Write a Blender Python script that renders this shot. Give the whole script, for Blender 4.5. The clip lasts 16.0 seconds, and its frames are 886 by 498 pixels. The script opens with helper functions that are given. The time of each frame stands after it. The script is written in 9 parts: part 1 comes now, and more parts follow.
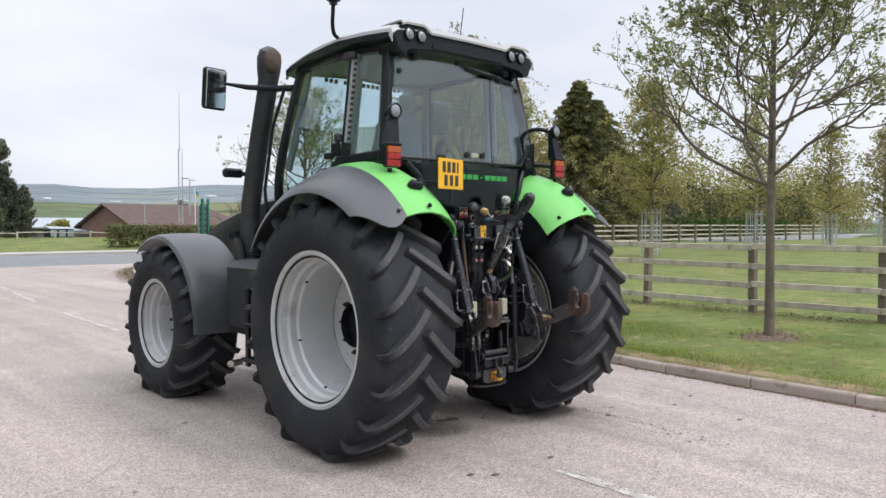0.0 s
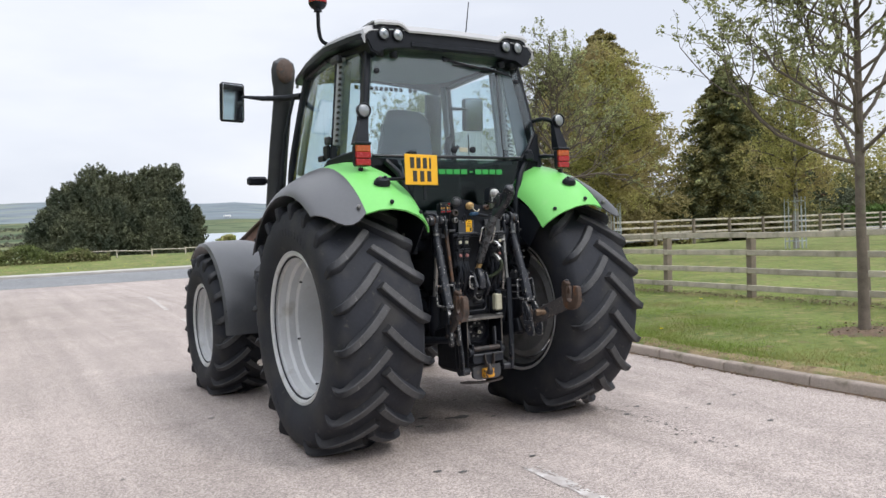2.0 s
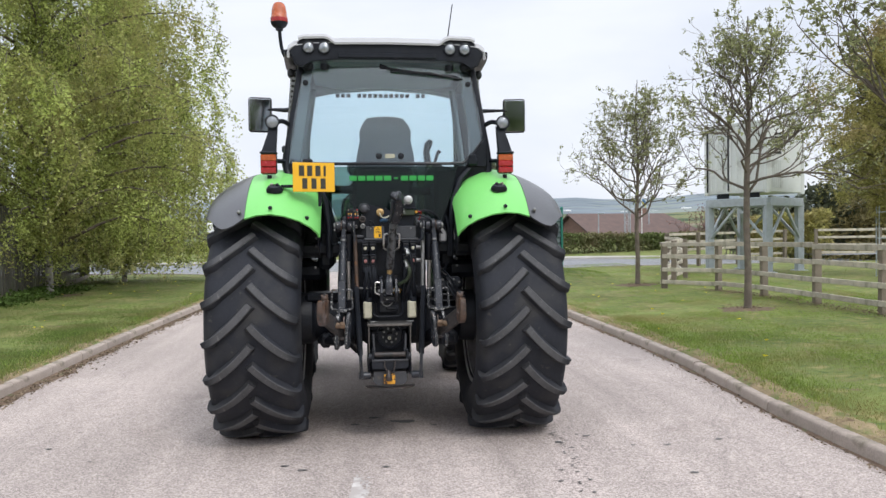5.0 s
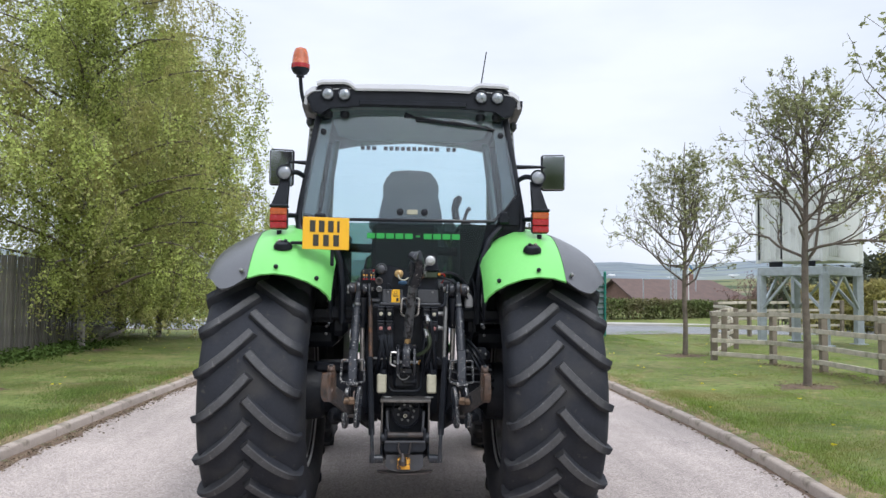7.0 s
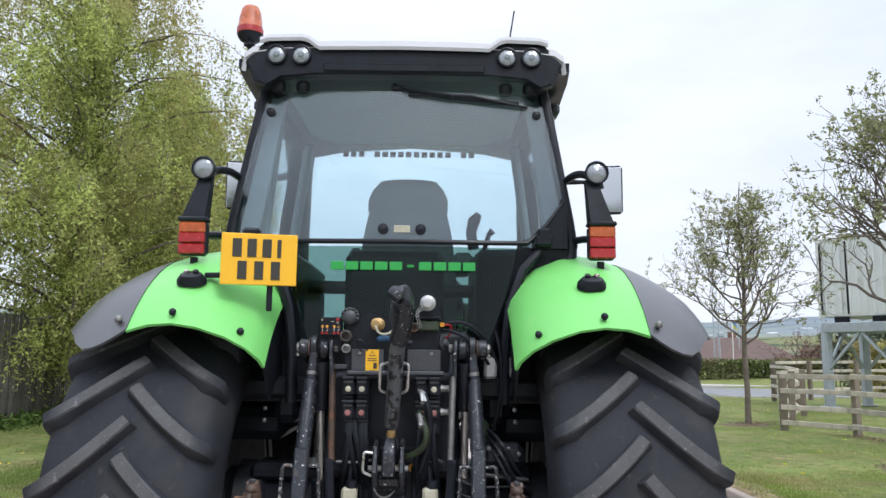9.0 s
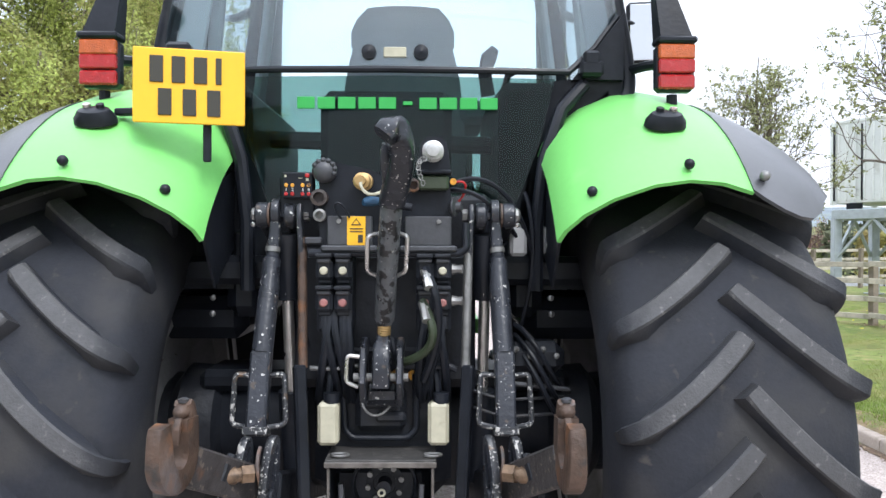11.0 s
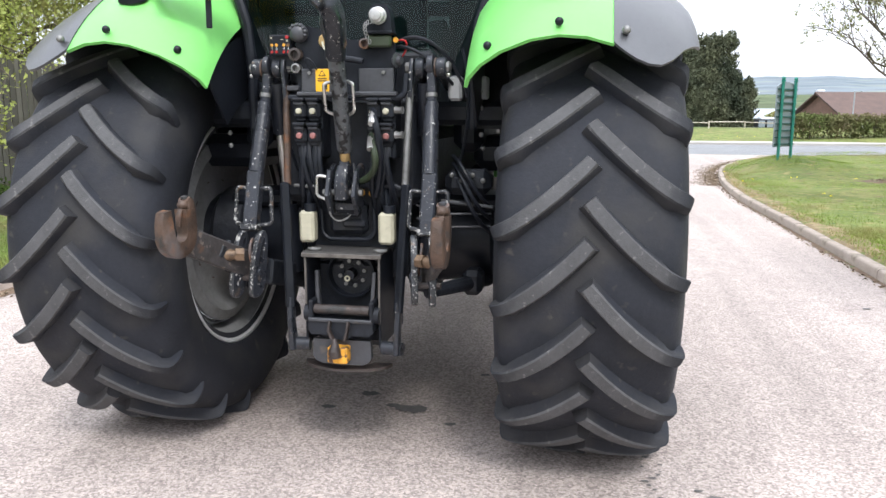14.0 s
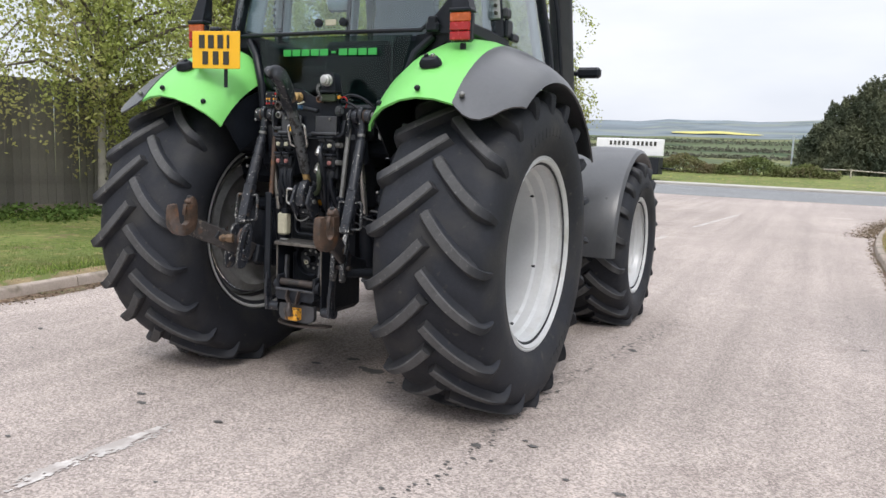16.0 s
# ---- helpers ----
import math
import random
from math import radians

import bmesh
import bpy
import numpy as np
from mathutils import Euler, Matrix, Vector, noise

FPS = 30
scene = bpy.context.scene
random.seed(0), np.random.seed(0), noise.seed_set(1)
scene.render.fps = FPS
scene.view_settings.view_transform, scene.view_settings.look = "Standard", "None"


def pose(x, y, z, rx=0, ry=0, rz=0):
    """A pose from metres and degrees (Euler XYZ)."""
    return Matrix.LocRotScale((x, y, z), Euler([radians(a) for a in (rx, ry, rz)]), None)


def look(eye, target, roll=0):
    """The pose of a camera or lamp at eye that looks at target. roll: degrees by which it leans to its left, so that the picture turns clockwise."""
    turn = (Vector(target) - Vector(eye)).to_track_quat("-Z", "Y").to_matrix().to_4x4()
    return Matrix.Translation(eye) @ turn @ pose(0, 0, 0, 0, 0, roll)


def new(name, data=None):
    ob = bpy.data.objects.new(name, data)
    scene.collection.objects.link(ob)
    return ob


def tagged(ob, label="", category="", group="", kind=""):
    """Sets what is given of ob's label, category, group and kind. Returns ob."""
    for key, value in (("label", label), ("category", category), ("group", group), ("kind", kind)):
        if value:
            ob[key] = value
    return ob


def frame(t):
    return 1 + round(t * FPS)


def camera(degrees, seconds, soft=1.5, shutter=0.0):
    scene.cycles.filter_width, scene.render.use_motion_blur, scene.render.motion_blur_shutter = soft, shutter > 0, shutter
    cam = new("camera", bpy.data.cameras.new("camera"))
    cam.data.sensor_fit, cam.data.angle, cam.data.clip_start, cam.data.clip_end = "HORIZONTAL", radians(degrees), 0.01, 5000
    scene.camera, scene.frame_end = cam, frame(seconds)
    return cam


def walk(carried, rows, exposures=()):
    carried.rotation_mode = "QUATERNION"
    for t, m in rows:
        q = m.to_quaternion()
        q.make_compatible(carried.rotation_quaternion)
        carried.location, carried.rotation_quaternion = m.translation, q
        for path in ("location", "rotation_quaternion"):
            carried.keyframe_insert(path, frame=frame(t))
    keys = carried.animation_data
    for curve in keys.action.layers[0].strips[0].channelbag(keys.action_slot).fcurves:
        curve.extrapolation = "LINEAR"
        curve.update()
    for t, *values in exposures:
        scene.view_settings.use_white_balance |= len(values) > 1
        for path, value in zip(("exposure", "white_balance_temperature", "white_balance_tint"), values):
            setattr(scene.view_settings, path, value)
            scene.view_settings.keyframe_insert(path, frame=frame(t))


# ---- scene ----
cam = camera(60.0, 16.0)
PATH = [
    (0, (-3.95, -4.229, 1.532), (-2.592, -2.763, 1.466), 0.1),
    (0.5, (-3.94, -4.257, 1.53), (-2.621, -2.755, 1.465), -0.6),
    (1, (-3.768, -4.484, 1.52), (-2.519, -2.922, 1.458), -1.5),
    (1.5, (-3.438, -4.706, 1.47), (-2.286, -3.072, 1.415), -2.1),
    (2, (-2.982, -4.932, 1.459), (-1.95, -3.219, 1.409), -2.3),
    (2.5, (-2.537, -5.267, 1.457), (-1.645, -3.477, 1.412), -2.3),
    (3, (-1.99, -5.431, 1.429), (-1.265, -3.568, 1.376), -1.8),
    (3.2, (-1.823, -5.5, 1.439), (-1.152, -3.617, 1.384), -1.7),
    (5.3, (-0.079, -5.867, 1.458), (0.09, -3.875, 1.425), -0.4),
    (5.5, (-0.06, -5.855, 1.454), (0.09, -3.86, 1.427), -0.2),
    (6, (-0.04, -5.839, 1.448), (0.081, -3.843, 1.445), 0.2),
    (6.5, (-0.042, -5.666, 1.441), (0.07, -3.67, 1.482), 0.6),
    (7, (-0.019, -5.299, 1.485), (0.083, -3.305, 1.606), 0.7),
    (7.5, (0.107, -4.839, 1.484), (0.194, -2.851, 1.679), 0.7),
    (8, (0.124, -4.302, 1.469), (0.19, -2.32, 1.733), 0.6),
    (8.2, (0.137, -4.142, 1.504), (0.192, -2.162, 1.783), 0.6),
    (10.3, (0.196, -2.711, 1.493), (0.192, -0.717, 1.645), 0.5),
    (10.5, (0.174, -2.664, 1.476), (0.186, -0.667, 1.584), 0.4),
    (11, (0.14, -2.624, 1.432), (0.176, -0.624, 1.428), 0.2),
    (11.5, (0.157, -2.613, 1.407), (0.173, -0.617, 1.286), 0.1),
    (12, (0.159, -2.611, 1.386), (0.153, -0.623, 1.164), 0.1),
    (12.5, (0.22, -2.629, 1.374), (0.152, -0.651, 1.085), 0.2),
    (13, (0.31, -2.808, 1.382), (0.168, -0.84, 1.057), 0.2),
    (13.5, (0.466, -3.026, 1.383), (0.232, -1.067, 1.05), 0.2),
    (14, (0.895, -3.219, 1.355), (0.54, -1.282, 1.01), 0.2),
    (14.5, (1.4, -3.269, 1.337), (0.896, -1.367, 0.983), -0.1),
    (15, (1.842, -3.427, 1.336), (1.147, -1.584, 0.987), 0.1),
    (15.5, (2.178, -3.683, 1.365), (1.35, -1.887, 1.065), 0.2),
    (16, (2.496, -3.844, 1.38), (1.631, -2.06, 1.118), 2.2),
]
EXPOSURES = ((0, 0.40, 6500, 10), (3, 0.42, 6500, 10), (5.5, 0.45, 6400, 10), (6.5, 0.48, 6250, 10), (8, 0.44, 6200, 10), (10.5, 0.90, 6200, 10), (11.5, 1.22, 6200, 10), (12.0, 1.34, 6250, 10),
             (13.0, 1.45, 6350, 10), (13.6, 1.30, 6400, 10), (14.5, 0.92, 6450, 10), (15.2, 0.70, 6550, 10), (16, 0.48, 6600, 10))
walk(cam, [(t, look(eye, target, roll)) for t, eye, target, roll in PATH], EXPOSURES)

# ---- sky and sun ----
SUN_ELEVATION, SUN_ROTATION = 50.0, 155.0
world = bpy.data.worlds.new("overcast_sky")
scene.world = world
world.use_nodes = True
wt = world.node_tree
wt.nodes.clear()
w_out = wt.nodes.new("ShaderNodeOutputWorld")
w_bg = wt.nodes.new("ShaderNodeBackground")
w_sky = wt.nodes.new("ShaderNodeTexSky")
w_sky.sky_type = 'NISHITA'
w_sky.sun_disc = False
w_sky.sun_elevation, w_sky.sun_rotation = radians(SUN_ELEVATION), radians(SUN_ROTATION)
w_sky.air_density, w_sky.dust_density = 1.0, 3.0
w_co = wt.nodes.new("ShaderNodeTexCoord")
w_sep = wt.nodes.new("ShaderNodeSeparateXYZ")
w_map = wt.nodes.new("ShaderNodeMapping")
w_map.inputs["Scale"].default_value = (1.0, 1.0, 3.2)
w_noise = wt.nodes.new("ShaderNodeTexNoise")
w_noise.inputs["Scale"].default_value = 2.2
w_noise.inputs["Detail"].default_value = 5.0
w_ramp = wt.nodes.new("ShaderNodeValToRGB")
w_ramp.color_ramp.elements[0].position, w_ramp.color_ramp.elements[0].color = 0.36, (6.15, 6.5, 7.3, 1)
w_ramp.color_ramp.elements[1].position, w_ramp.color_ramp.elements[1].color = 0.60, (7.35, 7.6, 8.2, 1)
w_up = wt.nodes.new("ShaderNodeMapRange")       # an overcast sky is brighter overhead than at the horizon
w_up.inputs["From Min"].default_value, w_up.inputs["From Max"].default_value = 0.38, 1.0
w_up.inputs["To Min"].default_value, w_up.inputs["To Max"].default_value = 1.0, 2.55
w_mul = wt.nodes.new("ShaderNodeMixRGB")
w_mul.blend_type = 'MULTIPLY'
w_mul.inputs[0].default_value = 1.0
w_mix = wt.nodes.new("ShaderNodeMixRGB")
w_mix.inputs[0].default_value = 0.92
for a, b in ((w_co.outputs["Generated"], w_sep.inputs[0]), (w_co.outputs["Generated"], w_map.inputs[0]), (w_map.outputs[0], w_noise.inputs["Vector"]),
             (w_noise.outputs["Fac"], w_ramp.inputs[0]), (w_sep.outputs["Z"], w_up.inputs["Value"]), (w_ramp.outputs[0], w_mul.inputs[1]),
             (w_up.outputs[0], w_mul.inputs[2]), (w_sky.outputs[0], w_mix.inputs[1]), (w_mul.outputs[0], w_mix.inputs[2]),
             (w_mix.outputs[0], w_bg.inputs[0]), (w_bg.outputs[0], w_out.inputs[0])):
    wt.links.new(a, b)
w_bg.inputs["Strength"].default_value = 0.10

sun = new("sun", bpy.data.lights.new("sun", 'SUN'))
sun.data.energy, sun.data.angle, sun.data.color = 1.15, radians(14), (1.0, 0.975, 0.95)
sun.matrix_world = pose(0, 0, 30, 90 - SUN_ELEVATION, 0, 180 - SUN_ROTATION)

# ---- materials ----
def node_mat(name, color, rough=0.6, metal=0.0, vary=0.15, scale=6.0, fine=60.0, bump=0.15, bump_scale=80.0, spots=None, coat=0.0, island=0.0, random_by=None, spec=0.5):
    """Principled surface with colour variation at two scales, roughness wear and fine relief. spots: (colour, scale, threshold, softness)."""
    m = bpy.data.materials.new(name)
    m.use_nodes = True
    t = m.node_tree
    p = t.nodes["Principled BSDF"]
    p.inputs["Roughness"].default_value, p.inputs["Metallic"].default_value = rough, metal
    p.inputs["Coat Weight"].default_value = coat
    p.inputs["Specular IOR Level"].default_value = spec
    co = t.nodes.new("ShaderNodeTexCoord")
    n1, n2 = t.nodes.new("ShaderNodeTexNoise"), t.nodes.new("ShaderNodeTexNoise")
    n1.inputs["Scale"].default_value, n1.inputs["Detail"].default_value = scale, 6
    n2.inputs["Scale"].default_value, n2.inputs["Detail"].default_value = fine, 3
    for n in (n1, n2):
        t.links.new(co.outputs["Object"], n.inputs["Vector"])
    mul = t.nodes.new("ShaderNodeMath")
    mul.operation = 'MULTIPLY_ADD'
    mul.inputs[1].default_value = 0.45
    t.links.new(n2.outputs["Fac"], mul.inputs[0])
    t.links.new(n1.outputs["Fac"], mul.inputs[2])
    mr = t.nodes.new("ShaderNodeMapRange")
    mr.inputs["From Min"].default_value, mr.inputs["From Max"].default_value = 0.45, 1.0
    mr.inputs["To Min"].default_value, mr.inputs["To Max"].default_value = 1 - vary, 1 + vary
    t.links.new(mul.outputs[0], mr.inputs["Value"])
    val = mr.outputs[0]
    if island or random_by:
        rnd = t.nodes.new("ShaderNodeObjectInfo") if random_by == "object" else t.nodes.new("ShaderNodeNewGeometry")
        sock = rnd.outputs["Random"] if random_by == "object" else rnd.outputs["Random Per Island"]
        r2 = t.nodes.new("ShaderNodeMapRange")
        r2.inputs["To Min"].default_value, r2.inputs["To Max"].default_value = 1 - island, 1 + island
        t.links.new(sock, r2.inputs["Value"])
        mm = t.nodes.new("ShaderNodeMath")
        mm.operation = 'MULTIPLY'
        t.links.new(val, mm.inputs[0])
        t.links.new(r2.outputs[0], mm.inputs[1])
        val = mm.outputs[0]
    hsv = t.nodes.new("ShaderNodeHueSaturation")
    hsv.inputs["Color"].default_value = (*color, 1)
    t.links.new(val, hsv.inputs["Value"])
    col = hsv.outputs[0]
    for sp in (spots or ()):
        c, sc, th, soft = sp
        ns = t.nodes.new("ShaderNodeTexNoise")
        ns.inputs["Scale"].default_value, ns.inputs["Detail"].default_value = sc, 7
        t.links.new(co.outputs["Object"], ns.inputs["Vector"])
        rs = t.nodes.new("ShaderNodeMapRange")
        rs.inputs["From Min"].default_value, rs.inputs["From Max"].default_value = th, th + soft
        t.links.new(ns.outputs["Fac"], rs.inputs["Value"])
        mx = t.nodes.new("ShaderNodeMixRGB")
        mx.inputs[2].default_value = (*c, 1)
        t.links.new(rs.outputs[0], mx.inputs[0])
        t.links.new(col, mx.inputs[1])
        col = mx.outputs[0]
    t.links.new(col, p.inputs["Base Color"])
    rr = t.nodes.new("ShaderNodeMapRange")
    rr.inputs["To Min"].default_value, rr.inputs["To Max"].default_value = max(0.03, rough - 0.12), min(1, rough + 0.12)
    t.links.new(n1.outputs["Fac"], rr.inputs["Value"])
    t.links.new(rr.outputs[0], p.inputs["Roughness"])
    if bump:
        nb = t.nodes.new("ShaderNodeTexNoise")
        nb.inputs["Scale"].default_value, nb.inputs["Detail"].default_value = bump_scale, 4
        t.links.new(co.outputs["Object"], nb.inputs["Vector"])
        bp = t.nodes.new("ShaderNodeBump")
        bp.inputs["Strength"].default_value, bp.inputs["Distance"].default_value = bump, 0.01
        t.links.new(nb.outputs["Fac"], bp.inputs["Height"])
        t.links.new(bp.outputs[0], p.inputs["Normal"])
    return m


def pane_mat(name, tint, base=0.06, rough=0.0):
    """Thin window glass: clear with a tint, and a reflection that grows at grazing angles."""
    m = bpy.data.materials.new(name)
    m.use_nodes = True
    t = m.node_tree
    t.nodes.clear()
    out, mix = t.nodes.new("ShaderNodeOutputMaterial"), t.nodes.new("ShaderNodeMixShader")
    tr, gl, lw = t.nodes.new("ShaderNodeBsdfTransparent"), t.nodes.new("ShaderNodeBsdfGlossy"), t.nodes.new("ShaderNodeLayerWeight")
    lw.inputs["Blend"].default_value = 0.5
    pw, ma = t.nodes.new("ShaderNodeMath"), t.nodes.new("ShaderNodeMath")
    pw.operation, ma.operation = 'POWER', 'MULTIPLY_ADD'
    pw.inputs[1].default_value = 4.0
    ma.inputs[1].default_value, ma.inputs[2].default_value = 0.9, base
    tr.inputs[0].default_value = (*tint, 1)
    gl.inputs["Roughness"].default_value = rough
    for a, b in ((lw.outputs["Facing"], pw.inputs[0]), (pw.outputs[0], ma.inputs[0]), (ma.outputs[0], mix.inputs[0]), (tr.outputs[0], mix.inputs[1]), (gl.outputs[0], mix.inputs[2]), (mix.outputs[0], out.inputs[0])):
        t.links.new(a, b)
    return m


def leaf_mat(name, color, island=0.35, trans=0.35, alt=None, patch=0.9):
    """Leaves that let some light through; alt is a second colour in drifts of the given scale."""
    m = node_mat(name, color, rough=0.75, vary=0.2, scale=0.6, fine=4, bump=0, island=island, spec=0.12, spots=[(alt, patch, 0.45, 0.2)] if alt else None)
    t = m.node_tree
    p = t.nodes["Principled BSDF"]
    src = p.inputs["Base Color"].links[0].from_socket
    tl, mix, out = t.nodes.new("ShaderNodeBsdfTranslucent"), t.nodes.new("ShaderNodeMixShader"), t.nodes["Material Output"]
    mix.inputs[0].default_value = trans
    t.links.new(src, tl.inputs[0])
    t.links.new(p.outputs[0], mix.inputs[1])
    t.links.new(tl.outputs[0], mix.inputs[2])
    t.links.new(mix.outputs[0], out.inputs[0])
    return m


M_BLACK = node_mat("black_paint", (0.0112, 0.0132, 0.0180), rough=0.36, spec=0.22, vary=0.35, scale=9, bump=0.05, spots=[((0.024, 0.025, 0.027), 5, 0.58, 0.25)])
M_DIRTY = node_mat("dirty_black_casting", (0.0122, 0.0142, 0.0190), rough=0.5, spec=0.3, vary=0.4, scale=12, bump=0.3, bump_scale=40, spots=[((0.024, 0.0245, 0.026), 9, 0.57, 0.2)])
M_CHIP = node_mat("chipped_black_paint", (0.022, 0.0245, 0.031), rough=0.30, vary=0.3, scale=14, bump=0.2, spec=0.4, spots=[((0.46, 0.45, 0.43), 60, 0.672, 0.012), ((0.45, 0.44, 0.42), 130, 0.672, 0.02), ((0.07, 0.055, 0.045), 26, 0.64, 0.06)])
M_PLASTIC = node_mat("black_plastic", (0.027, 0.029, 0.034), rough=0.5, vary=0.2, scale=4, bump=0.08, bump_scale=220, spots=[((0.055, 0.055, 0.056), 3, 0.55, 0.3)])
M_RUBBER = node_mat("tyre_rubber", (0.0178, 0.0198, 0.0262), rough=0.75, vary=0.3, scale=5, bump=0.15, bump_scale=120, spots=[((0.046, 0.044, 0.042), 4, 0.5, 0.3), ((0.055, 0.051, 0.047), 22, 0.64, 0.12)], spec=0.35)
M_WORN = node_mat("worn_lug_rubber", (0.080, 0.080, 0.083), rough=0.85, vary=0.2, island=0.12, random_by="object", scale=10, bump=0.25, bump_scale=160, spots=[((0.15, 0.147, 0.145), 40, 0.62, 0.10), ((0.045, 0.046, 0.049), 9, 0.58, 0.2)], spec=0.3)

def wear_towards_middle(m, fresh, x0, x1):
    """The worn colour of a lug gives way to fresh dark rubber at the tyre's shoulder."""
    t = m.node_tree
    p = t.nodes["Principled BSDF"]
    worn = p.inputs["Base Color"].links[0].from_socket
    co, xyz, far = t.nodes.new("ShaderNodeTexCoord"), t.nodes.new("ShaderNodeSeparateXYZ"), t.nodes.new("ShaderNodeMath")
    nz, add, ramp, mix = t.nodes.new("ShaderNodeTexNoise"), t.nodes.new("ShaderNodeMath"), t.nodes.new("ShaderNodeMapRange"), t.nodes.new("ShaderNodeMix")
    t.links.new(co.outputs["Object"], xyz.inputs[0])
    far.operation, add.operation, mix.data_type = "ABSOLUTE", "MULTIPLY_ADD", "RGBA"
    t.links.new(xyz.outputs["X"], far.inputs[0])
    nz.inputs["Scale"].default_value = 24
    t.links.new(co.outputs["Object"], nz.inputs["Vector"])
    t.links.new(nz.outputs["Fac"], add.inputs[0])
    add.inputs[1].default_value = 0.06
    t.links.new(far.outputs[0], add.inputs[2])
    ramp.interpolation_type = "SMOOTHSTEP"
    ramp.inputs["From Min"].default_value, ramp.inputs["From Max"].default_value = x0 + 0.03, x1 + 0.03
    t.links.new(add.outputs[0], ramp.inputs["Value"])
    t.links.new(ramp.outputs[0], mix.inputs[0])
    t.links.new(worn, mix.inputs[6])
    mix.inputs[7].default_value = (*fresh, 1)
    t.links.new(mix.outputs[2], p.inputs["Base Color"])


wear_towards_middle(M_WORN, (0.026, 0.028, 0.033), 0.20, 0.30)
M_GREEN = node_mat("green_paint", (0.185, 0.555, 0.140), rough=0.42, spec=0.35, vary=0.05, scale=3, bump=0.02, coat=0.08, spots=[((0.26, 0.58, 0.20), 4, 0.6, 0.2)])
M_SILVER = node_mat("silver_rim_paint", (0.56, 0.57, 0.58), rough=0.42, metal=0.15, vary=0.08, scale=5, bump=0.03, spots=[((0.36, 0.34, 0.31), 6, 0.6, 0.2)])
# inner rim faces: grime and the shade there in one darker grey
M_RIM_INNER = node_mat("shaded_grimy_rim_paint", (0.185, 0.187, 0.188), rough=0.6, vary=0.3, scale=5, bump=0.05, spots=[((0.08, 0.078, 0.072), 6, 0.52, 0.25)])
# weathered plastic, its base also lifted for the sky reflected in it
M_GUARD = node_mat("weathered_black_guard", (0.058, 0.060, 0.066), spec=0.65, rough=0.33, vary=0.2, scale=4, bump=0.06, bump_scale=220, spots=[((0.085, 0.085, 0.087), 3, 0.55, 0.3)])
M_ROOF = node_mat("silver_grey_roof", (0.42, 0.42, 0.43), rough=0.4, vary=0.06, scale=3, bump=0.02)
M_RUST = node_mat("rusty_steel", (0.064, 0.039, 0.027), rough=0.6, vary=0.5, scale=16, bump=0.4, bump_scale=70, spots=[((0.125, 0.115, 0.117), 6, 0.54, 0.15), ((0.17, 0.072, 0.028), 12, 0.56, 0.14), ((0.03, 0.028, 0.027), 20, 0.57, 0.12)])
M_STEEL = node_mat("bare_steel", (0.55, 0.54, 0.52), rough=0.3, metal=0.9, vary=0.15, scale=20, bump=0.05)
M_BRASS = node_mat("tarnished_brass", (0.45, 0.30, 0.13), rough=0.45, metal=0.6, vary=0.25, scale=25, bump=0.1)
M_DULL = node_mat("dull_zinc_steel", (0.20, 0.20, 0.195), rough=0.45, metal=0.6, vary=0.3, scale=25, bump=0.1)
M_GRILLE = node_mat("light_grey_plastic", (0.30, 0.305, 0.31), rough=0.5, vary=0.12, scale=8, bump=0.05)
M_FLAKED = node_mat("flaked_grey_paint", (0.085, 0.09, 0.097), rough=0.45, vary=0.35, scale=20, bump=0.3, spots=[((0.012, 0.012, 0.013), 42, 0.50, 0.04), ((0.34, 0.33, 0.31), 70, 0.67, 0.02)])
M_ZINC = node_mat("zinc_cap", (0.42, 0.42, 0.41), rough=0.4, metal=0.4, vary=0.25, scale=30, bump=0.15)
M_YELLOW = node_mat("yellow_plate", (0.80, 0.43, 0.015), rough=0.4, vary=0.04, bump=0)
M_YPAINT = node_mat("worn_yellow_paint", (0.62, 0.30, 0.03), rough=0.6, vary=0.3, scale=30, bump=0.3, spots=[((0.09, 0.05, 0.03), 45, 0.53, 0.08)])
M_CREAM = node_mat("cream_plastic", (0.42, 0.40, 0.30), rough=0.5, vary=0.15, scale=20, bump=0.05, spots=[((0.25, 0.22, 0.16), 18, 0.6, 0.15)])
M_PINK = node_mat("faded_red_plastic", (0.30, 0.125, 0.115), rough=0.5, vary=0.15, bump=0)
M_RED = node_mat("red_lens", (0.34, 0.012, 0.014), rough=0.25, vary=0.2, scale=40, bump=0.3, bump_scale=200, coat=0.15)
M_AMBER = node_mat("amber_lens", (0.42, 0.085, 0.015), rough=0.25, vary=0.25, scale=40, bump=0.3, bump_scale=200, coat=0.15)
M_LENS = node_mat("lamp_glass", (0.30, 0.32, 0.34), rough=0.15, metal=0.5, vary=0.12, scale=70, bump=0.2, bump_scale=150)
M_MIRROR = node_mat("mirror_glass", (0.58, 0.60, 0.62), rough=0.02, metal=1.0, vary=0.0, bump=0)
# trim paler and bluer: sky reflected in the rear glass is put into it
M_LINER = node_mat("grey_cab_trim", (0.215, 0.245, 0.265), rough=0.8, vary=0.1, scale=6, bump=0.1)
# seat grey also lightened for the glass reflection in front of it
M_SEAT = node_mat("grey_seat_fabric", (0.25, 0.265, 0.28), rough=0.9, vary=0.15, bump=0.2, bump_scale=300)
M_INK = node_mat("dark_ink", (0.03, 0.028, 0.02), rough=0.5, vary=0.05, bump=0)
M_BRANDGREEN = node_mat("green_lettering", (0.03, 0.33, 0.06), rough=0.4, vary=0.05, bump=0)
M_BLUE = node_mat("blue_plastic", (0.022, 0.075, 0.15), rough=0.45, vary=0.1, bump=0)
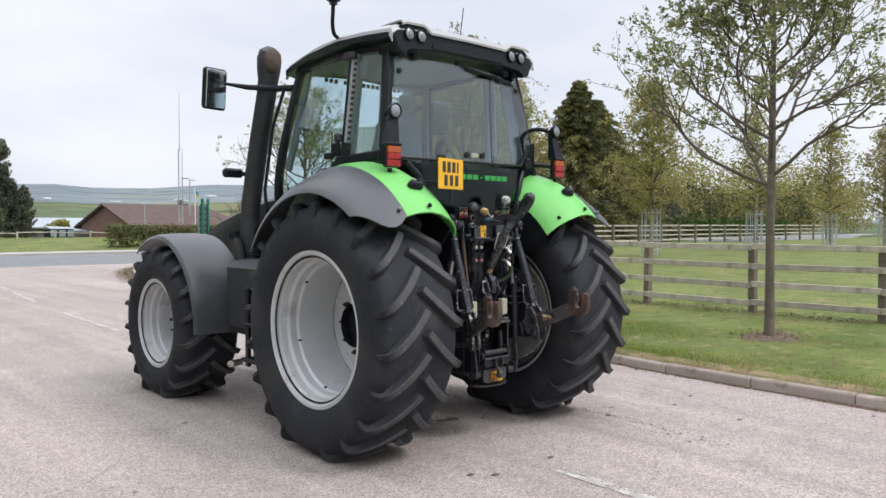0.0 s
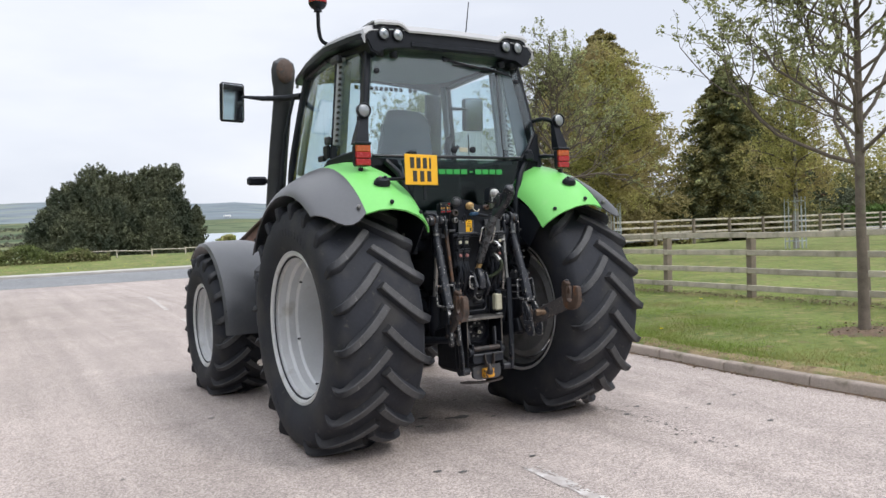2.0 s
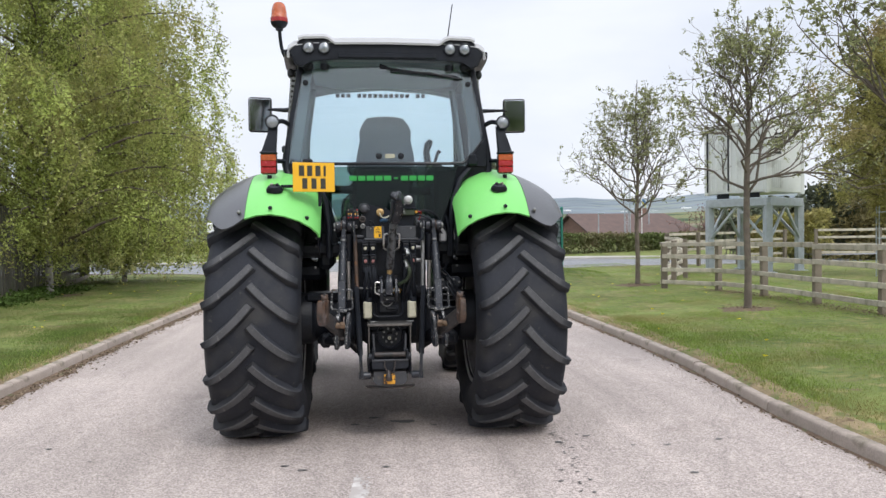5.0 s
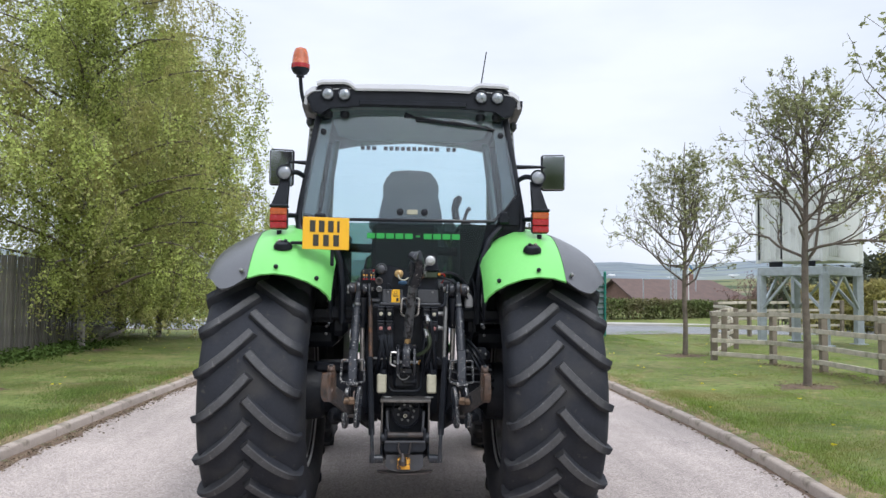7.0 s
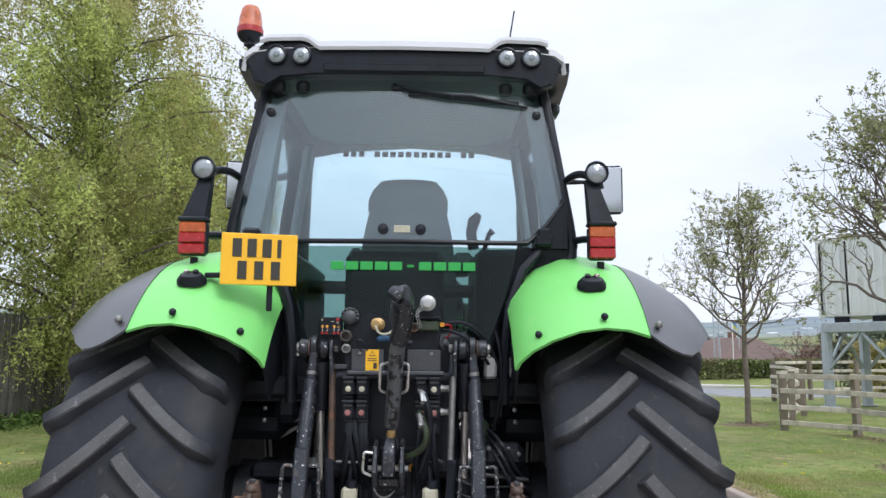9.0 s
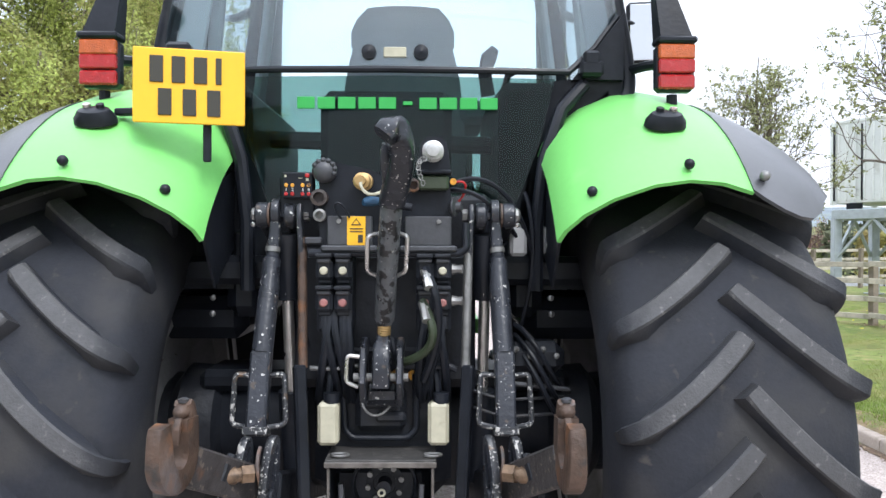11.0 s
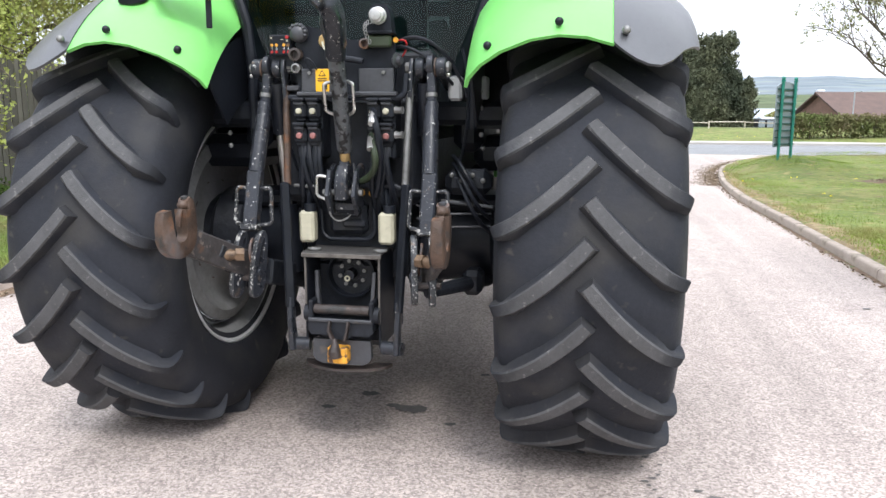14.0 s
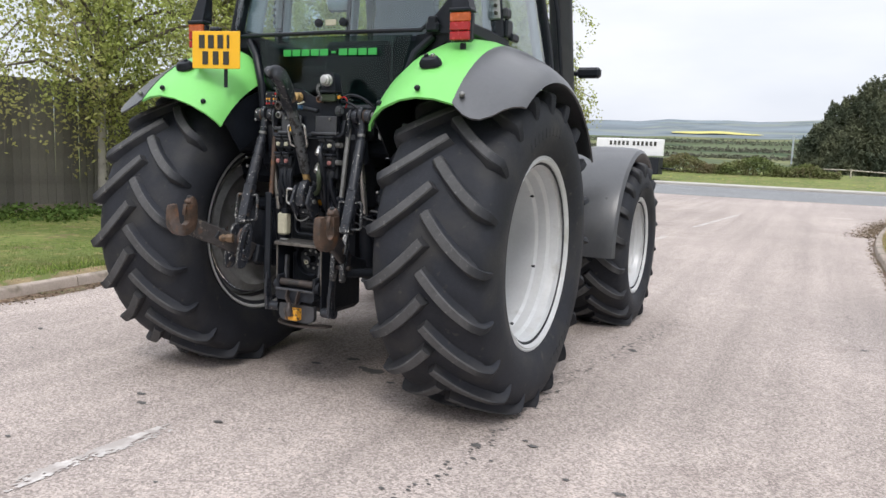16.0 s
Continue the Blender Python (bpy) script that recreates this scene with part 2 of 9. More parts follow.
M_WHITE = node_mat("white_paint", (0.78, 0.78, 0.77), rough=0.5, vary=0.06, scale=3, bump=0.02)
M_BRACKET = node_mat("dark_grey_steel", (0.045, 0.047, 0.053), rough=0.42, vary=0.3, scale=12, bump=0.1, spots=[((0.10, 0.085, 0.07), 16, 0.6, 0.15)])
M_WORNEDGE = node_mat("bare_worn_edge", (0.115, 0.105, 0.095), rough=0.45, metal=0.3, vary=0.4, scale=25, bump=0.2)
M_DUSTY = node_mat("dusty_black_plate", (0.040, 0.038, 0.036), rough=0.7, vary=0.4, scale=14, bump=0.2, spots=[((0.10, 0.092, 0.085), 22, 0.55, 0.2)])
M_DARKRUST = node_mat("dark_rusty_steel", (0.040, 0.031, 0.028), rough=0.5, vary=0.45, scale=20, bump=0.35, bump_scale=80, spots=[((0.13, 0.085, 0.065), 18, 0.60, 0.15), ((0.015, 0.018, 0.018), 13, 0.55, 0.15)])
M_HEAVYCHIP = node_mat("heavily_chipped_paint", (0.020, 0.0215, 0.025), rough=0.35, vary=0.3, scale=14, bump=0.25, spots=[((0.40, 0.39, 0.37), 110, 0.585, 0.04), ((0.34, 0.33, 0.31), 40, 0.63, 0.03), ((0.12, 0.075, 0.045), 24, 0.64, 0.06)])
M_ARM = node_mat("scuffed_brown_black_steel", (0.040, 0.036, 0.036), rough=0.5, vary=0.4, scale=18, bump=0.25, bump_scale=90, spots=[((0.12, 0.10, 0.085), 45, 0.60, 0.05), ((0.10, 0.055, 0.035), 14, 0.60, 0.12), ((0.25, 0.23, 0.20), 90, 0.69, 0.03)])
M_BOLT = node_mat("rusty_yellow_zinc", (0.16, 0.105, 0.065), rough=0.5, metal=0.4, vary=0.4, scale=30, bump=0.3, bump_scale=90, spots=[((0.06, 0.04, 0.03), 26, 0.56, 0.12)])
M_OLIVE = node_mat("olive_green_plastic", (0.028, 0.040, 0.020), rough=0.5, vary=0.25, scale=20, bump=0.1)
G_REAR = pane_mat("tinted_window_glass", (0.89, 0.955, 0.975), 0.075)
# lower pane: the dimness of the cab behind is put into the tint
G_DARK = pane_mat("darkened_window_glass", (0.46, 0.60, 0.56), 0.02)


# ---- mesh tools ----
class Geo:
    """Collects vertices, faces and material slots for one mesh."""

    def __init__(self):
        self.v, self.f, self.m, self.slot = [], [], [], 0

    def add(self, verts, faces, xf=None):
        o = len(self.v)
        if xf is not None:
            verts = [tuple(xf @ Vector(p)) for p in verts]
        self.v.extend(tuple(p) for p in verts)
        self.f.extend(tuple(i + o for i in f) for f in faces)
        self.m.extend([self.slot] * len(faces))
        return self

    def box(self, c, s, rot=(0, 0, 0), b=0.004):
        """A box with chamfered edges: centre, size, turn in degrees, chamfer."""
        h = [max(x / 2, 1e-4) for x in s]
        b = min(b, min(h) * 0.6)
        vs, idx = [], {}
        for sx in (-1, 1):
            for sy in (-1, 1):
                for sz in (-1, 1):
                    sg = (sx, sy, sz)
                    for k in range(3):
                        idx[sg, k] = len(vs)
                        vs.append(tuple(sg[a] * (h[a] - (b if a != k else 0)) for a in range(3)))
        fs = []
        for k in range(3):
            a, c2 = [(1, 2), (2, 0), (0, 1)][k]
            for sgn in (-1, 1):
                ring = []
                for sa, sc in ((-1, -1), (1, -1), (1, 1), (-1, 1)):
                    sg = [0, 0, 0]
                    sg[k], sg[a], sg[c2] = sgn, sa, sc
                    ring.append(idx[tuple(sg), k])
                fs.append(tuple(ring if sgn > 0 else ring[::-1]))
        for k in range(3):
            a, c2 = [(1, 2), (2, 0), (0, 1)][k]
            for sa in (-1, 1):
                for sc in (-1, 1):
                    lo, hi = [0, 0, 0], [0, 0, 0]
                    lo[k], hi[k] = -1, 1
                    lo[a] = hi[a] = sa
                    lo[c2] = hi[c2] = sc
                    lo, hi = tuple(lo), tuple(hi)
                    q = (idx[lo, a], idx[hi, a], idx[hi, c2], idx[lo, c2])
                    fs.append(q if sa * sc < 0 else q[::-1])
        for sx in (-1, 1):
            for sy in (-1, 1):
                for sz in (-1, 1):
                    sg = (sx, sy, sz)
                    q = (idx[sg, 0], idx[sg, 1], idx[sg, 2])
                    fs.append(q if sx * sy * sz > 0 else q[::-1])
        return self.add(vs, fs, pose(*c, *rot))

    def bar(self, p0, p1, w, d, b=0.004, roll=0.0):
        """A bar of rectangular section w by d from p0 to p1."""
        p0, p1 = Vector(p0), Vector(p1)
        q = (p1 - p0).to_track_quat('Z', 'Y').to_matrix().to_4x4()
        g = Geo().box((0, 0, 0), (w, d, (p1 - p0).length), b=b)
        return self.add(g.v, g.f, Matrix.Translation((p0 + p1) / 2) @ q @ pose(0, 0, 0, 0, 0, roll))

    def tube(self, pts, r, n=10, cap=True):
        """A round tube through points; r is one radius or one a point."""
        pts = [Vector(p) for p in pts]
        rs = [r] * len(pts) if isinstance(r, (int, float)) else list(r)
        vs, fs = [], []
        up = None
        for i, p in enumerate(pts):
            d = (pts[min(i + 1, len(pts) - 1)] - pts[max(i - 1, 0)]).normalized()
            if up is None:
                up = d.orthogonal().normalized()
            up = (up - d * up.dot(d)).normalized()
            s = d.cross(up)
            vs += [tuple(p + (up * math.cos(a) + s * math.sin(a)) * rs[i]) for a in (2 * math.pi * k / n for k in range(n))]
        for i in range(len(pts) - 1):
            for k in range(n):
                k2 = (k + 1) % n
                fs.append((i * n + k, i * n + k2, (i + 1) * n + k2, (i + 1) * n + k))
        if cap:
            fs.append(tuple(range(n))[::-1])
            fs.append(tuple(range((len(pts) - 1) * n, len(pts) * n)))
        return self.add(vs, fs)

    def lathe(self, prof, xf, n=32, closed=False):
        """A profile of (along, radius) turned round the local x axis."""
        vs, fs, k = [], [], len(prof)
        for j in range(n):
            a = 2 * math.pi * j / n
            vs += [(x, -r * math.cos(a), r * math.sin(a)) for x, r in prof]
        for j in range(n):
            j2 = (j + 1) % n
            for i in range(k - 1 if not closed else k):
                i2 = (i + 1) % k
                fs.append((j * k + i, j2 * k + i, j2 * k + i2, j * k + i2))
        return self.add(vs, fs, xf)

    def ball(self, c, r, n=12, m=8, squash=(1, 1, 1)):
        vs, fs = [], []
        for i in range(m + 1):
            a = math.pi * i / m
            vs += [(c[0] + r * squash[0] * math.sin(a) * math.cos(2 * math.pi * k / n), c[1] + r * squash[1] * math.sin(a) * math.sin(2 * math.pi * k / n), c[2] + r * squash[2] * math.cos(a)) for k in range(n)]
        for i in range(m):
            for k in range(n):
                k2 = (k + 1) % n
                fs.append((i * n + k, (i + 1) * n + k, (i + 1) * n + k2, i * n + k2))
        return self.add(vs, fs)

    def sweep(self, pts, w, d, ref=(1, 0, 0), k=2):
        """A bar of rounded section w (along ref) by d through points; w and d are one size or one a point."""
        pts = [Vector(p) for p in pts]
        ws = [w] * len(pts) if isinstance(w, (int, float)) else w
        ds = [d] * len(pts) if isinstance(d, (int, float)) else d
        rows = []
        for i, p in enumerate(pts):
            t = (pts[min(i + 1, len(pts) - 1)] - pts[max(i - 1, 0)]).normalized()
            a = Vector(ref)
            a = (a - t * a.dot(t)).normalized()
            b = t.cross(a)
            row = []
            for q in range(16):
                c, s = math.cos(2 * math.pi * (q + 0.5) / 16), math.sin(2 * math.pi * (q + 0.5) / 16)
                e = 0.42
                row.append(tuple(p + a * (ws[i] / 2 * math.copysign(abs(c) ** e, c)) + b * (ds[i] / 2 * math.copysign(abs(s) ** e, s))))
            rows.append(row + row[:1])
        self.grid(rows)
        return self.add(rows[0][:16], [tuple(range(16))[::-1]]).add(rows[-1][:16], [tuple(range(16))])

    def prism(self, poly, y0, y1, xf=None):
        """A polygon in x and z, drawn out from y0 to y1."""
        n = len(poly)
        vs = [(x, y0, z) for x, z in poly] + [(x, y1, z) for x, z in poly]
        fs = [tuple(range(n)), tuple(range(n, 2 * n))[::-1]] + [(i, n + i, n + (i + 1) % n, (i + 1) % n) for i in range(n)]
        return self.add(vs, fs, xf)

    def grid(self, rows, thick=0.0, normal_in=False):
        """A skin through rows of points, with a thickness along its normals."""
        R, C = len(rows), len(rows[0])
        P = np.array(rows, float)
        fs = [(i * C + j, i * C + j + 1, (i + 1) * C + j + 1, (i + 1) * C + j) for i in range(R - 1) for j in range(C - 1)]
        if not thick:
            return self.add(P.reshape(-1, 3), fs)
        N = np.cross(np.gradient(P, axis=1), np.gradient(P, axis=0))
        N /= np.maximum(np.linalg.norm(N, axis=2, keepdims=True), 1e-9)
        Q = P + N * thick * (1 if not normal_in else -1)
        o = R * C
        rim = [i for i in range(C)] + [i * C + C - 1 for i in range(1, R)] + [(R - 1) * C + j for j in range(C - 2, -1, -1)] + [i * C for i in range(R - 2, 0, -1)]
        fs2 = [tuple(o + k for k in f[::-1]) for f in fs]
        edge = [(rim[i], o + rim[i], o + rim[(i + 1) % len(rim)], rim[(i + 1) % len(rim)]) for i in range(len(rim))]
        return self.add(np.vstack([P.reshape(-1, 3), Q.reshape(-1, 3)]), fs + fs2 + edge)

    def mirrored(self):
        g = Geo()
        g.v = [(-x, y, z) for x, y, z in self.v]
        g.f = [f[::-1] for f in self.f]
        g.m = list(self.m)
        return g


def mesh_of(name, g, mats, smooth=35):
    me = bpy.data.meshes.new(name)
    me.from_pydata(g.v, [], g.f)
    for mt in (mats if isinstance(mats, (list, tuple)) else [mats]):
        me.materials.append(mt)
    if max(g.m, default=0) > 0:
        me.polygons.foreach_set("material_index", g.m)
    if len(g.f) < 60000:
        b = bmesh.new()
        b.from_mesh(me)
        bmesh.ops.recalc_face_normals(b, faces=b.faces)
        b.to_mesh(me)
        b.free()
    if smooth:
        me.polygons.foreach_set("use_smooth", [True] * len(me.polygons))
        me.set_sharp_from_angle(angle=radians(smooth))
    me.update()
    return me


def part(name, g, mats, parent, label="", smooth=35):
    ob = new(name, mesh_of(name, g, mats, smooth))
    ob.parent = parent
    if label:
        tagged(ob, label)
    return ob


def thing(name, label, category, at=None, group="", kind="", g=None, mats=None, smooth=35):
    ob = new(name, mesh_of(name, g, mats, smooth) if g else None)
    if at is not None:
        ob.matrix_world = at
    return tagged(ob, label, category, group, kind)


def arc(c, r, a0, a1, n, axis="x"):
    """Points on an arc in the plane across the axis; 0 degrees is to the rear (or -x), 90 up."""
    out = []
    for i in range(n + 1):
        a = radians(a0 + (a1 - a0) * i / n)
        out.append((c[0], c[1] - r * math.cos(a), c[2] + r * math.sin(a)) if axis == "x" else (c[0] - r * math.cos(a), c[1], c[2] + r * math.sin(a)))
    return out


def bez(a, b, c, d, n=12):
    a, b, c, d = Vector(a), Vector(b), Vector(c), Vector(d)
    return [a * (1 - t) ** 3 + b * 3 * t * (1 - t) ** 2 + c * 3 * t * t * (1 - t) + d * t ** 3 for t in (i / n for i in range(n + 1))]


def bez2(pts, k=4):
    """A smooth line through points."""
    p = [Vector(q) for q in pts]
    p = [p[0] * 2 - p[1]] + p + [p[-1] * 2 - p[-2]]
    out = []
    for a, b, c, d in zip(p[:-3], p[1:-2], p[2:-1], p[3:]):
        for i in range(k):
            t = i / k
            out.append(0.5 * (b * 2 + (c - a) * t + (a * 2 - b * 5 + c * 4 - d) * t * t + (b * 3 - a - c * 3 + d) * t ** 3))
    return [tuple(q) for q in out + [p[-2]]]


# ---- ground, roads, kerbs ----
def road_mat(name, base, dark, cracks):
    """Worn tarmac: fine pale stone chips, broad stains, tyre-polished bands and fine cracks."""
    m = node_mat(name, base, rough=0.88, vary=0.16, scale=0.35, fine=9.0, bump=0.55, bump_scale=140, spec=0.25,
                 spots=[(dark, 1.3, 0.60, 0.22), (tuple(min(1, c * 1.22) for c in base), 0.8, 0.58, 0.2)])
    t = m.node_tree
    p = t.nodes["Principled BSDF"]
    src = p.inputs["Base Color"].links[0].from_socket
    co = t.nodes.new("ShaderNodeTexCoord")
    vo = t.nodes.new("ShaderNodeTexVoronoi")
    vo.inputs["Scale"].default_value = 112.0
    t.links.new(co.outputs["Object"], vo.inputs["Vector"])
    chip = t.nodes.new("ShaderNodeMapRange")
    chip.inputs["To Min"].default_value, chip.inputs["To Max"].default_value = 0.42, 1.50
    sp = t.nodes.new("ShaderNodeSeparateColor")
    t.links.new(vo.outputs["Color"], sp.inputs[0])
    t.links.new(sp.outputs[0], chip.inputs["Value"])
    mx = t.nodes.new("ShaderNodeMixRGB")
    mx.blend_type = 'MULTIPLY'
    mx.inputs[0].default_value = 0.70
    t.links.new(src, mx.inputs[1])
    t.links.new(chip.outputs[0], mx.inputs[2])
    out = mx.outputs[0]
    if cracks:
        mp, ns, ra = t.nodes.new("ShaderNodeMapping"), t.nodes.new("ShaderNodeTexNoise"), t.nodes.new("ShaderNodeMapRange")     # long streaks along the lane
        mp.inputs["Scale"].default_value = (3.2, 0.10, 1.0)
        ns.inputs["Scale"].default_value, ns.inputs["Detail"].default_value = 1.0, 5
        ra.inputs["From Min"].default_value, ra.inputs["From Max"].default_value = 0.3, 0.7
        ra.inputs["To Min"].default_value, ra.inputs["To Max"].default_value = 0.86, 1.10
        ms = t.nodes.new("ShaderNodeMixRGB")
        ms.blend_type = 'MULTIPLY'
        ms.inputs[0].default_value = 1.0
        t.links.new(co.outputs["Object"], mp.inputs[0])
        t.links.new(mp.outputs[0], ns.inputs["Vector"])
        t.links.new(ns.outputs["Fac"], ra.inputs["Value"])
        t.links.new(out, ms.inputs[1])
        t.links.new(ra.outputs[0], ms.inputs[2])
        out = ms.outputs[0]
        nz = t.nodes.new("ShaderNodeTexNoise")
        nz.inputs["Scale"].default_value = 1.3
        t.links.new(co.outputs["Object"], nz.inputs["Vector"])
        ad = t.nodes.new("ShaderNodeMixRGB")
        ad.inputs[0].default_value = 0.25
        t.links.new(co.outputs["Object"], ad.inputs[1])
        t.links.new(nz.outputs["Color"], ad.inputs[2])
        v2 = t.nodes.new("ShaderNodeTexVoronoi")
        v2.feature = 'DISTANCE_TO_EDGE'
        v2.inputs["Scale"].default_value = 0.33
        t.links.new(ad.outputs[0], v2.inputs["Vector"])
        cr = t.nodes.new("ShaderNodeMapRange")
        cr.inputs["From Min"].default_value, cr.inputs["From Max"].default_value = 0.0, 0.0035
        cr.inputs["To Min"].default_value, cr.inputs["To Max"].default_value = 0.86, 1.0
        t.links.new(v2.outputs["Distance"], cr.inputs["Value"])
        m2 = t.nodes.new("ShaderNodeMixRGB")
        m2.blend_type = 'MULTIPLY'
        m2.inputs[0].default_value = 1.0
        t.links.new(out, m2.inputs[1])
        t.links.new(cr.outputs[0], m2.inputs[2])
        out = m2.outputs[0]
    t.links.new(out, p.inputs["Base Color"])
    return m


M_ROAD = road_mat("pale_worn_tarmac", (0.392, 0.337, 0.308), (0.285, 0.238, 0.215), True)
M_ASPHALT = road_mat("grey_asphalt", (0.21, 0.215, 0.22), (0.15, 0.155, 0.16), False)
M_PAVE = node_mat("pale_pavement", (0.40, 0.38, 0.35), rough=0.9, vary=0.15, scale=1.2, bump=0.3)
M_KERB = node_mat("concrete_kerb", (0.335, 0.280, 0.238), rough=0.9, vary=0.25, scale=5, bump=0.5, bump_scale=60, island=0.12, random_by="object", spots=[((0.17, 0.145, 0.11), 6, 0.50, 0.2)])
M_STRAW = node_mat("dry_turf", (0.245, 0.190, 0.110), rough=0.95, vary=0.4, scale=5, bump=0.8, bump_scale=50, spec=0.2, spots=[((0.13, 0.155, 0.05), 6, 0.50, 0.12), ((0.14, 0.095, 0.06), 11, 0.58, 0.1)])
M_SOIL = node_mat("brown_soil", (0.13, 0.085, 0.055), rough=0.95, vary=0.4, scale=9, bump=0.8, bump_scale=40, spots=[((0.09, 0.11, 0.04), 7, 0.55, 0.15)])
M_TURF = node_mat("turf", (0.140, 0.172, 0.050), rough=0.95, vary=0.35, scale=0.9, fine=14, bump=0.8, bump_scale=35, spec=0.2, spots=[((0.215, 0.195, 0.080), 1.3, 0.52, 0.22), ((0.155, 0.115, 0.065), 3.1, 0.60, 0.12), ((0.07, 0.11, 0.028), 0.5, 0.56, 0.2), ((0.25, 0.215, 0.095), 5.0, 0.55, 0.12), ((0.065, 0.095, 0.026), 8.0, 0.56, 0.12)])
M_FIELD = node_mat("far_fields", (0.105, 0.130, 0.070), rough=1.0, vary=0.5, scale=0.006, fine=0.05, bump=0, spec=0.1, spots=[((0.16, 0.17, 0.085), 0.004, 0.52, 0.03), ((0.05, 0.075, 0.04), 0.012, 0.55, 0.03), ((0.20, 0.17, 0.12), 0.006, 0.62, 0.02)])
# paler and bluer than moorland: the haze is put into the base colour
M_HILL = node_mat("hazy_moorland_hills", (0.165, 0.195, 0.215), rough=1.0, vary=0.3, scale=0.003, fine=0.02, bump=0, spec=0.1, spots=[((0.20, 0.225, 0.205), 0.005, 0.52, 0.05), ((0.12, 0.15, 0.165), 0.009, 0.56, 0.06)])
# yellow dulled in the colour for the haze over the valley
M_RAPE = node_mat("yellow_rape", (0.50, 0.46, 0.17), rough=1.0, vary=0.1, scale=0.05, bump=0, spec=0.1)
M_PAINTLINE = node_mat("worn_road_paint", (0.58, 0.552, 0.528), rough=0.8, vary=0.15, scale=5, bump=0.3, bump_scale=120, spots=[((0.40, 0.36, 0.338), 9, 0.40, 0.14)])
M_OIL = node_mat("oil_stain", (0.10, 0.095, 0.092), rough=0.7, vary=0.3, scale=20, bump=0.2)

KERB_L = ((-3.42, -12), (-3.42, -1), (-3.5, 1.2), (-3.53, 5), (-3.48, 9), (-3.45, 12), (-3.62, 15), (-4.15, 18.6), (-5.2, 22), (-7.2, 24.0), (-10, 24.8), (-70, 24.8))
KERB_R = ((2.95, -12), (3.0, -2), (3.08, 0), (3.24, 1.4), (3.36, 3.2), (3.40, 7), (3.42, 10.2), (3.77, 14), (4.5, 17.8), (6.2, 21.8), (8.6, 23.8), (12, 24.7), (80, 24.9))


def smooth_line(pts, step):
    """Even steps along a line of points with rounded corners."""
    p = [Vector((*q, 0)) for q in pts]
    dense = []
    for i in range(len(p) - 1):
        a, b, c, d = p[max(i - 1, 0)], p[i], p[i + 1], p[min(i + 2, len(p) - 1)]
        n = 24
        for k in range(n):
            t = k / n
            s1, s2 = (c - a) * 0.5, (d - b) * 0.5
            ln = (c - b).length
            s1 = s1.normalized() * min(s1.length, ln)
            s2 = s2.normalized() * min(s2.length, ln)
            h = (2 * t ** 3 - 3 * t * t + 1, t ** 3 - 2 * t * t + t, -2 * t ** 3 + 3 * t * t, t ** 3 - t * t)
            dense.append(b * h[0] + s1 * h[1] + c * h[2] + s2 * h[3])
    dense.append(p[-1])
    out, left = [dense[0]], step
    for a, b in zip(dense[:-1], dense[1:]):
        ln = (b - a).length
        while ln >= left:
            a = a + (b - a).normalized() * left
            ln -= left
            out.append(a.copy())
            left = step
        left -= ln
    return out


LINE_L, LINE_R = smooth_line(KERB_L, 0.92), smooth_line(KERB_R, 0.92)

# the access road as a strip between the kerbs, then the main road across its end
g = Geo()
rows = []
for y in [-12 + 0.5 * k for k in range(75)]:
    def at_y(line):
        for a, b in zip(line[:-1], line[1:]):
            if a.y <= y <= b.y and b.y > a.y:
                return a.x + (b.x - a.x) * (y - a.y) / (b.y - a.y)
        return None
    xl, xr = at_y(LINE_L), at_y(LINE_R)
    if xl is None or xr is None:
        break
    rows.append([(xl + (xr - xl) * k / 8 + (0.06 if k == 8 else -0.06 if k == 0 else 0), y, 0.0) for k in range(9)])
g.grid(rows)
yl = rows[-1][0][1]
g.grid([[(-14, yl, 0), (0, yl, 0), (16, yl, 0)], [(-14, 25.3, 0), (0, 25.3, 0), (16, 25.3, 0)]])
thing("road", "pale worn tarmac access road with fine cracks", "road", kind="structure", g=g, mats=M_ROAD, smooth=0)
thing("main_road", "grey asphalt main road across the junction", "road", kind="structure", g=Geo().grid([[(x, 25.3, 0.004), (x, 30, 0.03), (x, 35.0, 0.004)] for x in range(-120, 121, 10)]), mats=M_ASPHALT, smooth=0)
thing("pavement", "pale narrow pavement along the far side of the road", "pavement", kind="structure", g=Geo().box((0, 35.9, 0.04), (240, 1.8, 0.16), b=0.02), mats=M_PAVE)


def terrain(x, y):
    """Height of the wide ground: a crest behind the main road, a valley, then hills."""
    d = math.hypot(x, y)
    b = math.degrees(math.atan2(x, max(y, 0.001))) if y > 0 else 90
    if d < 30:
        return -0.08
    front = max(0.0, min(1.0, (75 - abs(b)) / 25))
    if d < 36.5:
        z = -0.08
    elif d < 46:
        z = -0.08 + 0.75 * (d - 36.5) / 9.5
    elif d < 62:
        z = 0.67 - 2.6 * (d - 46) / 16
    elif d < 300:
        z = -1.93 - 1.6 * (d - 62) / 238
    else:
        el = np.interp(d, [300, 500, 800, 1200, 1800, 2400, 3400], [-0.65, 0.25, 1.1, 1.75, 2.25, 2.62, 2.0])
        el += (0.16 * math.sin(b * 0.21 + 1.0) + 0.10 * math.sin(b * 0.53) + 0.05 * math.sin(b * 1.7)) * min(1, (d - 300) / 1500)
        z = 1.4 + d * math.tan(radians(el))
    back = 0.25 if d > 36 else -0.08
    return z * front + back * (1 - front)


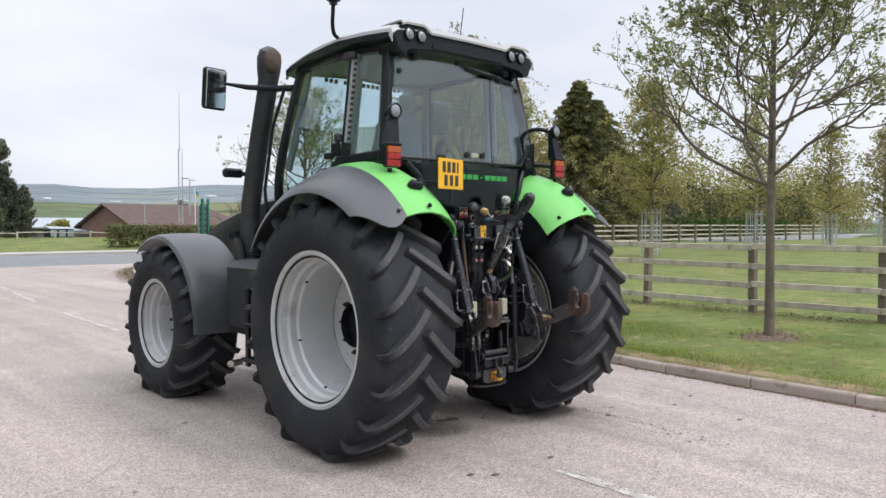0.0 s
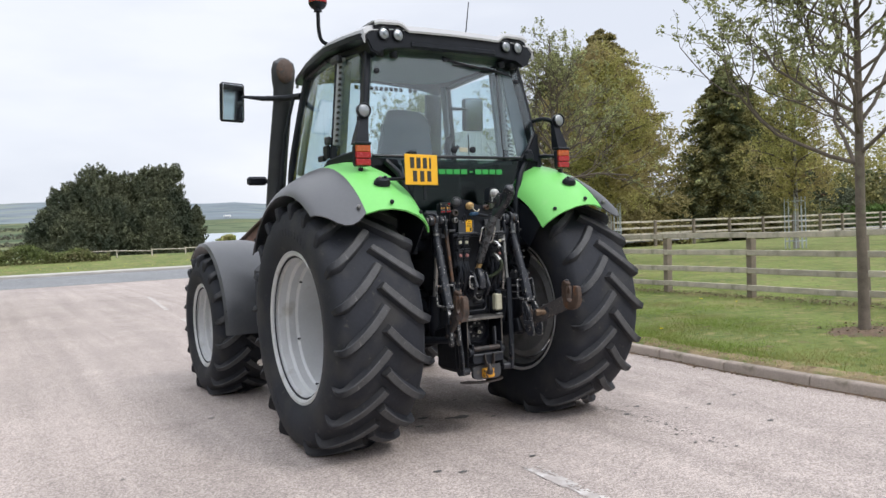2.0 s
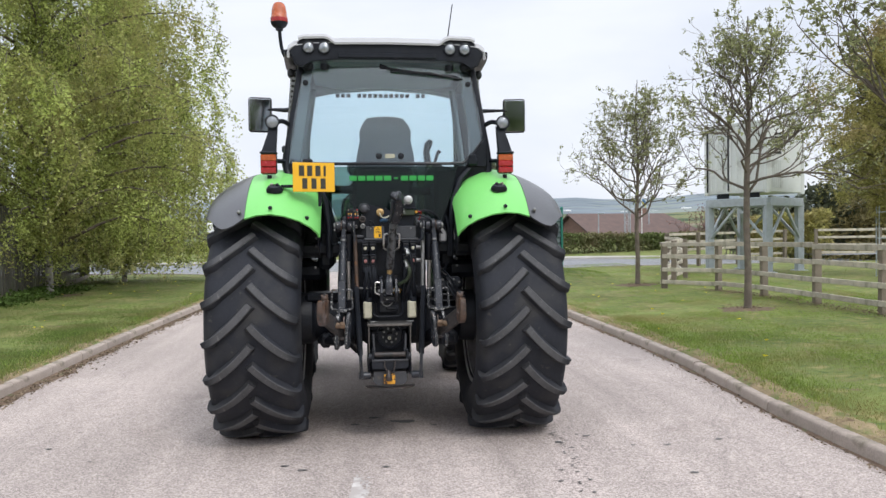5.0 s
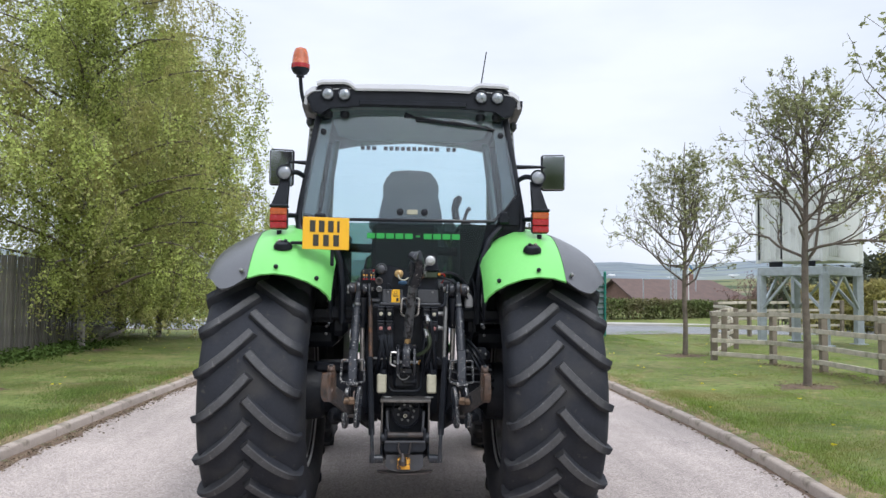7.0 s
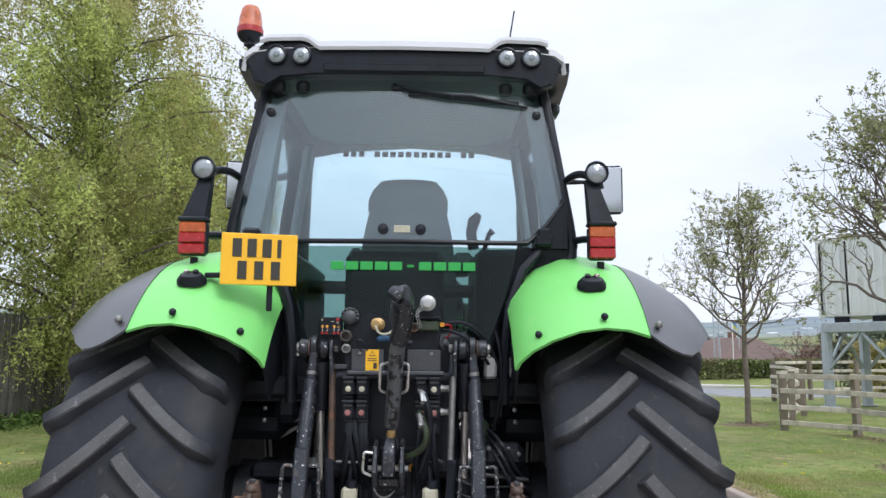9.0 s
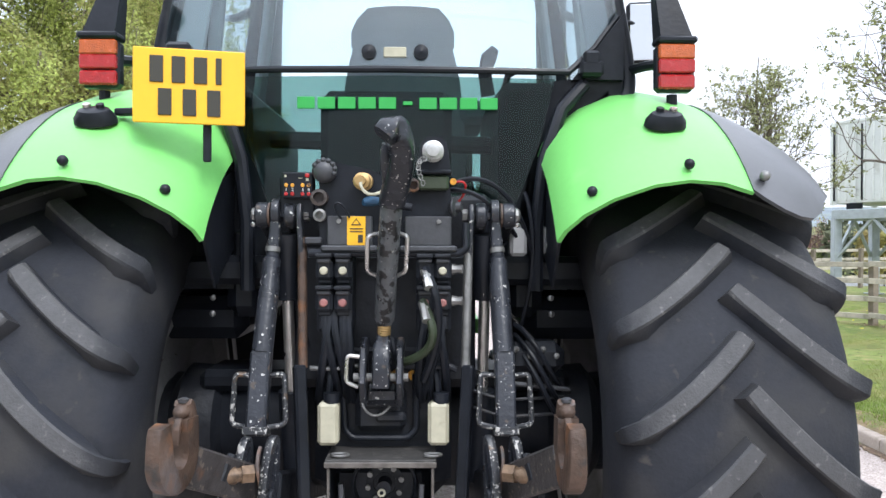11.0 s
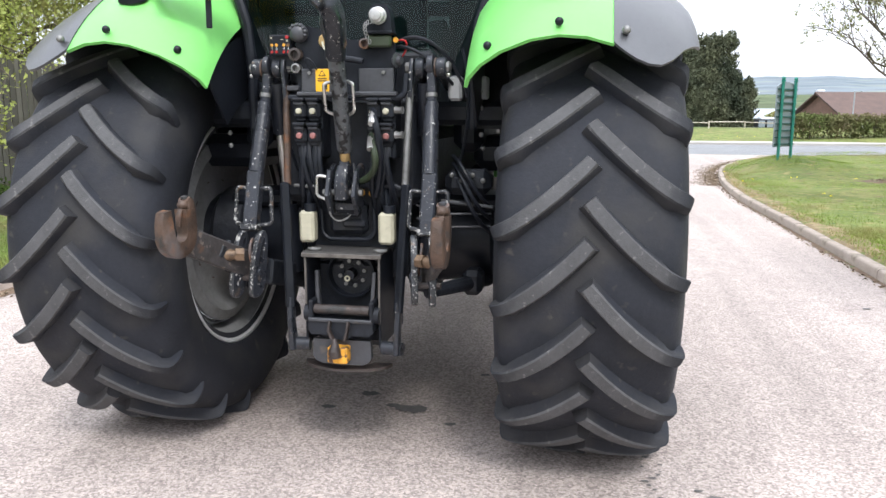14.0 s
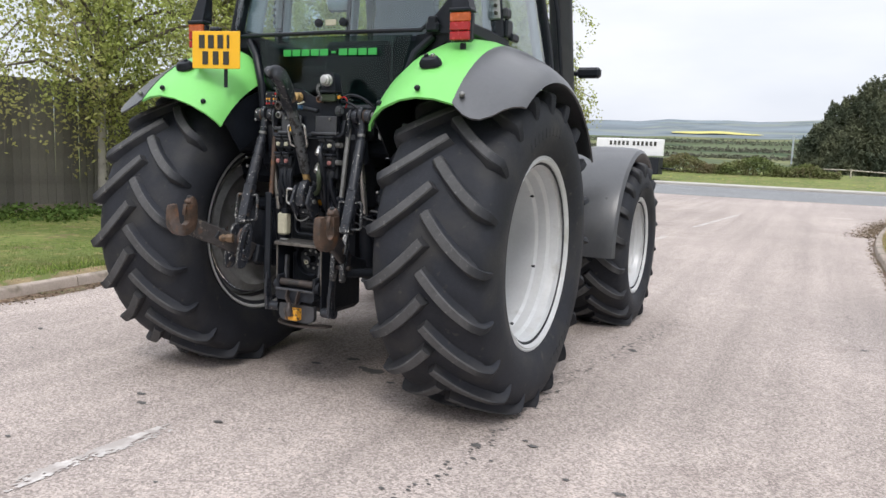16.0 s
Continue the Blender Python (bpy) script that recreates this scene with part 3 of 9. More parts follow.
g = Geo()
radii = [0.01, 8, 16, 24, 30, 33, 36.5, 39, 42, 46, 50, 56, 62, 75, 100, 150, 220, 300, 400, 500, 650, 800, 1000, 1200, 1500, 1800, 2100, 2400, 2900, 3400]
rows = []
for r in radii:
    rows.append([(r * math.sin(radians(a)), r * math.cos(radians(a)), terrain(r * math.sin(radians(a)), r * math.cos(radians(a)))) for a in range(0, 361, 2)])
g.grid(rows)
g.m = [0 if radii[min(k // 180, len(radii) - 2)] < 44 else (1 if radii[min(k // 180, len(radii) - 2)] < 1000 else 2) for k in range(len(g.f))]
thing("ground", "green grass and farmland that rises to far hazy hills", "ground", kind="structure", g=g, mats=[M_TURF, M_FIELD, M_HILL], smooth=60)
g = Geo()
rows = []
for f in (0.0, 0.3, 0.6, 1.0):
    row = []
    for k in range(15):
        a = -9.7 + 6.2 * k / 14
        r = 1105 + 12 * k / 14 + 118 * f * math.sin(math.pi * min(1, 0.08 + 0.92 * k / 14)) ** 0.7
        row.append((r * math.sin(radians(a)), r * math.cos(radians(a)), terrain(r * math.sin(radians(a)), r * math.cos(radians(a))) + 1.6))
    rows.append(row)
g.grid(rows)
thing("rape_field", "bright yellow rape field on the far slope", "field", kind="structure", g=g, mats=M_RAPE)


def mound(x, y):
    """A low bank raised so that the sign's feet fit the camera's view."""
    return 0.33 * math.exp(-((x - 5.3) ** 2 + (y - 15.0) ** 2) / 2.2) * max(0.0, min(1.0, x - 3.95))


def verge(name, label, line, side, reach, rise):
    """Turf behind a kerb, from the kerb's back out to the reach."""
    g = Geo()
    rows = []
    pts = [p for p in line if p.y < 24.4]
    for i, p in enumerate(pts):
        d = (pts[min(i + 1, len(pts) - 1)] - pts[max(i - 1, 0)]).normalized()
        row = []
        for o in (0.10, 0.3, 0.8, 1.5, 2.5, 4.0, 6.0, 9.0, 14.0, 22, 35, reach):
            x = p.x + side * o
            z = 0.108 + 0.02 * min(o, 1) + rise * min(1, o / 14) + 0.018 * noise.noise(Vector((x * 0.8, p.y * 0.8, 3))) + mound(x, p.y)
            if p.y > 19:
                z = z * max(0.35, 1 - (p.y - 19) / 9) + 0.02
            row.append((x, p.y, z))
        rows.append(row)
    g.grid(rows)
    return thing(name, label, "lawn", kind="structure", g=g, mats=M_TURF, smooth=60)


verge("verge_left", "short mown grass verge below the birches", LINE_L, -1, 60, 0.10)
verge("verge_right", "short mown grass verge and paddock behind the kerb", LINE_R, 1, 75, 0.22)

# kerb stones, each a piece of its kerb
for line, side, nm in ((LINE_L, -1, "kerb_left"), (LINE_R, 1, "kerb_right")):
    kerb = thing(nm, "weathered concrete kerb stones along the road edge", "kerb", kind="structure")
    k_mesh = mesh_of("kerb_stone", Geo().prism([(-0.040, -0.14), (0.065, -0.14), (0.065, 0.098), (-0.008, 0.098), (-0.022, 0.092), (-0.032, 0.078)], -0.455, 0.455), M_KERB)
    for a, b in zip(line[:-1], line[1:]):
        if a.y < -9 or abs(a.x) > 22:
            continue
        o = new("kerb_stone", k_mesh)
        o.parent = kerb
        mid, d = (a + b) / 2, (b - a)
        yaw = math.degrees(math.atan2(-d.x, d.y)) + (180 if side < 0 else 0)
        o.matrix_world = pose(mid.x, mid.y, random.uniform(-0.006, 0.004), 0, random.uniform(-1, 1), yaw + random.uniform(-0.5, 0.5))

# worn centre-line dashes, oil drips
for y0, y1, xa, xb in ((-2.05, -1.20, -0.25, -0.19), (2.6, 5.2, 0.0, 0.0), (6.9, 9.8, 0.04, 0.17), (11.9, 16.5, 0.33, 0.76)):
    g, rnd = Geo(), random.Random(int(y0 * 10) + 77)
    nu, nv = 9, int((y1 - y0) / 0.016)
    vs = [(xa + (xb - xa) * j / nv + 0.105 * (i / nu - 0.5) + rnd.uniform(-0.004, 0.004), y0 + (y1 - y0) * j / nv + rnd.uniform(-0.005, 0.005), 0.004) for j in range(nv + 1) for i in range(nu + 1)]
    fs = []
    for j in range(nv):
        for i in range(nu):
            x, y, z = vs[j * (nu + 1) + i]
            edge = 0.16 * (i in (0, nu - 1)) + 0.25 * (j < 3 or j > nv - 4)
            if noise.noise(Vector((x * 9, y * 5, 3))) * 0.7 + noise.noise(Vector((x * 60, y * 60, 5))) * 0.45 + 0.22 - edge > rnd.uniform(-0.1, 0.16):
                fs.append((j * (nu + 1) + i, j * (nu + 1) + i + 1, (j + 1) * (nu + 1) + i + 1, (j + 1) * (nu + 1) + i))
    g.add(vs, fs)
    thing("road_marking", "worn white centre line dash on the tarmac", "road marking", kind="structure", g=g, mats=M_PAINTLINE, smooth=0)


def stain(x, y, r):
    n = 11
    ring = [(x + r * random.uniform(0.6, 1.25) * math.cos(2 * math.pi * k / n), y + r * random.uniform(0.35, 0.8) * math.sin(2 * math.pi * k / n), 0.005) for k in range(n)]
    return Geo().add(ring + [(x, y, 0.0055)], [(k, (k + 1) % n, n) for k in range(n)])


random.seed(5)
spots = [(0.14, 0.09, 0.075), (-0.10, 0.25, 0.05), (0.05, 0.12, 0.04), (1.165, -0.66, 0.035), (1.40, -0.53, 0.03), (1.424, 1.52, 0.03), (0.35, -0.05, 0.03), (-0.25, 0.05, 0.035)]
for x, y, r in spots:
    thing("oil_stain", "dark oil stain on the tarmac under the tractor", "oil stain", kind="structure", g=stain(x, y, r), mats=M_OIL, smooth=0)
g = Geo()
for k in range(150):
    u = k / 150
    x, y = 1.05 + 0.42 * u + 0.05 * math.sin(9 * u), -1.7 + 4.6 * u
    s = stain(x + random.uniform(-0.05, 0.05), y, random.uniform(0.006, 0.018))
    g.add(s.v, s.f)
for k in range(170):
    s = stain(random.uniform(-3.0, 3.0), random.uniform(-3.5, 9), random.choice((0.007, 0.01, 0.013, 0.018, 0.03)))
    g.add(s.v, s.f)
thing("drip_trail", "trail of small dark drips and spots on the tarmac", "drips", kind="stuff", g=g, mats=M_OIL, smooth=0)

# dirt that gathers along the foot of the kerbs
def kerb_dirt(line, s, y0, y1, wide, seed):
    rows = []
    for p in line:
        if y0 < p.y < y1:
            w = wide * (0.45 + 0.9 * abs(noise.noise(Vector((p.y * 0.9, seed, 0)))) + 0.45 * random.random())
            rows.append([(p.x + s * 0.01, p.y, 0.012), (p.x + s * w * 0.5, p.y, 0.009), (p.x + s * w, p.y, 0.003)])
    thing("kerb_dirt", "brown dirt and grit along the kerb foot", "dirt", kind="structure", g=Geo().grid(rows), mats=M_SOIL, smooth=0)


random.seed(8)
kerb_dirt(smooth_line(KERB_L, 0.16), 1, -4, 23, 0.19, 1)
kerb_dirt(smooth_line(KERB_R, 0.16), -1, -4, 23, 0.09, 2)

def dry_edge(line, s, y0, y1, wide, seed):
    """Thin dry turf and bare earth along the back of a kerb."""
    rows = []
    for p in line:
        if y0 < p.y < y1:
            w = wide * (0.35 + 1.3 * abs(noise.noise(Vector((p.y * 1.1, seed, 0)))) + 0.5 * random.random())
            rows.append([(p.x + s * 0.045, p.y, 0.088), (p.x + s * 0.085, p.y, 0.114), (p.x + s * (0.07 + w * 0.6), p.y, 0.131), (p.x + s * (0.07 + w), p.y, 0.118)])
    thing("dry_turf_edge", "strip of dry straw-coloured turf behind the kerb", "turf", kind="structure", g=Geo().grid(rows), mats=M_STRAW, smooth=0)


dry_edge(smooth_line(KERB_R, 0.14), 1, -4, 22, 0.30, 4)
dry_edge(smooth_line(KERB_L, 0.14), -1, -4, 22, 0.12, 6)

# ---- the tractor: rear axle over the origin, nose towards +y ----
AXLE_Z, FRONT_Y, FRONT_Z = 0.837, 2.53, 0.640
tractor = thing("tractor", "bright green and black farm tractor with silver rims, parked", "tractor")


def lug_geo(R, half, lug_h, drop, s):
    """One curved lug of a tyre, blunt at the crown, bent over the shoulder, at angle 0; it points up on the rear face."""
    path = []       # across, radius, along the tread, lean of the inward direction
    for k in range(11):
        u = k / 10
        ax = -0.01 + 0.95 * u
        path.append((half * ax, R - 0.038 * max(0, ax - 0.25) ** 1.8, -drop * (1 - (1 - 0.94 * u) ** 1.45), radians(50) * max(0, ax - 0.62) / 0.32))
    x, r, d, ph = path[-1]
    path[9] = (path[9][0], path[9][1] - 0.003, path[9][2], path[9][3])
    path[10] = (x, r - 0.010, d, ph)
    path += [(half * 0.975, r - 0.026, d - 0.004, radians(62)), (half * 0.985, r - 0.052, d - 0.010, radians(76)), (half * 0.985, r - 0.085, d - 0.014, radians(84)), (half * 0.97, r - 0.115, d - 0.016, radians(88))]
    vs, fs = [], []
    g = Geo()
    n = len(path)
    for k, (x, r, d, ph) in enumerate(path):
        p, q = path[max(k - 1, 0)], path[min(k + 1, n - 1)]
        tx, ty = q[0] - p[0], q[2] - p[2]
        if k > 10:
            tx, ty = 1.0, -0.35
        ln = math.hypot(tx, ty)
        nx, ny = -ty / ln, tx / ln
        wt = 0.0245 if k < 11 else 0.0245 - 0.002 * (k - 10)
        flare = 0.013 if k < 10 else 0.005
        deep = lug_h + 0.016 if k < 13 else (0.030 if k == 13 else 0.012)
        end = 0.78 if k == 0 else 1.0
        for off, dep in ((-wt - flare, deep), (-wt, 0.007), (-wt * 0.80 * end, 0.0), (wt * 0.80 * end, 0.0), (wt, 0.007), (wt + flare, deep)):
            px = x + nx * off - math.sin(ph) * dep - (0.010 if k == 0 and dep > 0.01 else 0)
            rr = r - math.cos(ph) * dep
            a = (d + ny * off + (0.010 if k == 0 and dep > 0.01 else 0)) / R
            vs.append((s * px, -rr * math.cos(a), rr * math.sin(a)))
    for k in range(n - 1):
        for j in range(5):
            fs.append(((k * 6 + j, k * 6 + j + 1, (k + 1) * 6 + j + 1, (k + 1) * 6 + j), 1 if j in (1, 2, 3) and k < 12 else 0))
    fs += [(tuple(range(6))[::-1], 0), (tuple(range((n - 1) * 6, n * 6)), 0)]
    g.v, g.f, g.m = vs, [f for f, m in fs], [m for f, m in fs]
    return g


def tyre_geo(R, rim_r, half, axle, lug_h, side):
    """A tractor tyre: carcass with bulging sidewalls, flattened where it stands."""
    g = Geo()
    rc = R - lug_h
    prof = [(half * 0.79, rim_r - 0.03), (half * 0.845, rim_r + 0.015), (half * 0.945, rim_r + 0.05), (half * 1.0, rim_r + (R - rim_r) * 0.36), (half * 1.0, rim_r + (R - rim_r) * 0.52),
            (half * 0.955, rc - 0.085), (half * 0.90, rc - 0.045), (half * 0.82, rc - 0.026), (half * 0.65, rc - 0.012), (half * 0.4, rc - 0.004), (0, rc)]
    prof = prof + [(-x, r) for x, r in prof[-2::-1]]
    g.lathe(prof, Matrix.Identity(4), n=88)
    for mark in (half * 0.985,):       # raised rings and bars of lettering on the sidewall
        for s in (-1, 1):
            g.lathe([(s * mark * 0.93, rim_r + 0.066), (s * (mark * 0.93 + 0.007), rim_r + 0.07), (s * (mark * 0.93 + 0.004), rim_r + 0.078)], Matrix.Identity(4), n=72)
    flat = -(axle - 0.001)
    out = []
    for x, y, z in g.v:
        low = max(0.0, (-z - axle * 0.72) / (axle * 0.28))
        out.append((x * (1 + 0.05 * min(1, low)) * side, y, max(z, flat)))
    g.v = out
    if side < 0:
        g.f = [f[::-1] for f in g.f]
    return g


def bars_on_sidewall(g, x, r, a0, a1, n, h):
    """Raised bars that stand for the moulded lettering."""
    for k in range(n):
        a = radians(a0 + (a1 - a0) * k / (n - 1))
        g.box((x, -r * math.cos(a), r * math.sin(a)), (0.012, h * 0.55, h), rot=(math.degrees(-a) + 90, 0, 0), b=0.003)


def wheel(name, label, centre, side, R, rim_r, half, lugs, axle, lug_h, drop, dish, phase):
    """rear_wheel > disc with its tyre, rim barrel, hub and nuts."""
    at = pose(*centre)
    I = Matrix.Identity(4)
    sx = Matrix.Diagonal((side, 1, 1, 1))
    fl = half * 0.85
    g = Geo().lathe([(dish - 0.005, rim_r * 0.83), (dish - 0.02, rim_r * 0.74), (dish + 0.035, rim_r * 0.62), (dish + 0.05, rim_r * 0.46), (dish + 0.03, rim_r * 0.36), (dish + 0.03, 0.02),
                     (dish + 0.015, 0.02), (dish + 0.012, rim_r * 0.36), (dish + 0.033, rim_r * 0.46), (dish + 0.018, rim_r * 0.62), (dish - 0.035, rim_r * 0.74), (dish - 0.02, rim_r * 0.83)], sx, n=56, closed=True)
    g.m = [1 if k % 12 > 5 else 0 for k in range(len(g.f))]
    disc = part(name, g, [M_SILVER, M_RIM_INNER], tractor, label)
    disc.matrix_world = at
    g = tyre_geo(R, rim_r, half, axle, lug_h, side)
    bars_on_sidewall(g, side * half * 0.985, rim_r + (R - rim_r) * 0.40, 225, 258, 8, 0.05)
    bars_on_sidewall(g, side * half * 0.985, rim_r + (R - rim_r) * 0.40, 60, 100, 9, 0.05)
    part("tyre", g, [M_RUBBER], disc, "black tractor tyre with worn chevron lugs")
    for s in (-1, 1):
        lm = mesh_of("lug", lug_geo(R, half, lug_h, drop * (0.92 if s < 0 else 1.0), s * side), [M_RUBBER, M_WORN])
        for i in range(lugs):
            if 272 < (360 / lugs * (i + (0.5 if s < 0 else 0.0)) + phase) % 360 < 286:
                continue        # pressed flat against the road
            o = new("lug", lm)
            o.parent = disc
            o.matrix_basis = pose(0, 0, 0, -(360 / lugs * (i + (0.5 if s < 0 else 0.0)) + phase), 0, 0)
    b = rim_r
    prof = [(fl, b + 0.012), (fl + 0.006, b), (fl - 0.004, b - 0.014), (fl - 0.03, b - 0.018), (fl - 0.045, b - 0.034), (fl * 0.66, b - 0.040), (fl * 0.60, b - 0.058), (fl * 0.42, b - 0.062), (fl * 0.36, b - 0.076),
            (0.02, b - 0.082), (dish, b * 0.83), (-fl * 0.5, b - 0.065), (-fl * 0.75, b - 0.045), (-fl + 0.03, b - 0.02), (-fl, b), (-fl, b + 0.012)]
    prof += [(x, r + 0.012) for x, r in prof[::-1]]
    g = Geo().lathe(prof, sx, n=64)
    g.m = [1 if k % 31 in (10, 11, 12) else 0 for k in range(len(g.f))]      # inner side darker: grime, with shade put into the colour
    part("rim", g, [M_SILVER, M_RIM_INNER], disc, "silver painted steel rim")
    hub = Geo().lathe([(dish + 0.03, rim_r * 0.30), (dish + 0.07, rim_r * 0.28), (dish + 0.085, rim_r * 0.2), (dish + 0.085, 0.0)], sx, n=28)
    hub.lathe([(dish, rim_r * 0.33), (dish - 0.2, rim_r * 0.30), (dish - 0.2, 0.0)], sx, n=28)
    part("hub", hub, M_DIRTY, disc, "black wheel hub")
    for k in range(10):
        a = 2 * math.pi * k / 10
        g = Geo().tube([(side * (dish + 0.03), -rim_r * 0.42 * math.cos(a), rim_r * 0.42 * math.sin(a)), (side * (dish + 0.062), -rim_r * 0.42 * math.cos(a), rim_r * 0.42 * math.sin(a)), (side * (dish + 0.09), -rim_r * 0.42 * math.cos(a), rim_r * 0.42 * math.sin(a))], [0.020, 0.020, 0.008], n=6)
        part("wheel_nut", g, M_RUST, disc, "rusty wheel nut")
    for k in range(6):
        a = 2 * math.pi * (k + 0.3) / 6
        p = (-rim_r * 0.86 * math.cos(a), rim_r * 0.86 * math.sin(a))
        part("rim_bolt", Geo().tube([(side * (fl * 0.34), p[0], p[1]), (side * (fl * 0.34 + 0.02), p[0] * 0.985, p[1] * 0.985)], 0.008, n=6), M_DIRTY, disc)
    return disc


for sd, nm in ((-1, "left"), (1, "right")):
    wheel("rear_wheel", "large rear wheel with silver dished disc", (sd * 0.914 + 0.004, 0.024, AXLE_Z), sd, 0.868, 0.502, 0.317, 20, AXLE_Z, 0.042, 0.264, -0.19, 11.8 if sd < 0 else 17.0)
    wheel("front_wheel", "front wheel with silver dished disc", (sd * 0.955, FRONT_Y, FRONT_Z), sd, 0.690, 0.378, 0.275, 18, FRONT_Z, 0.038, 0.21, -0.05, 5.0)

# axles, gearbox casing, chassis
g = Geo().box((0, 0.75, 0.98), (0.42, 2.1, 0.62), b=0.05)
g.box((0, -0.1, 1.12), (0.40, 0.42, 0.5), b=0.04)
g.box((0, -0.22, 0.62), (0.30, 0.3, 0.36), b=0.03)
g.box((0, 2.3, 0.92), (0.34, 1.9, 0.42), b=0.04)
part("gearbox_casing", g, M_DIRTY, tractor, "oily black gearbox casing")
for sd in (-1, 1):
    g = Geo().lathe([(0.18, 0.21), (0.24, 0.21), (0.27, 0.16), (0.52, 0.145), (0.55, 0.19), (0.66, 0.20), (0.70, 0.15), (0.86, 0.15)], Matrix.Translation((0, 0, AXLE_Z)) @ Matrix.Diagonal((sd, 1, 1, 1)), n=24)
    for k in range(8):
        a = 2 * math.pi * k / 8
        g.tube([(sd * 0.24, -0.185 * math.cos(a), AXLE_Z + 0.185 * math.sin(a)), (sd * 0.262, -0.185 * math.cos(a), AXLE_Z + 0.185 * math.sin(a))], 0.014, n=6)
    part("axle_housing", g, M_DIRTY, tractor)
g = Geo().box((0, FRONT_Y, 0.60), (1.2, 0.16, 0.16), b=0.03)
for sd in (-1, 1):
    g.lathe([(0.55, 0.10), (0.66, 0.15), (0.8, 0.16), (0.93, 0.12)], Matrix.Translation((0, FRONT_Y, FRONT_Z)) @ Matrix.Diagonal((sd, 1, 1, 1)), n=20)
part("front_axle", g, M_DIRTY, tractor)

# bonnet and side panels
rows = []
for y, z, w in ((1.18, 1.84, 0.345), (1.6, 1.81, 0.345), (2.2, 1.74, 0.345), (2.9, 1.61, 0.335), (3.35, 1.45, 0.315), (3.48, 1.25, 0.29)):
    rows.append([(w * cx, y, z - dz) for cx, dz in ((-1.0, 0.42), (-1.0, 0.2), (-0.93, 0.07), (-0.72, 0.015), (0, 0), (0.72, 0.015), (0.93, 0.07), (1.0, 0.2), (1.0, 0.42))])
part("bonnet", Geo().grid(rows, 0.02, normal_in=True), M_GREEN, tractor, "green engine bonnet")
for sd in (-1, 1):
    # black side panel that swells towards the nose, with a green trim line below it
    rows = []
    for y, zt, zb, w in ((1.22, 1.815, 1.10, 0.352), (1.5, 1.80, 1.08, 0.368), (2.0, 1.745, 1.08, 0.376), (2.5, 1.66, 1.10, 0.372), (3.0, 1.55, 1.13, 0.354), (3.35, 1.42, 1.16, 0.328)):
        rows.append([(sd * (w - 0.06), y, zt + 0.012), (sd * (w - 0.012), y, zt - 0.02), (sd * w, y, zt - 0.08), (sd * (w + 0.012), y, (zt + zb) / 2), (sd * w, y, zb + 0.04), (sd * (w - 0.03), y, zb)])
    part("bonnet_side_panel", Geo().grid(rows, 0.012), M_BLACK, tractor, "black bonnet side panel")
    part("side_stripe", Geo().sweep(bez2([(sd * 0.385, 1.30, 1.03), (sd * 0.392, 1.9, 1.03), (sd * 0.388, 2.5, 1.06), (sd * 0.365, 3.0, 1.10), (sd * 0.325, 3.38, 1.16)]), 0.03, 0.075), M_GREEN, tractor, "green trim line below the side panel")
    part("engine_side", Geo().box((sd * 0.30, 2.1, 0.96), (0.10, 1.8, 0.22), b=0.02), M_DIRTY, tractor)

# front mudguards
for sd in (-1, 1):
    rows = []
    for i in range(15):
        a = radians(-2 + 128 * i / 14)
        row = []
        for x, dr in ((0.66, -0.06), (0.70, -0.012), (0.80, 0.0), (0.97, 0.0), (1.11, -0.006), (1.165, -0.018), (1.185, -0.045)):
            r = 0.80 + dr
            row.append((sd * x, FRONT_Y - r * math.cos(a), FRONT_Z + r * math.sin(a)))
        rows.append(row)
    m = part("front_mudguard", Geo().grid(rows, 0.014, normal_in=sd > 0), M_GUARD, tractor, "black plastic front mudguard")
    for k in range(3):
        y, z = FRONT_Y - 0.815 * math.cos(radians(8)), FRONT_Z + 0.815 * math.sin(radians(8))
        part("mudguard_bolt", Geo().ball((sd * (0.72 + 0.07 * k), y - 0.008, z), 0.013, 8, 5), M_STEEL, m)
    part("mudguard_bracket", Geo().tube([(sd * 0.62, FRONT_Y, 0.7), (sd * 0.64, FRONT_Y - 0.05, 1.2), (sd * 0.78, FRONT_Y - 0.05, 1.42)], 0.025), M_BLACK, tractor)

# fuel tank, steps, battery box
g = Geo().box((-0.72, 1.28, 0.93), (0.46, 0.86, 0.62), b=0.07)
g.tube([(-0.84, 1.60, 1.2), (-0.86, 1.62, 1.36), (-0.88, 1.64, 1.42)], [0.055, 0.05, 0.035], n=14)
part("fuel_tank", g, M_PLASTIC, tractor, "black plastic fuel tank with filler neck")
part("fuel_cap", Geo().tube([(-0.88, 1.64, 1.415), (-0.89, 1.65, 1.455)], 0.05, n=14), M_BLACK, tractor)
g = Geo().box((0.70, 1.25, 0.95), (0.42, 0.8, 0.6), b=0.07)
part("side_tank", g, M_PLASTIC, tractor, "black plastic side tank")
for sd in (-1, 1):
    for k in range(3):
        part("step", Geo().box((sd * (0.98 - 0.03 * k), 1.05, 0.47 + 0.27 * k), (0.16, 0.34, 0.03), b=0.008), M_BLACK, tractor)
    part("step_hanger", Geo().box((sd * 1.0, 0.90, 0.72), (0.03, 0.05, 0.62), b=0.006).box((sd * 1.0, 1.20, 0.72), (0.03, 0.05, 0.62), b=0.006), M_BLACK, tractor)
part("step_end", Geo().tube([(-0.84, 1.62, 0.37), (-0.93, 1.61, 0.37), (-0.95, 1.59, 0.37)], 0.028, n=12), M_STEEL, tractor, "bright metal step end")


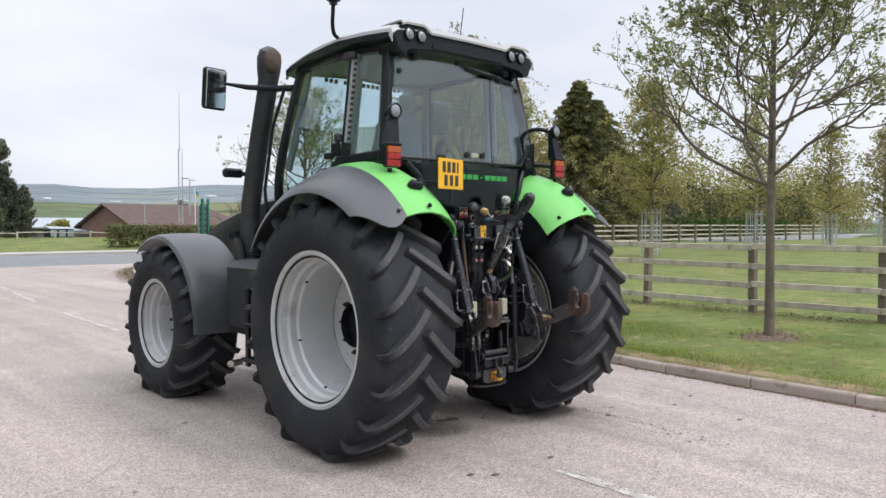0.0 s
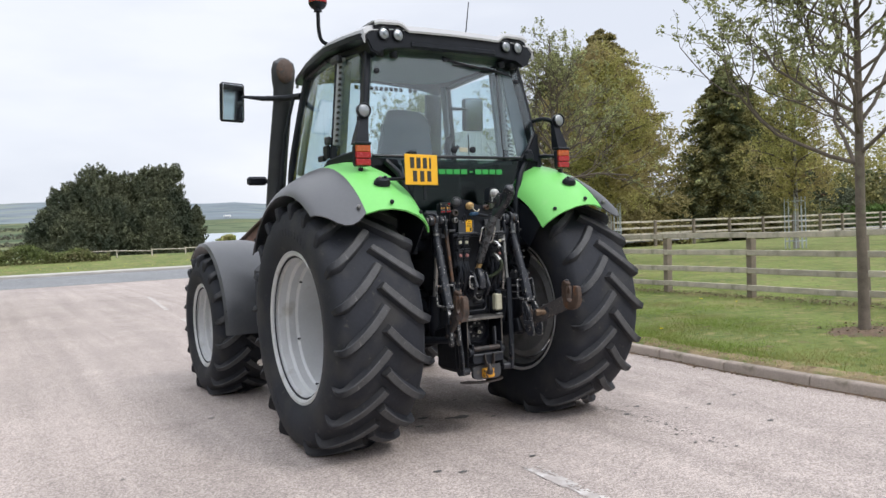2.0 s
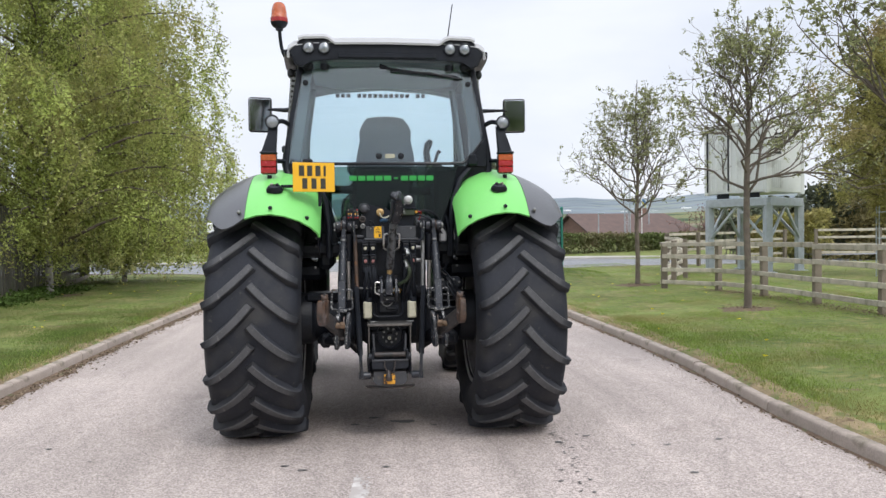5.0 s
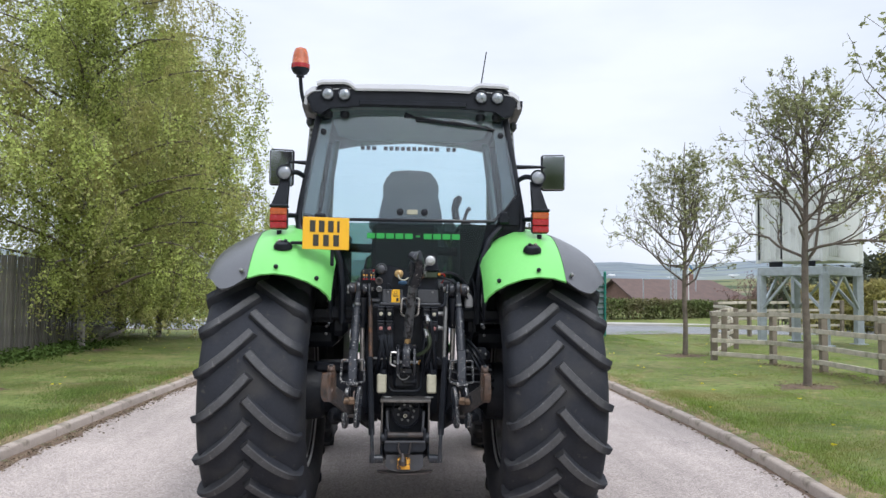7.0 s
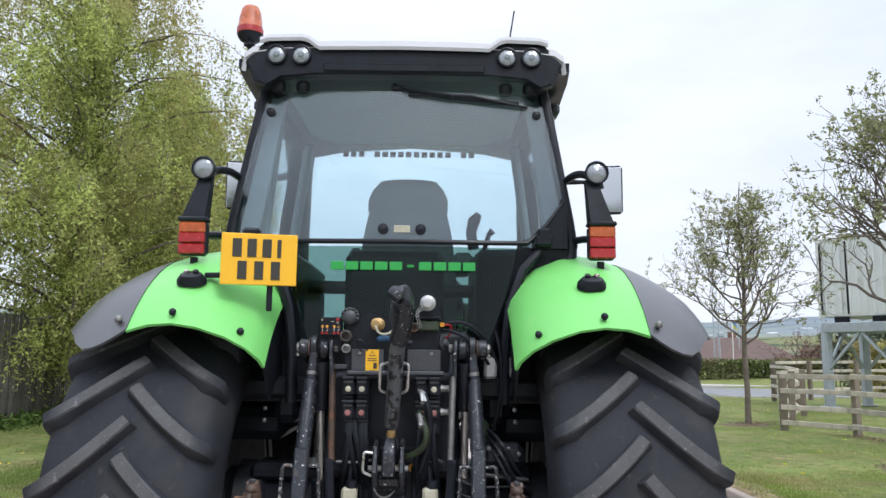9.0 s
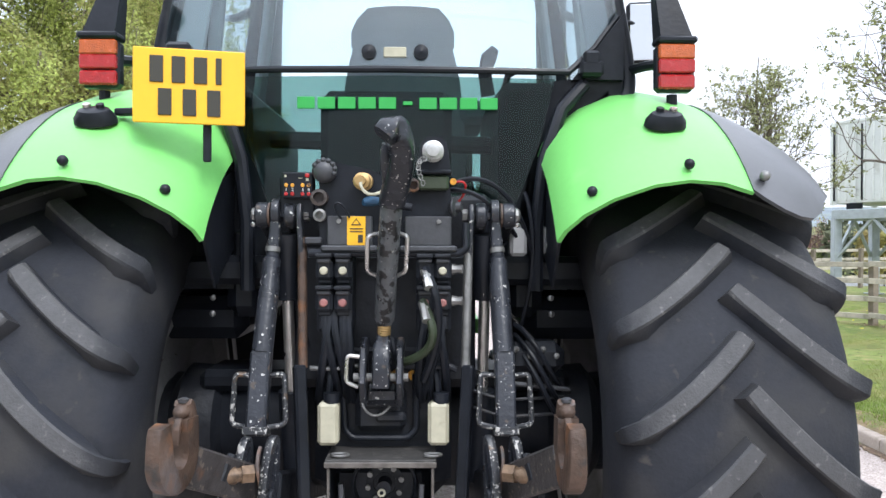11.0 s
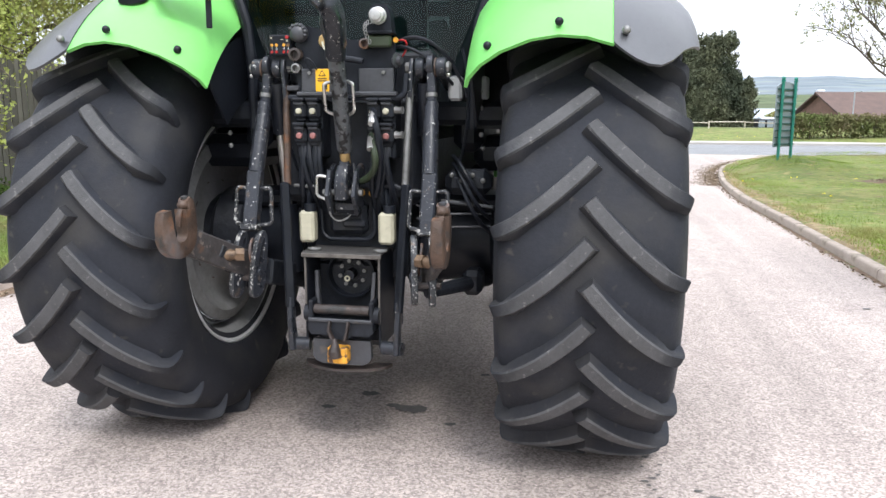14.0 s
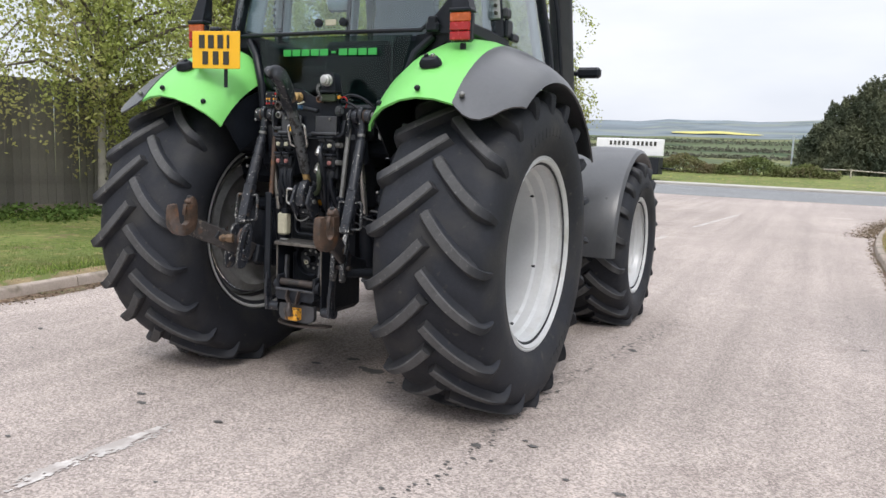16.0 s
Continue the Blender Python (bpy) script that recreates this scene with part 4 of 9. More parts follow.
# ---- rear mudguards ----
SECTION = ((0.47, 0.840), (0.485, 0.880), (0.53, 0.935), (0.60, 0.985), (0.70, 1.025), (0.79, 1.036), (0.88, 1.022), (0.965, 0.992))
OUTER = ((0.962, 0.998), (0.99, 0.994), (1.03, 0.986), (1.07, 0.975), (1.11, 0.962), (1.15, 0.947), (1.185, 0.930), (1.215, 0.912), (1.238, 0.890), (1.25, 0.868))


def start_angle(x):
    return 46.5 + 1.6 * min(1, max(0, (x - 0.47) / 0.45)) + (-4.2 * math.sin(math.pi * min(1, (x - 0.962) / 0.23)) + 9.0 * max(0, (x - 1.10) / 0.15) ** 2 if x > 0.962 else 0)


def stretch(a):
    """The guard sits further off the tyre over the top."""
    return 0.088 * math.sin(radians(max(0, min(180, (a - 46) * 1.6))))


before_guards = set(tractor.children)
for sd in (-1, 1):
    rows = []
    for i in range(19):
        row = []
        for x, r in SECTION:
            a0 = start_angle(x)
            a = a0 + (112 - a0) * i / 18
            rr = r + stretch(a)
            row.append((sd * x, -rr * math.cos(radians(a)), AXLE_Z + rr * math.sin(radians(a))))
        rows.append(row)
    fender = part("rear_mudguard", Geo().grid(rows, 0.012, normal_in=sd > 0), M_GREEN, tractor, "bright green steel rear mudguard")
    rows = []
    for i in range(23):
        row = []
        for x, r in OUTER:
            a0 = start_angle(x)
            a = a0 + (146 - a0) * i / 22
            rr = r + stretch(a) * (1 - 0.75 * max(0, (x - 0.965) / 0.3))
            row.append((sd * x, -rr * math.cos(radians(a)), AXLE_Z + rr * math.sin(radians(a))))
        rows.append(row)
    part("mudguard_extension", Geo().grid(rows, 0.010, normal_in=sd > 0), M_GUARD, tractor, "black rubber mudguard extension")
    # dark inner panel and the black lining under the guard
    rows = []
    for i in range(15):
        a = radians(50 + 100 * i / 14)
        rows.append([(sd * 0.485, -r * math.cos(a), AXLE_Z + r * math.sin(a)) for r in (0.62, 0.74, 0.86)])
    part("mudguard_inner_panel", Geo().grid(rows, 0.008, normal_in=sd > 0), M_BLACK, tractor)
    for x, a, r in ((0.555, 50.0, 0.962), (0.79, 49.8, 1.052), (1.00, 50.5, 1.008)):
        p = (sd * x, -r * math.cos(radians(a)), AXLE_Z + r * math.sin(radians(a)))
        part("mudguard_bolt", Geo().ball((p[0], p[1] - 0.006, p[2] + 0.006), 0.0145, 10, 6), M_BLACK if x < 0.95 else M_DULL, fender)
    # oval cable socket
    a, r = 60.5, 1.074
    g = Geo()
    rows = [[(0.058 * rr * math.cos(t), 0.042 * rr * math.sin(t), h) for t in (2 * math.pi * k / 20 for k in range(21))] for rr, h in ((1.0, -0.005), (0.97, 0.012), (0.72, 0.032), (0.4, 0.037), (0.01, 0.037))]
    s0 = Geo().grid(rows)
    g.add(s0.v, s0.f, pose(sd * 0.775, -r * math.cos(radians(a)), AXLE_Z + r * math.sin(radians(a)), 90 - a, 0, 0))
    sock = part("cable_socket", g, M_BLACK, fender, "black oval rubber socket")
    xfn = pose(sd * 0.775, -r * math.cos(radians(a)), AXLE_Z + r * math.sin(radians(a)), 90 - a, 0, 0)
    for dx in (-0.018, 0.018):
        p0, p1 = xfn @ Vector((dx, 0.006, 0.03)), xfn @ Vector((dx, 0.006, 0.046))
        part("socket_button", Geo().tube([p0, p1], 0.011, n=10), M_STEEL if (dx > 0) == (sd > 0) else M_DIRTY, fender)

for ob in set(tractor.children) - before_guards:
    ob.location.x += 0.011       # guards shifted sideways to fit the camera's view

# ---- cab ----
CAB_X = 0.028       # sideways shift that fits the cab to the camera's view
before_cab = set(tractor.children)
# corner posts as bent tubes of flattened section: rear, middle and front on both sides


for sd in (-1, 1):
    g = Geo()
    pts = [(sd * 0.63, -0.05, 2.76), (sd * 0.668, -0.09, 2.52), (sd * 0.708, -0.125, 2.26), (sd * 0.742, -0.155, 2.03), (sd * 0.735, -0.18, 1.9), (sd * 0.66, -0.22, 1.83)]
    g.sweep(bez2(pts), 0.044, 0.085)
    part("rear_post", g, M_BLACK, tractor, "black cab rear post")
    g = Geo()
    g.bar((sd * 0.70, 0.235, 2.75), (sd * 0.765, 0.27, 2.0), 0.045, 0.07, b=0.01)
    mid = part("middle_post", g, M_BLACK, tractor)
    gr = Geo().bar((sd * 0.702, 0.215, 2.735), (sd * 0.758, 0.242, 2.10), 0.034, 0.058, b=0.008)
    grille = part("post_grille", gr, M_GRILLE, tractor, "grey slotted air grille on the door post")
    for k in range(15):
        f = (k + 0.8) / 15.6
        c = [a + (b - a) * f for a, b in zip((sd * 0.714, 0.200, 2.735), (sd * 0.770, 0.226, 2.10))]
        part("grille_slot", Geo().box(c, (0.016, 0.032, 0.019), b=0.004), M_INK, grille)
    g = Geo()
    pts = [(sd * 0.66, 0.99, 2.74), (sd * 0.72, 1.05, 2.4), (sd * 0.785, 1.12, 1.95), (sd * 0.775, 1.13, 1.6), (sd * 0.70, 1.08, 1.2)]
    g.sweep(bez2(pts), 0.06, 0.06)
    part("front_post", g, M_BLACK, tractor)
    # side windows: quarter light and door
    part("quarter_window", Geo().grid([[(sd * 0.668, -0.03, 2.70), (sd * 0.705, 0.21, 2.70)], [(sd * 0.752, -0.11, 2.03), (sd * 0.768, 0.24, 2.03)]], 0.006), G_REAR, tractor, "tinted quarter window")
    door_rows = [[(sd * 0.715, 0.27, 2.71), (sd * 0.70, 0.62, 2.72), (sd * 0.675, 0.96, 2.70)], [(sd * 0.75, 0.30, 2.36), (sd * 0.755, 0.66, 2.36), (sd * 0.735, 1.02, 2.36)],
                 [(sd * 0.785, 0.31, 1.98), (sd * 0.80, 0.7, 1.95), (sd * 0.795, 1.08, 1.92)], [(sd * 0.785, 0.50, 1.62), (sd * 0.80, 0.8, 1.5), (sd * 0.79, 1.09, 1.5)], [(sd * 0.76, 0.86, 1.25), (sd * 0.76, 0.95, 1.2), (sd * 0.75, 1.04, 1.2)]]
    door = part("door", Geo().grid(door_rows, 0.006), G_REAR, tractor, "frameless tinted glass cab door")
    part("door_handle", Geo().box((sd * 0.81, 0.40, 2.02), (0.03, 0.11, 0.045), b=0.01).box((sd * 0.80, 0.33, 2.06), (0.03, 0.09, 0.10), b=0.012), M_BLACK, door)
    part("door_hinge", Geo().box((sd * 0.80, 0.30, 2.14), (0.04, 0.07, 0.06), b=0.012), M_PLASTIC, door)
    part("door_hinge", Geo().box((sd * 0.735, 0.24, 2.72), (0.05, 0.13, 0.06), b=0.015), M_PLASTIC, door)
    # roof rail and sill
    part("roof_rail", Geo().bar((sd * 0.63, -0.05, 2.755), (sd * 0.69, 0.45, 2.775), 0.07, 0.06, b=0.012).bar((sd * 0.69, 0.45, 2.775), (sd * 0.66, 1.0, 2.74), 0.07, 0.06, b=0.012), M_BLACK, tractor)
    g = Geo().bar((sd * 0.755, -0.14, 2.0), (sd * 0.785, 0.34, 1.97), 0.05, 0.07, b=0.012)
    g.bar((sd * 0.785, 0.34, 1.97), (sd * 0.785, 0.6, 1.68), 0.05, 0.05, b=0.012)
    part("cab_sill", g, M_BLACK, tractor)
    part("cab_side", Geo().box((sd * 0.72, 0.42, 1.52), (0.05, 0.9, 0.62), b=0.02).box((sd * 0.66, 0.15, 1.82), (0.12, 0.5, 0.30), b=0.02), M_BLACK, tractor)

g = Geo().box((0, 0.45, 1.36), (1.42, 1.4, 0.09), b=0.02)
part("cab_floor", g, M_BLACK, tractor)
part("cab_front_wall", Geo().box((0, 1.13, 1.40), (1.4, 0.05, 0.12), b=0.01).box((0, 1.13, 1.60), (0.56, 0.05, 0.34), b=0.01), M_BLACK, tractor)
part("dashboard", Geo().box((0.0, 1.0, 1.82), (0.62, 0.26, 0.22), rot=(-12, 0, 0), b=0.05).box((0, 0.92, 1.6), (0.24, 0.22, 0.5), b=0.04), M_PLASTIC, tractor)
part("windscreen", Geo().grid([[(x, 1.03 + 0.03 * (1 - (x / 0.64) ** 2), 2.80) for x in (-0.64, -0.3, 0, 0.3, 0.64)], [(x * 1.16, 1.15 + 0.05 * (1 - (x / 0.64) ** 2), 1.47) for x in (-0.64, -0.3, 0, 0.3, 0.64)]], 0.006), G_REAR, tractor, "tinted cab windscreen")
for k in range(17):
    if k not in (3, 14):
        part("windscreen_lettering", Geo().box((-0.40 + 0.0475 * k, 1.035, 2.70), (0.034, 0.003, 0.034), b=0.001), M_INK, tractor, "dark lettering shown as bars on the windscreen")

# roof: a shallow moulded cap with a dark underside and two lamp pods at the back
rows = []
YS = (-0.21, -0.19, -0.10, 0.1, 0.35, 0.65, 0.95, 1.12, 1.17)
for y in YS:
    t = (y + 0.21) / 1.38
    zc = 2.85 + 0.07 * math.sin(math.pi * min(1, 0.25 + 0.6 * t)) - 0.10 * max(0, t - 0.45) ** 1.3
    w = 0.70 + 0.07 * math.sin(math.pi * min(1, 0.12 + t * 0.9))
    edge = 0.035 if y in (-0.21, 1.17) else 0.0
    rows.append([(w * c, y, zc - d - edge) for c, d in ((-1, 0.115), (-0.985, 0.06), (-0.93, 0.03), (-0.75, 0.012), (-0.4, 0.0), (0, -0.004), (0.4, 0.0), (0.75, 0.012), (0.93, 0.03), (0.985, 0.06), (1, 0.115))])
part("roof", Geo().grid(rows, 0.02, normal_in=True), M_ROOF, tractor, "silver grey moulded cab roof")
rows2 = []
for y in (-0.185, 0.0, 0.35, 0.75, 1.05, 1.14):
    t = (y + 0.21) / 1.38
    zc = 2.85 + 0.07 * math.sin(math.pi * min(1, 0.25 + 0.6 * t)) - 0.10 * max(0, t - 0.45) ** 1.3 - 0.075
    w = 0.715 + 0.07 * math.sin(math.pi * min(1, 0.12 + t * 0.9))
    rows2.append([(w * c, y, zc - d) for c, d in ((-1, 0.015), (-1.0, 0.055), (-0.88, 0.07), (-0.6, 0.03), (0, 0.0), (0.6, 0.03), (0.88, 0.07), (1.0, 0.055), (1, 0.015))])
part("roof_lining", Geo().grid(rows2, 0.02), M_BLACK, tractor, "black underside of the cab roof")
rows3 = []
for y in (-0.04, 0.4, 0.8, 1.0):
    rows3.append([(x, y, 2.755) for x in (-0.58, -0.3, 0, 0.3, 0.58)])
part("headliner", Geo().grid(rows3, 0.012), M_LINER, tractor, "grey cab headliner")
for sd in (-1, 1):
    for a, b, w, d in (((0.60, 0.0, 2.74), (0.70, -0.06, 2.02), 0.03, 0.10), ((0.655, 0.25, 2.72), (0.725, 0.27, 2.02), 0.03, 0.09), ((0.61, 0.96, 2.74), (0.73, 1.08, 1.95), 0.05, 0.05)):
        part("post_trim", Geo().bar((sd * a[0], a[1], a[2]), (sd * b[0], b[1], b[2]), w, d, b=0.01), M_LINER, tractor)
HALF = ((0.0, 2.868), (0.30, 2.864), (0.375, 2.862), (0.425, 2.898), (0.455, 2.905), (0.60, 2.900), (0.635, 2.888), (0.715, 2.80))
TOPLINE = [(-x, z) for x, z in HALF[:0:-1]] + list(HALF)
UNDER = ((0.70, 2.775), (0.668, 2.70), (0.62, 2.682), (0.56, 2.722), (0.40, 2.738), (0.0, 2.742))
OUTLINE = [(x, z - 0.010) for x, z in TOPLINE] + list(UNDER) + [(-x, z) for x, z in UNDER[-2::-1]]
fascia = part("rear_fascia", Geo().prism(OUTLINE, -0.20, -0.16), M_BLACK, tractor, "glossy black moulded rear roof fascia")
part("fascia_panel", Geo().prism([(x * 0.985, 2.80 + (z - 2.80) * 0.93) for x, z in OUTLINE], -0.207, -0.19), M_BLACK, fascia)
part("fascia_back", Geo().prism([(x * 0.97, z) for x, z in OUTLINE], -0.165, 0.02), M_BLACK, fascia)
part("fascia_bar", Geo().box((0, -0.208, 2.768), (0.72, 0.016, 0.036), b=0.01), M_BLACK, fascia)
rows = []
for y, up in ((-0.214, -0.016), (-0.217, -0.006), (-0.212, 0.004), (-0.19, 0.007), (-0.08, 0.006), (0.08, -0.006), (0.22, -0.03)):
    rows.append([(x * 1.012, y, z + up) for x, z in TOPLINE[1:-1]])
part("roof_edge", Geo().grid(rows, 0.012), M_ROOF, tractor, "thin silver grey roof edge")
for sd in (-1, 1):
    for dx in (-0.055, 0.055):
        c = (sd * 0.515 + dx, -0.21, 2.822)
        face = pose(*c) @ pose(0, 0, 0, 0, 0, -90)
        lamp = part("roof_lamp", Geo().lathe([(0.0, 0.046), (0.013, 0.046), (0.015, 0.040), (0.004, 0.038)], face, n=24), M_BLACK, tractor, "round roof work lamp")
        part("lens", Geo().lathe([(0.005, 0.039), (0.011, 0.028), (0.014, 0.0)], face, n=24), M_LENS, lamp)
        part("bulb", Geo().lathe([(0.013, 0.014), (0.017, 0.010), (0.018, 0.0)], face, n=14), M_LINER, lamp)
        part("lamp_knob", Geo().tube([(c[0], -0.13, 2.715), (c[0], -0.135, 2.69), (c[0], -0.135, 2.675)], [0.032, 0.032, 0.024], n=12), M_BLACK, tractor)

# rear window, frame, lower window
rw = [[(-0.61, -0.105, 2.72), (-0.3, -0.125, 2.745), (0, -0.13, 2.75), (0.3, -0.125, 2.745), (0.61, -0.105, 2.72)],
      [(-0.672, -0.165, 2.40), (-0.33, -0.192, 2.40), (0, -0.20, 2.40), (0.33, -0.192, 2.40), (0.672, -0.165, 2.40)],
      [(-0.712, -0.195, 2.14), (-0.35, -0.24, 2.14), (0, -0.25, 2.14), (0.35, -0.24, 2.14), (0.712, -0.195, 2.14)],
      [(-0.725, -0.205, 1.985), (-0.36, -0.26, 1.98), (0, -0.275, 1.98), (0.36, -0.26, 1.98), (0.56, -0.225, 1.985)]]
part("rear_window", Geo().grid(rw, 0.006), G_REAR, tractor, "large tinted rear window")
g = Geo()
g.tube([(-0.695, -0.195, 1.985), (-0.36, -0.268, 1.975), (0, -0.283, 1.975), (0.36, -0.268, 1.975), (0.545, -0.235, 1.98), (0.63, -0.21, 2.06), (0.71, -0.18, 2.17)], 0.011, n=8)
part("window_seal", g, M_BLACK, tractor)
g = Geo().prism([(0.56, 1.96), (0.72, 1.96), (0.72, 2.17)], -0.225, -0.17)
g.box((0.615, -0.24, 1.99), (0.075, 0.04, 0.05), b=0.01).box((0.615, -0.245, 2.02), (0.055, 0.03, 0.05), b=0.01)
part("window_corner_panel", g, M_BLACK, tractor, "black corner panel with a latch")
for x in (-0.60, 0.60):
    part("window_hinge", Geo().lathe([(0, 0.021), (0.012, 0.02), (0.018, 0.0)], pose(x * 1.0, -0.132, 2.58) @ pose(0, 0, 0, 0, 0, -90), n=14), M_BLACK, tractor)
for x in (-0.075, 0.085):
    part("window_stud", Geo().lathe([(0, 0.024), (0.014, 0.023), (0.02, 0.0)], pose(x, -0.262, 2.03) @ pose(0, 0, 0, 0, 0, -90), n=14), M_BLACK, tractor)
part("window_catch", Geo().box((0.005, -0.268, 2.03), (0.07, 0.008, 0.032), b=0.004), M_CREAM, tractor, "pale label between the studs")
lw = [[(-0.50, -0.25, 1.955), (0, -0.285, 1.955), (0.50, -0.25, 1.955)], [(-0.45, -0.27, 1.75), (0, -0.295, 1.75), (0.45, -0.27, 1.75)], [(-0.36, -0.28, 1.52), (0, -0.30, 1.50), (0.36, -0.28, 1.52)]]
part("lower_rear_window", Geo().grid(lw, 0.006), G_DARK, tractor, "lower rear window, tint darkened for the dim cab")
for sd in (-1, 1):
    g = Geo().tube([(sd * 0.60, -0.21, 1.95), (sd * 0.52, -0.25, 1.86), (sd * 0.465, -0.27, 1.7), (sd * 0.44, -0.28, 1.5), (sd * 0.44, -0.28, 1.3)], 0.022, n=10)
    part("rear_wall_frame", g, M_BLACK, tractor)
    part("rear_wall", Geo().prism([(sd * 0.50, 1.96), (sd * 0.74, 1.98), (sd * 0.74, 1.30), (sd * 0.38, 1.30), (sd * 0.38, 1.5), (sd * 0.45, 1.75)], -0.20, -0.16), M_BLACK, tractor)
# the maker's lettering as plain green blocks
for k in range(10):
    w = 0.040 if k != 5 else 0.022
    part("lettering", Geo().box((-0.262 + 0.0615 * k, -0.297, 1.868), (w * 1.32, 0.006, 0.036 if k != 5 else 0.012), b=0.002), M_BRANDGREEN, tractor, "green lettering shown as plain blocks")
# wiper
g = Geo().tube([(-0.05, -0.115, 2.725), (0.0, -0.15, 2.69), (0.22, -0.175, 2.655)], 0.009, n=8)
g.tube([(0.02, -0.15, 2.665), (0.30, -0.175, 2.655), (0.56, -0.14, 2.615)], 0.007, n=8)
g.bar((0.02, -0.148, 2.678), (0.52, -0.15, 2.628), 0.006, 0.022, b=0.002)
g.box((-0.03, -0.13, 2.70), (0.06, 0.03, 0.03), b=0.008)
part("wiper", g, M_BLACK, tractor, "black rear window wiper")

# seat, steering wheel, levers
g = Geo()
rows = [[(x, y0 + 0.05 * (x / 0.3) ** 2, z) for x in (-w, -w * 0.93, -w * 0.7, -w * 0.3, 0, w * 0.3, w * 0.7, w * 0.93, w)] for z, w, y0 in ((1.68, 0.25, 0.55), (1.9, 0.262, 0.50), (2.08, 0.242, 0.46), (2.17, 0.232, 0.45), (2.25, 0.215, 0.44), (2.325, 0.198, 0.44), (2.335, 0.206, 0.43), (2.365, 0.205, 0.43), (2.385, 0.185, 0.435), (2.398, 0.15, 0.445), (2.403, 0.08, 0.46))]
g.grid(rows, 0.11)
g.box((-0.30, 0.55, 2.08), (0.085, 0.32, 0.085), b=0.025).box((0.32, 0.55, 2.05), (0.13, 0.4, 0.10), b=0.03)
g.v = [(x * 0.93, y + 0.2, z - 0.055) for x, y, z in g.v]
part("driver_seat", g, M_SEAT, tractor, "grey high-backed driver's seat")
# blocks and bar added, sized to the camera's view, to darken the lower window
for c, sz in (((-0.04, 0.10, 1.68), (0.46, 0.10, 0.60)), ((0.52, 0.25, 1.66), (0.38, 0.9, 0.60)), ((-0.58, 0.25, 1.64), (0.26, 0.9, 0.62))):
    part("side_console", Geo().box(c, sz, b=0.03), M_BLACK, tractor, "black console block added to darken the lower rear window")
part("console_bar", Geo().tube([(-0.5, 0.12, 1.815), (0.4, 0.12, 1.795)], 0.032, n=10), M_BLACK, tractor)
part("seat_base", Geo().box((0, 0.92, 1.62), (0.48, 0.45, 0.13), b=0.05).box((0, 0.82, 1.50), (0.36, 0.40, 0.24), b=0.03).box((0, 0.66, 1.74), (0.40, 0.12, 0.20), b=0.04), M_PLASTIC, tractor, "black seat suspension base")
g = Geo()
for k in range(3):
    g.tube([(0, 0.78, 2.0), (0.19 * math.cos(2.1 * k), 0.78 + 0.15 * math.sin(2.1 * k), 2.02 + 0.09 * math.sin(2.1 * k))], 0.012, n=8)
ring = [(0.2 * math.cos(2 * math.pi * k / 24), 0.78 + 0.165 * math.sin(2 * math.pi * k / 24), 2.02 + 0.10 * math.sin(2 * math.pi * k / 24)) for k in range(25)]
g.tube(ring, 0.014, n=8, cap=False).tube([(0, 0.78, 2.0), (0, 0.9, 1.7)], 0.035, n=10)
part("steering_wheel", g, M_BLACK, tractor)
part("lever_block", Geo().box((0.40, 0.42, 1.86), (0.14, 0.5, 0.3), b=0.04).tube([(0.35, 0.5, 2.05), (0.335, 0.49, 2.14), (0.35, 0.47, 2.20), (0.375, 0.46, 2.235)], [0.03, 0.028, 0.034, 0.018]).tube([(0.40, 0.52, 2.03), (0.43, 0.5, 2.13), (0.45, 0.49, 2.15)], [0.012, 0.014, 0.02]), M_PLASTIC, tractor)

# beacon, aerial
part("beacon_stem", Geo().tube(bez2([(-0.66, 0.36, 2.80), (-0.73, 0.37, 2.855), (-0.79, 0.36, 2.885), (-0.815, 0.345, 2.95), (-0.825, 0.325, 3.04), (-0.828, 0.315, 3.10)]), 0.014, n=10), M_BLACK, tractor)
bx = pose(-0.828, 0.315, 3.075) @ pose(0, 0, 0, 0, -90, 0)
part("beacon_base", Geo().lathe([(0, 0.018), (0.004, 0.03), (0.02, 0.028), (0.032, 0.05), (0.05, 0.062), (0.062, 0.066), (0.066, 0.06), (0.066, 0.0)], bx, n=24), M_BLACK, tractor)
dome = part("beacon_dome", Geo().lathe([(0.064, 0.066), (0.10, 0.066), (0.106, 0.062), (0.15, 0.058), (0.19, 0.05), (0.212, 0.040), (0.222, 0.022), (0.224, 0.0)], bx, n=24), M_AMBER, tractor, "orange flashing beacon dome")
part("dome_ring", Geo().lathe([(0.066, 0.0675), (0.096, 0.0675)], bx, n=24), M_RED, dome, "darker red lower band")
part("aerial", Geo().tube([(0.49, 0.42, 2.87), (0.515, 0.42, 3.06), (0.558, 0.42, 3.34)], [0.006, 0.005, 0.004], n=6), M_BLACK, tractor)

# exhaust stack
part("exhaust", Geo().tube([(-0.78, 1.58, 1.30), (-0.785, 1.60, 1.45), (-0.78, 1.60, 1.68), (-0.76, 1.49, 2.2), (-0.74, 1.40, 2.58), (-0.735, 1.38, 2.70), (-0.735, 1.37, 2.78), (-0.735, 1.36, 2.87), (-0.735, 1.345, 2.93), (-0.735, 1.33, 2.955)], [0.07, 0.078, 0.08, 0.08, 0.08, 0.083, 0.095, 0.10, 0.085, 0.04], n=18), M_PLASTIC, tractor, "thick black exhaust stack")
part("exhaust_outlet", Geo().ball((-0.745, 1.285, 2.845), 0.09, 16, 10, (0.85, 0.32, 1.15)), M_RUST, tractor, "brown heat-stained exhaust outlet")
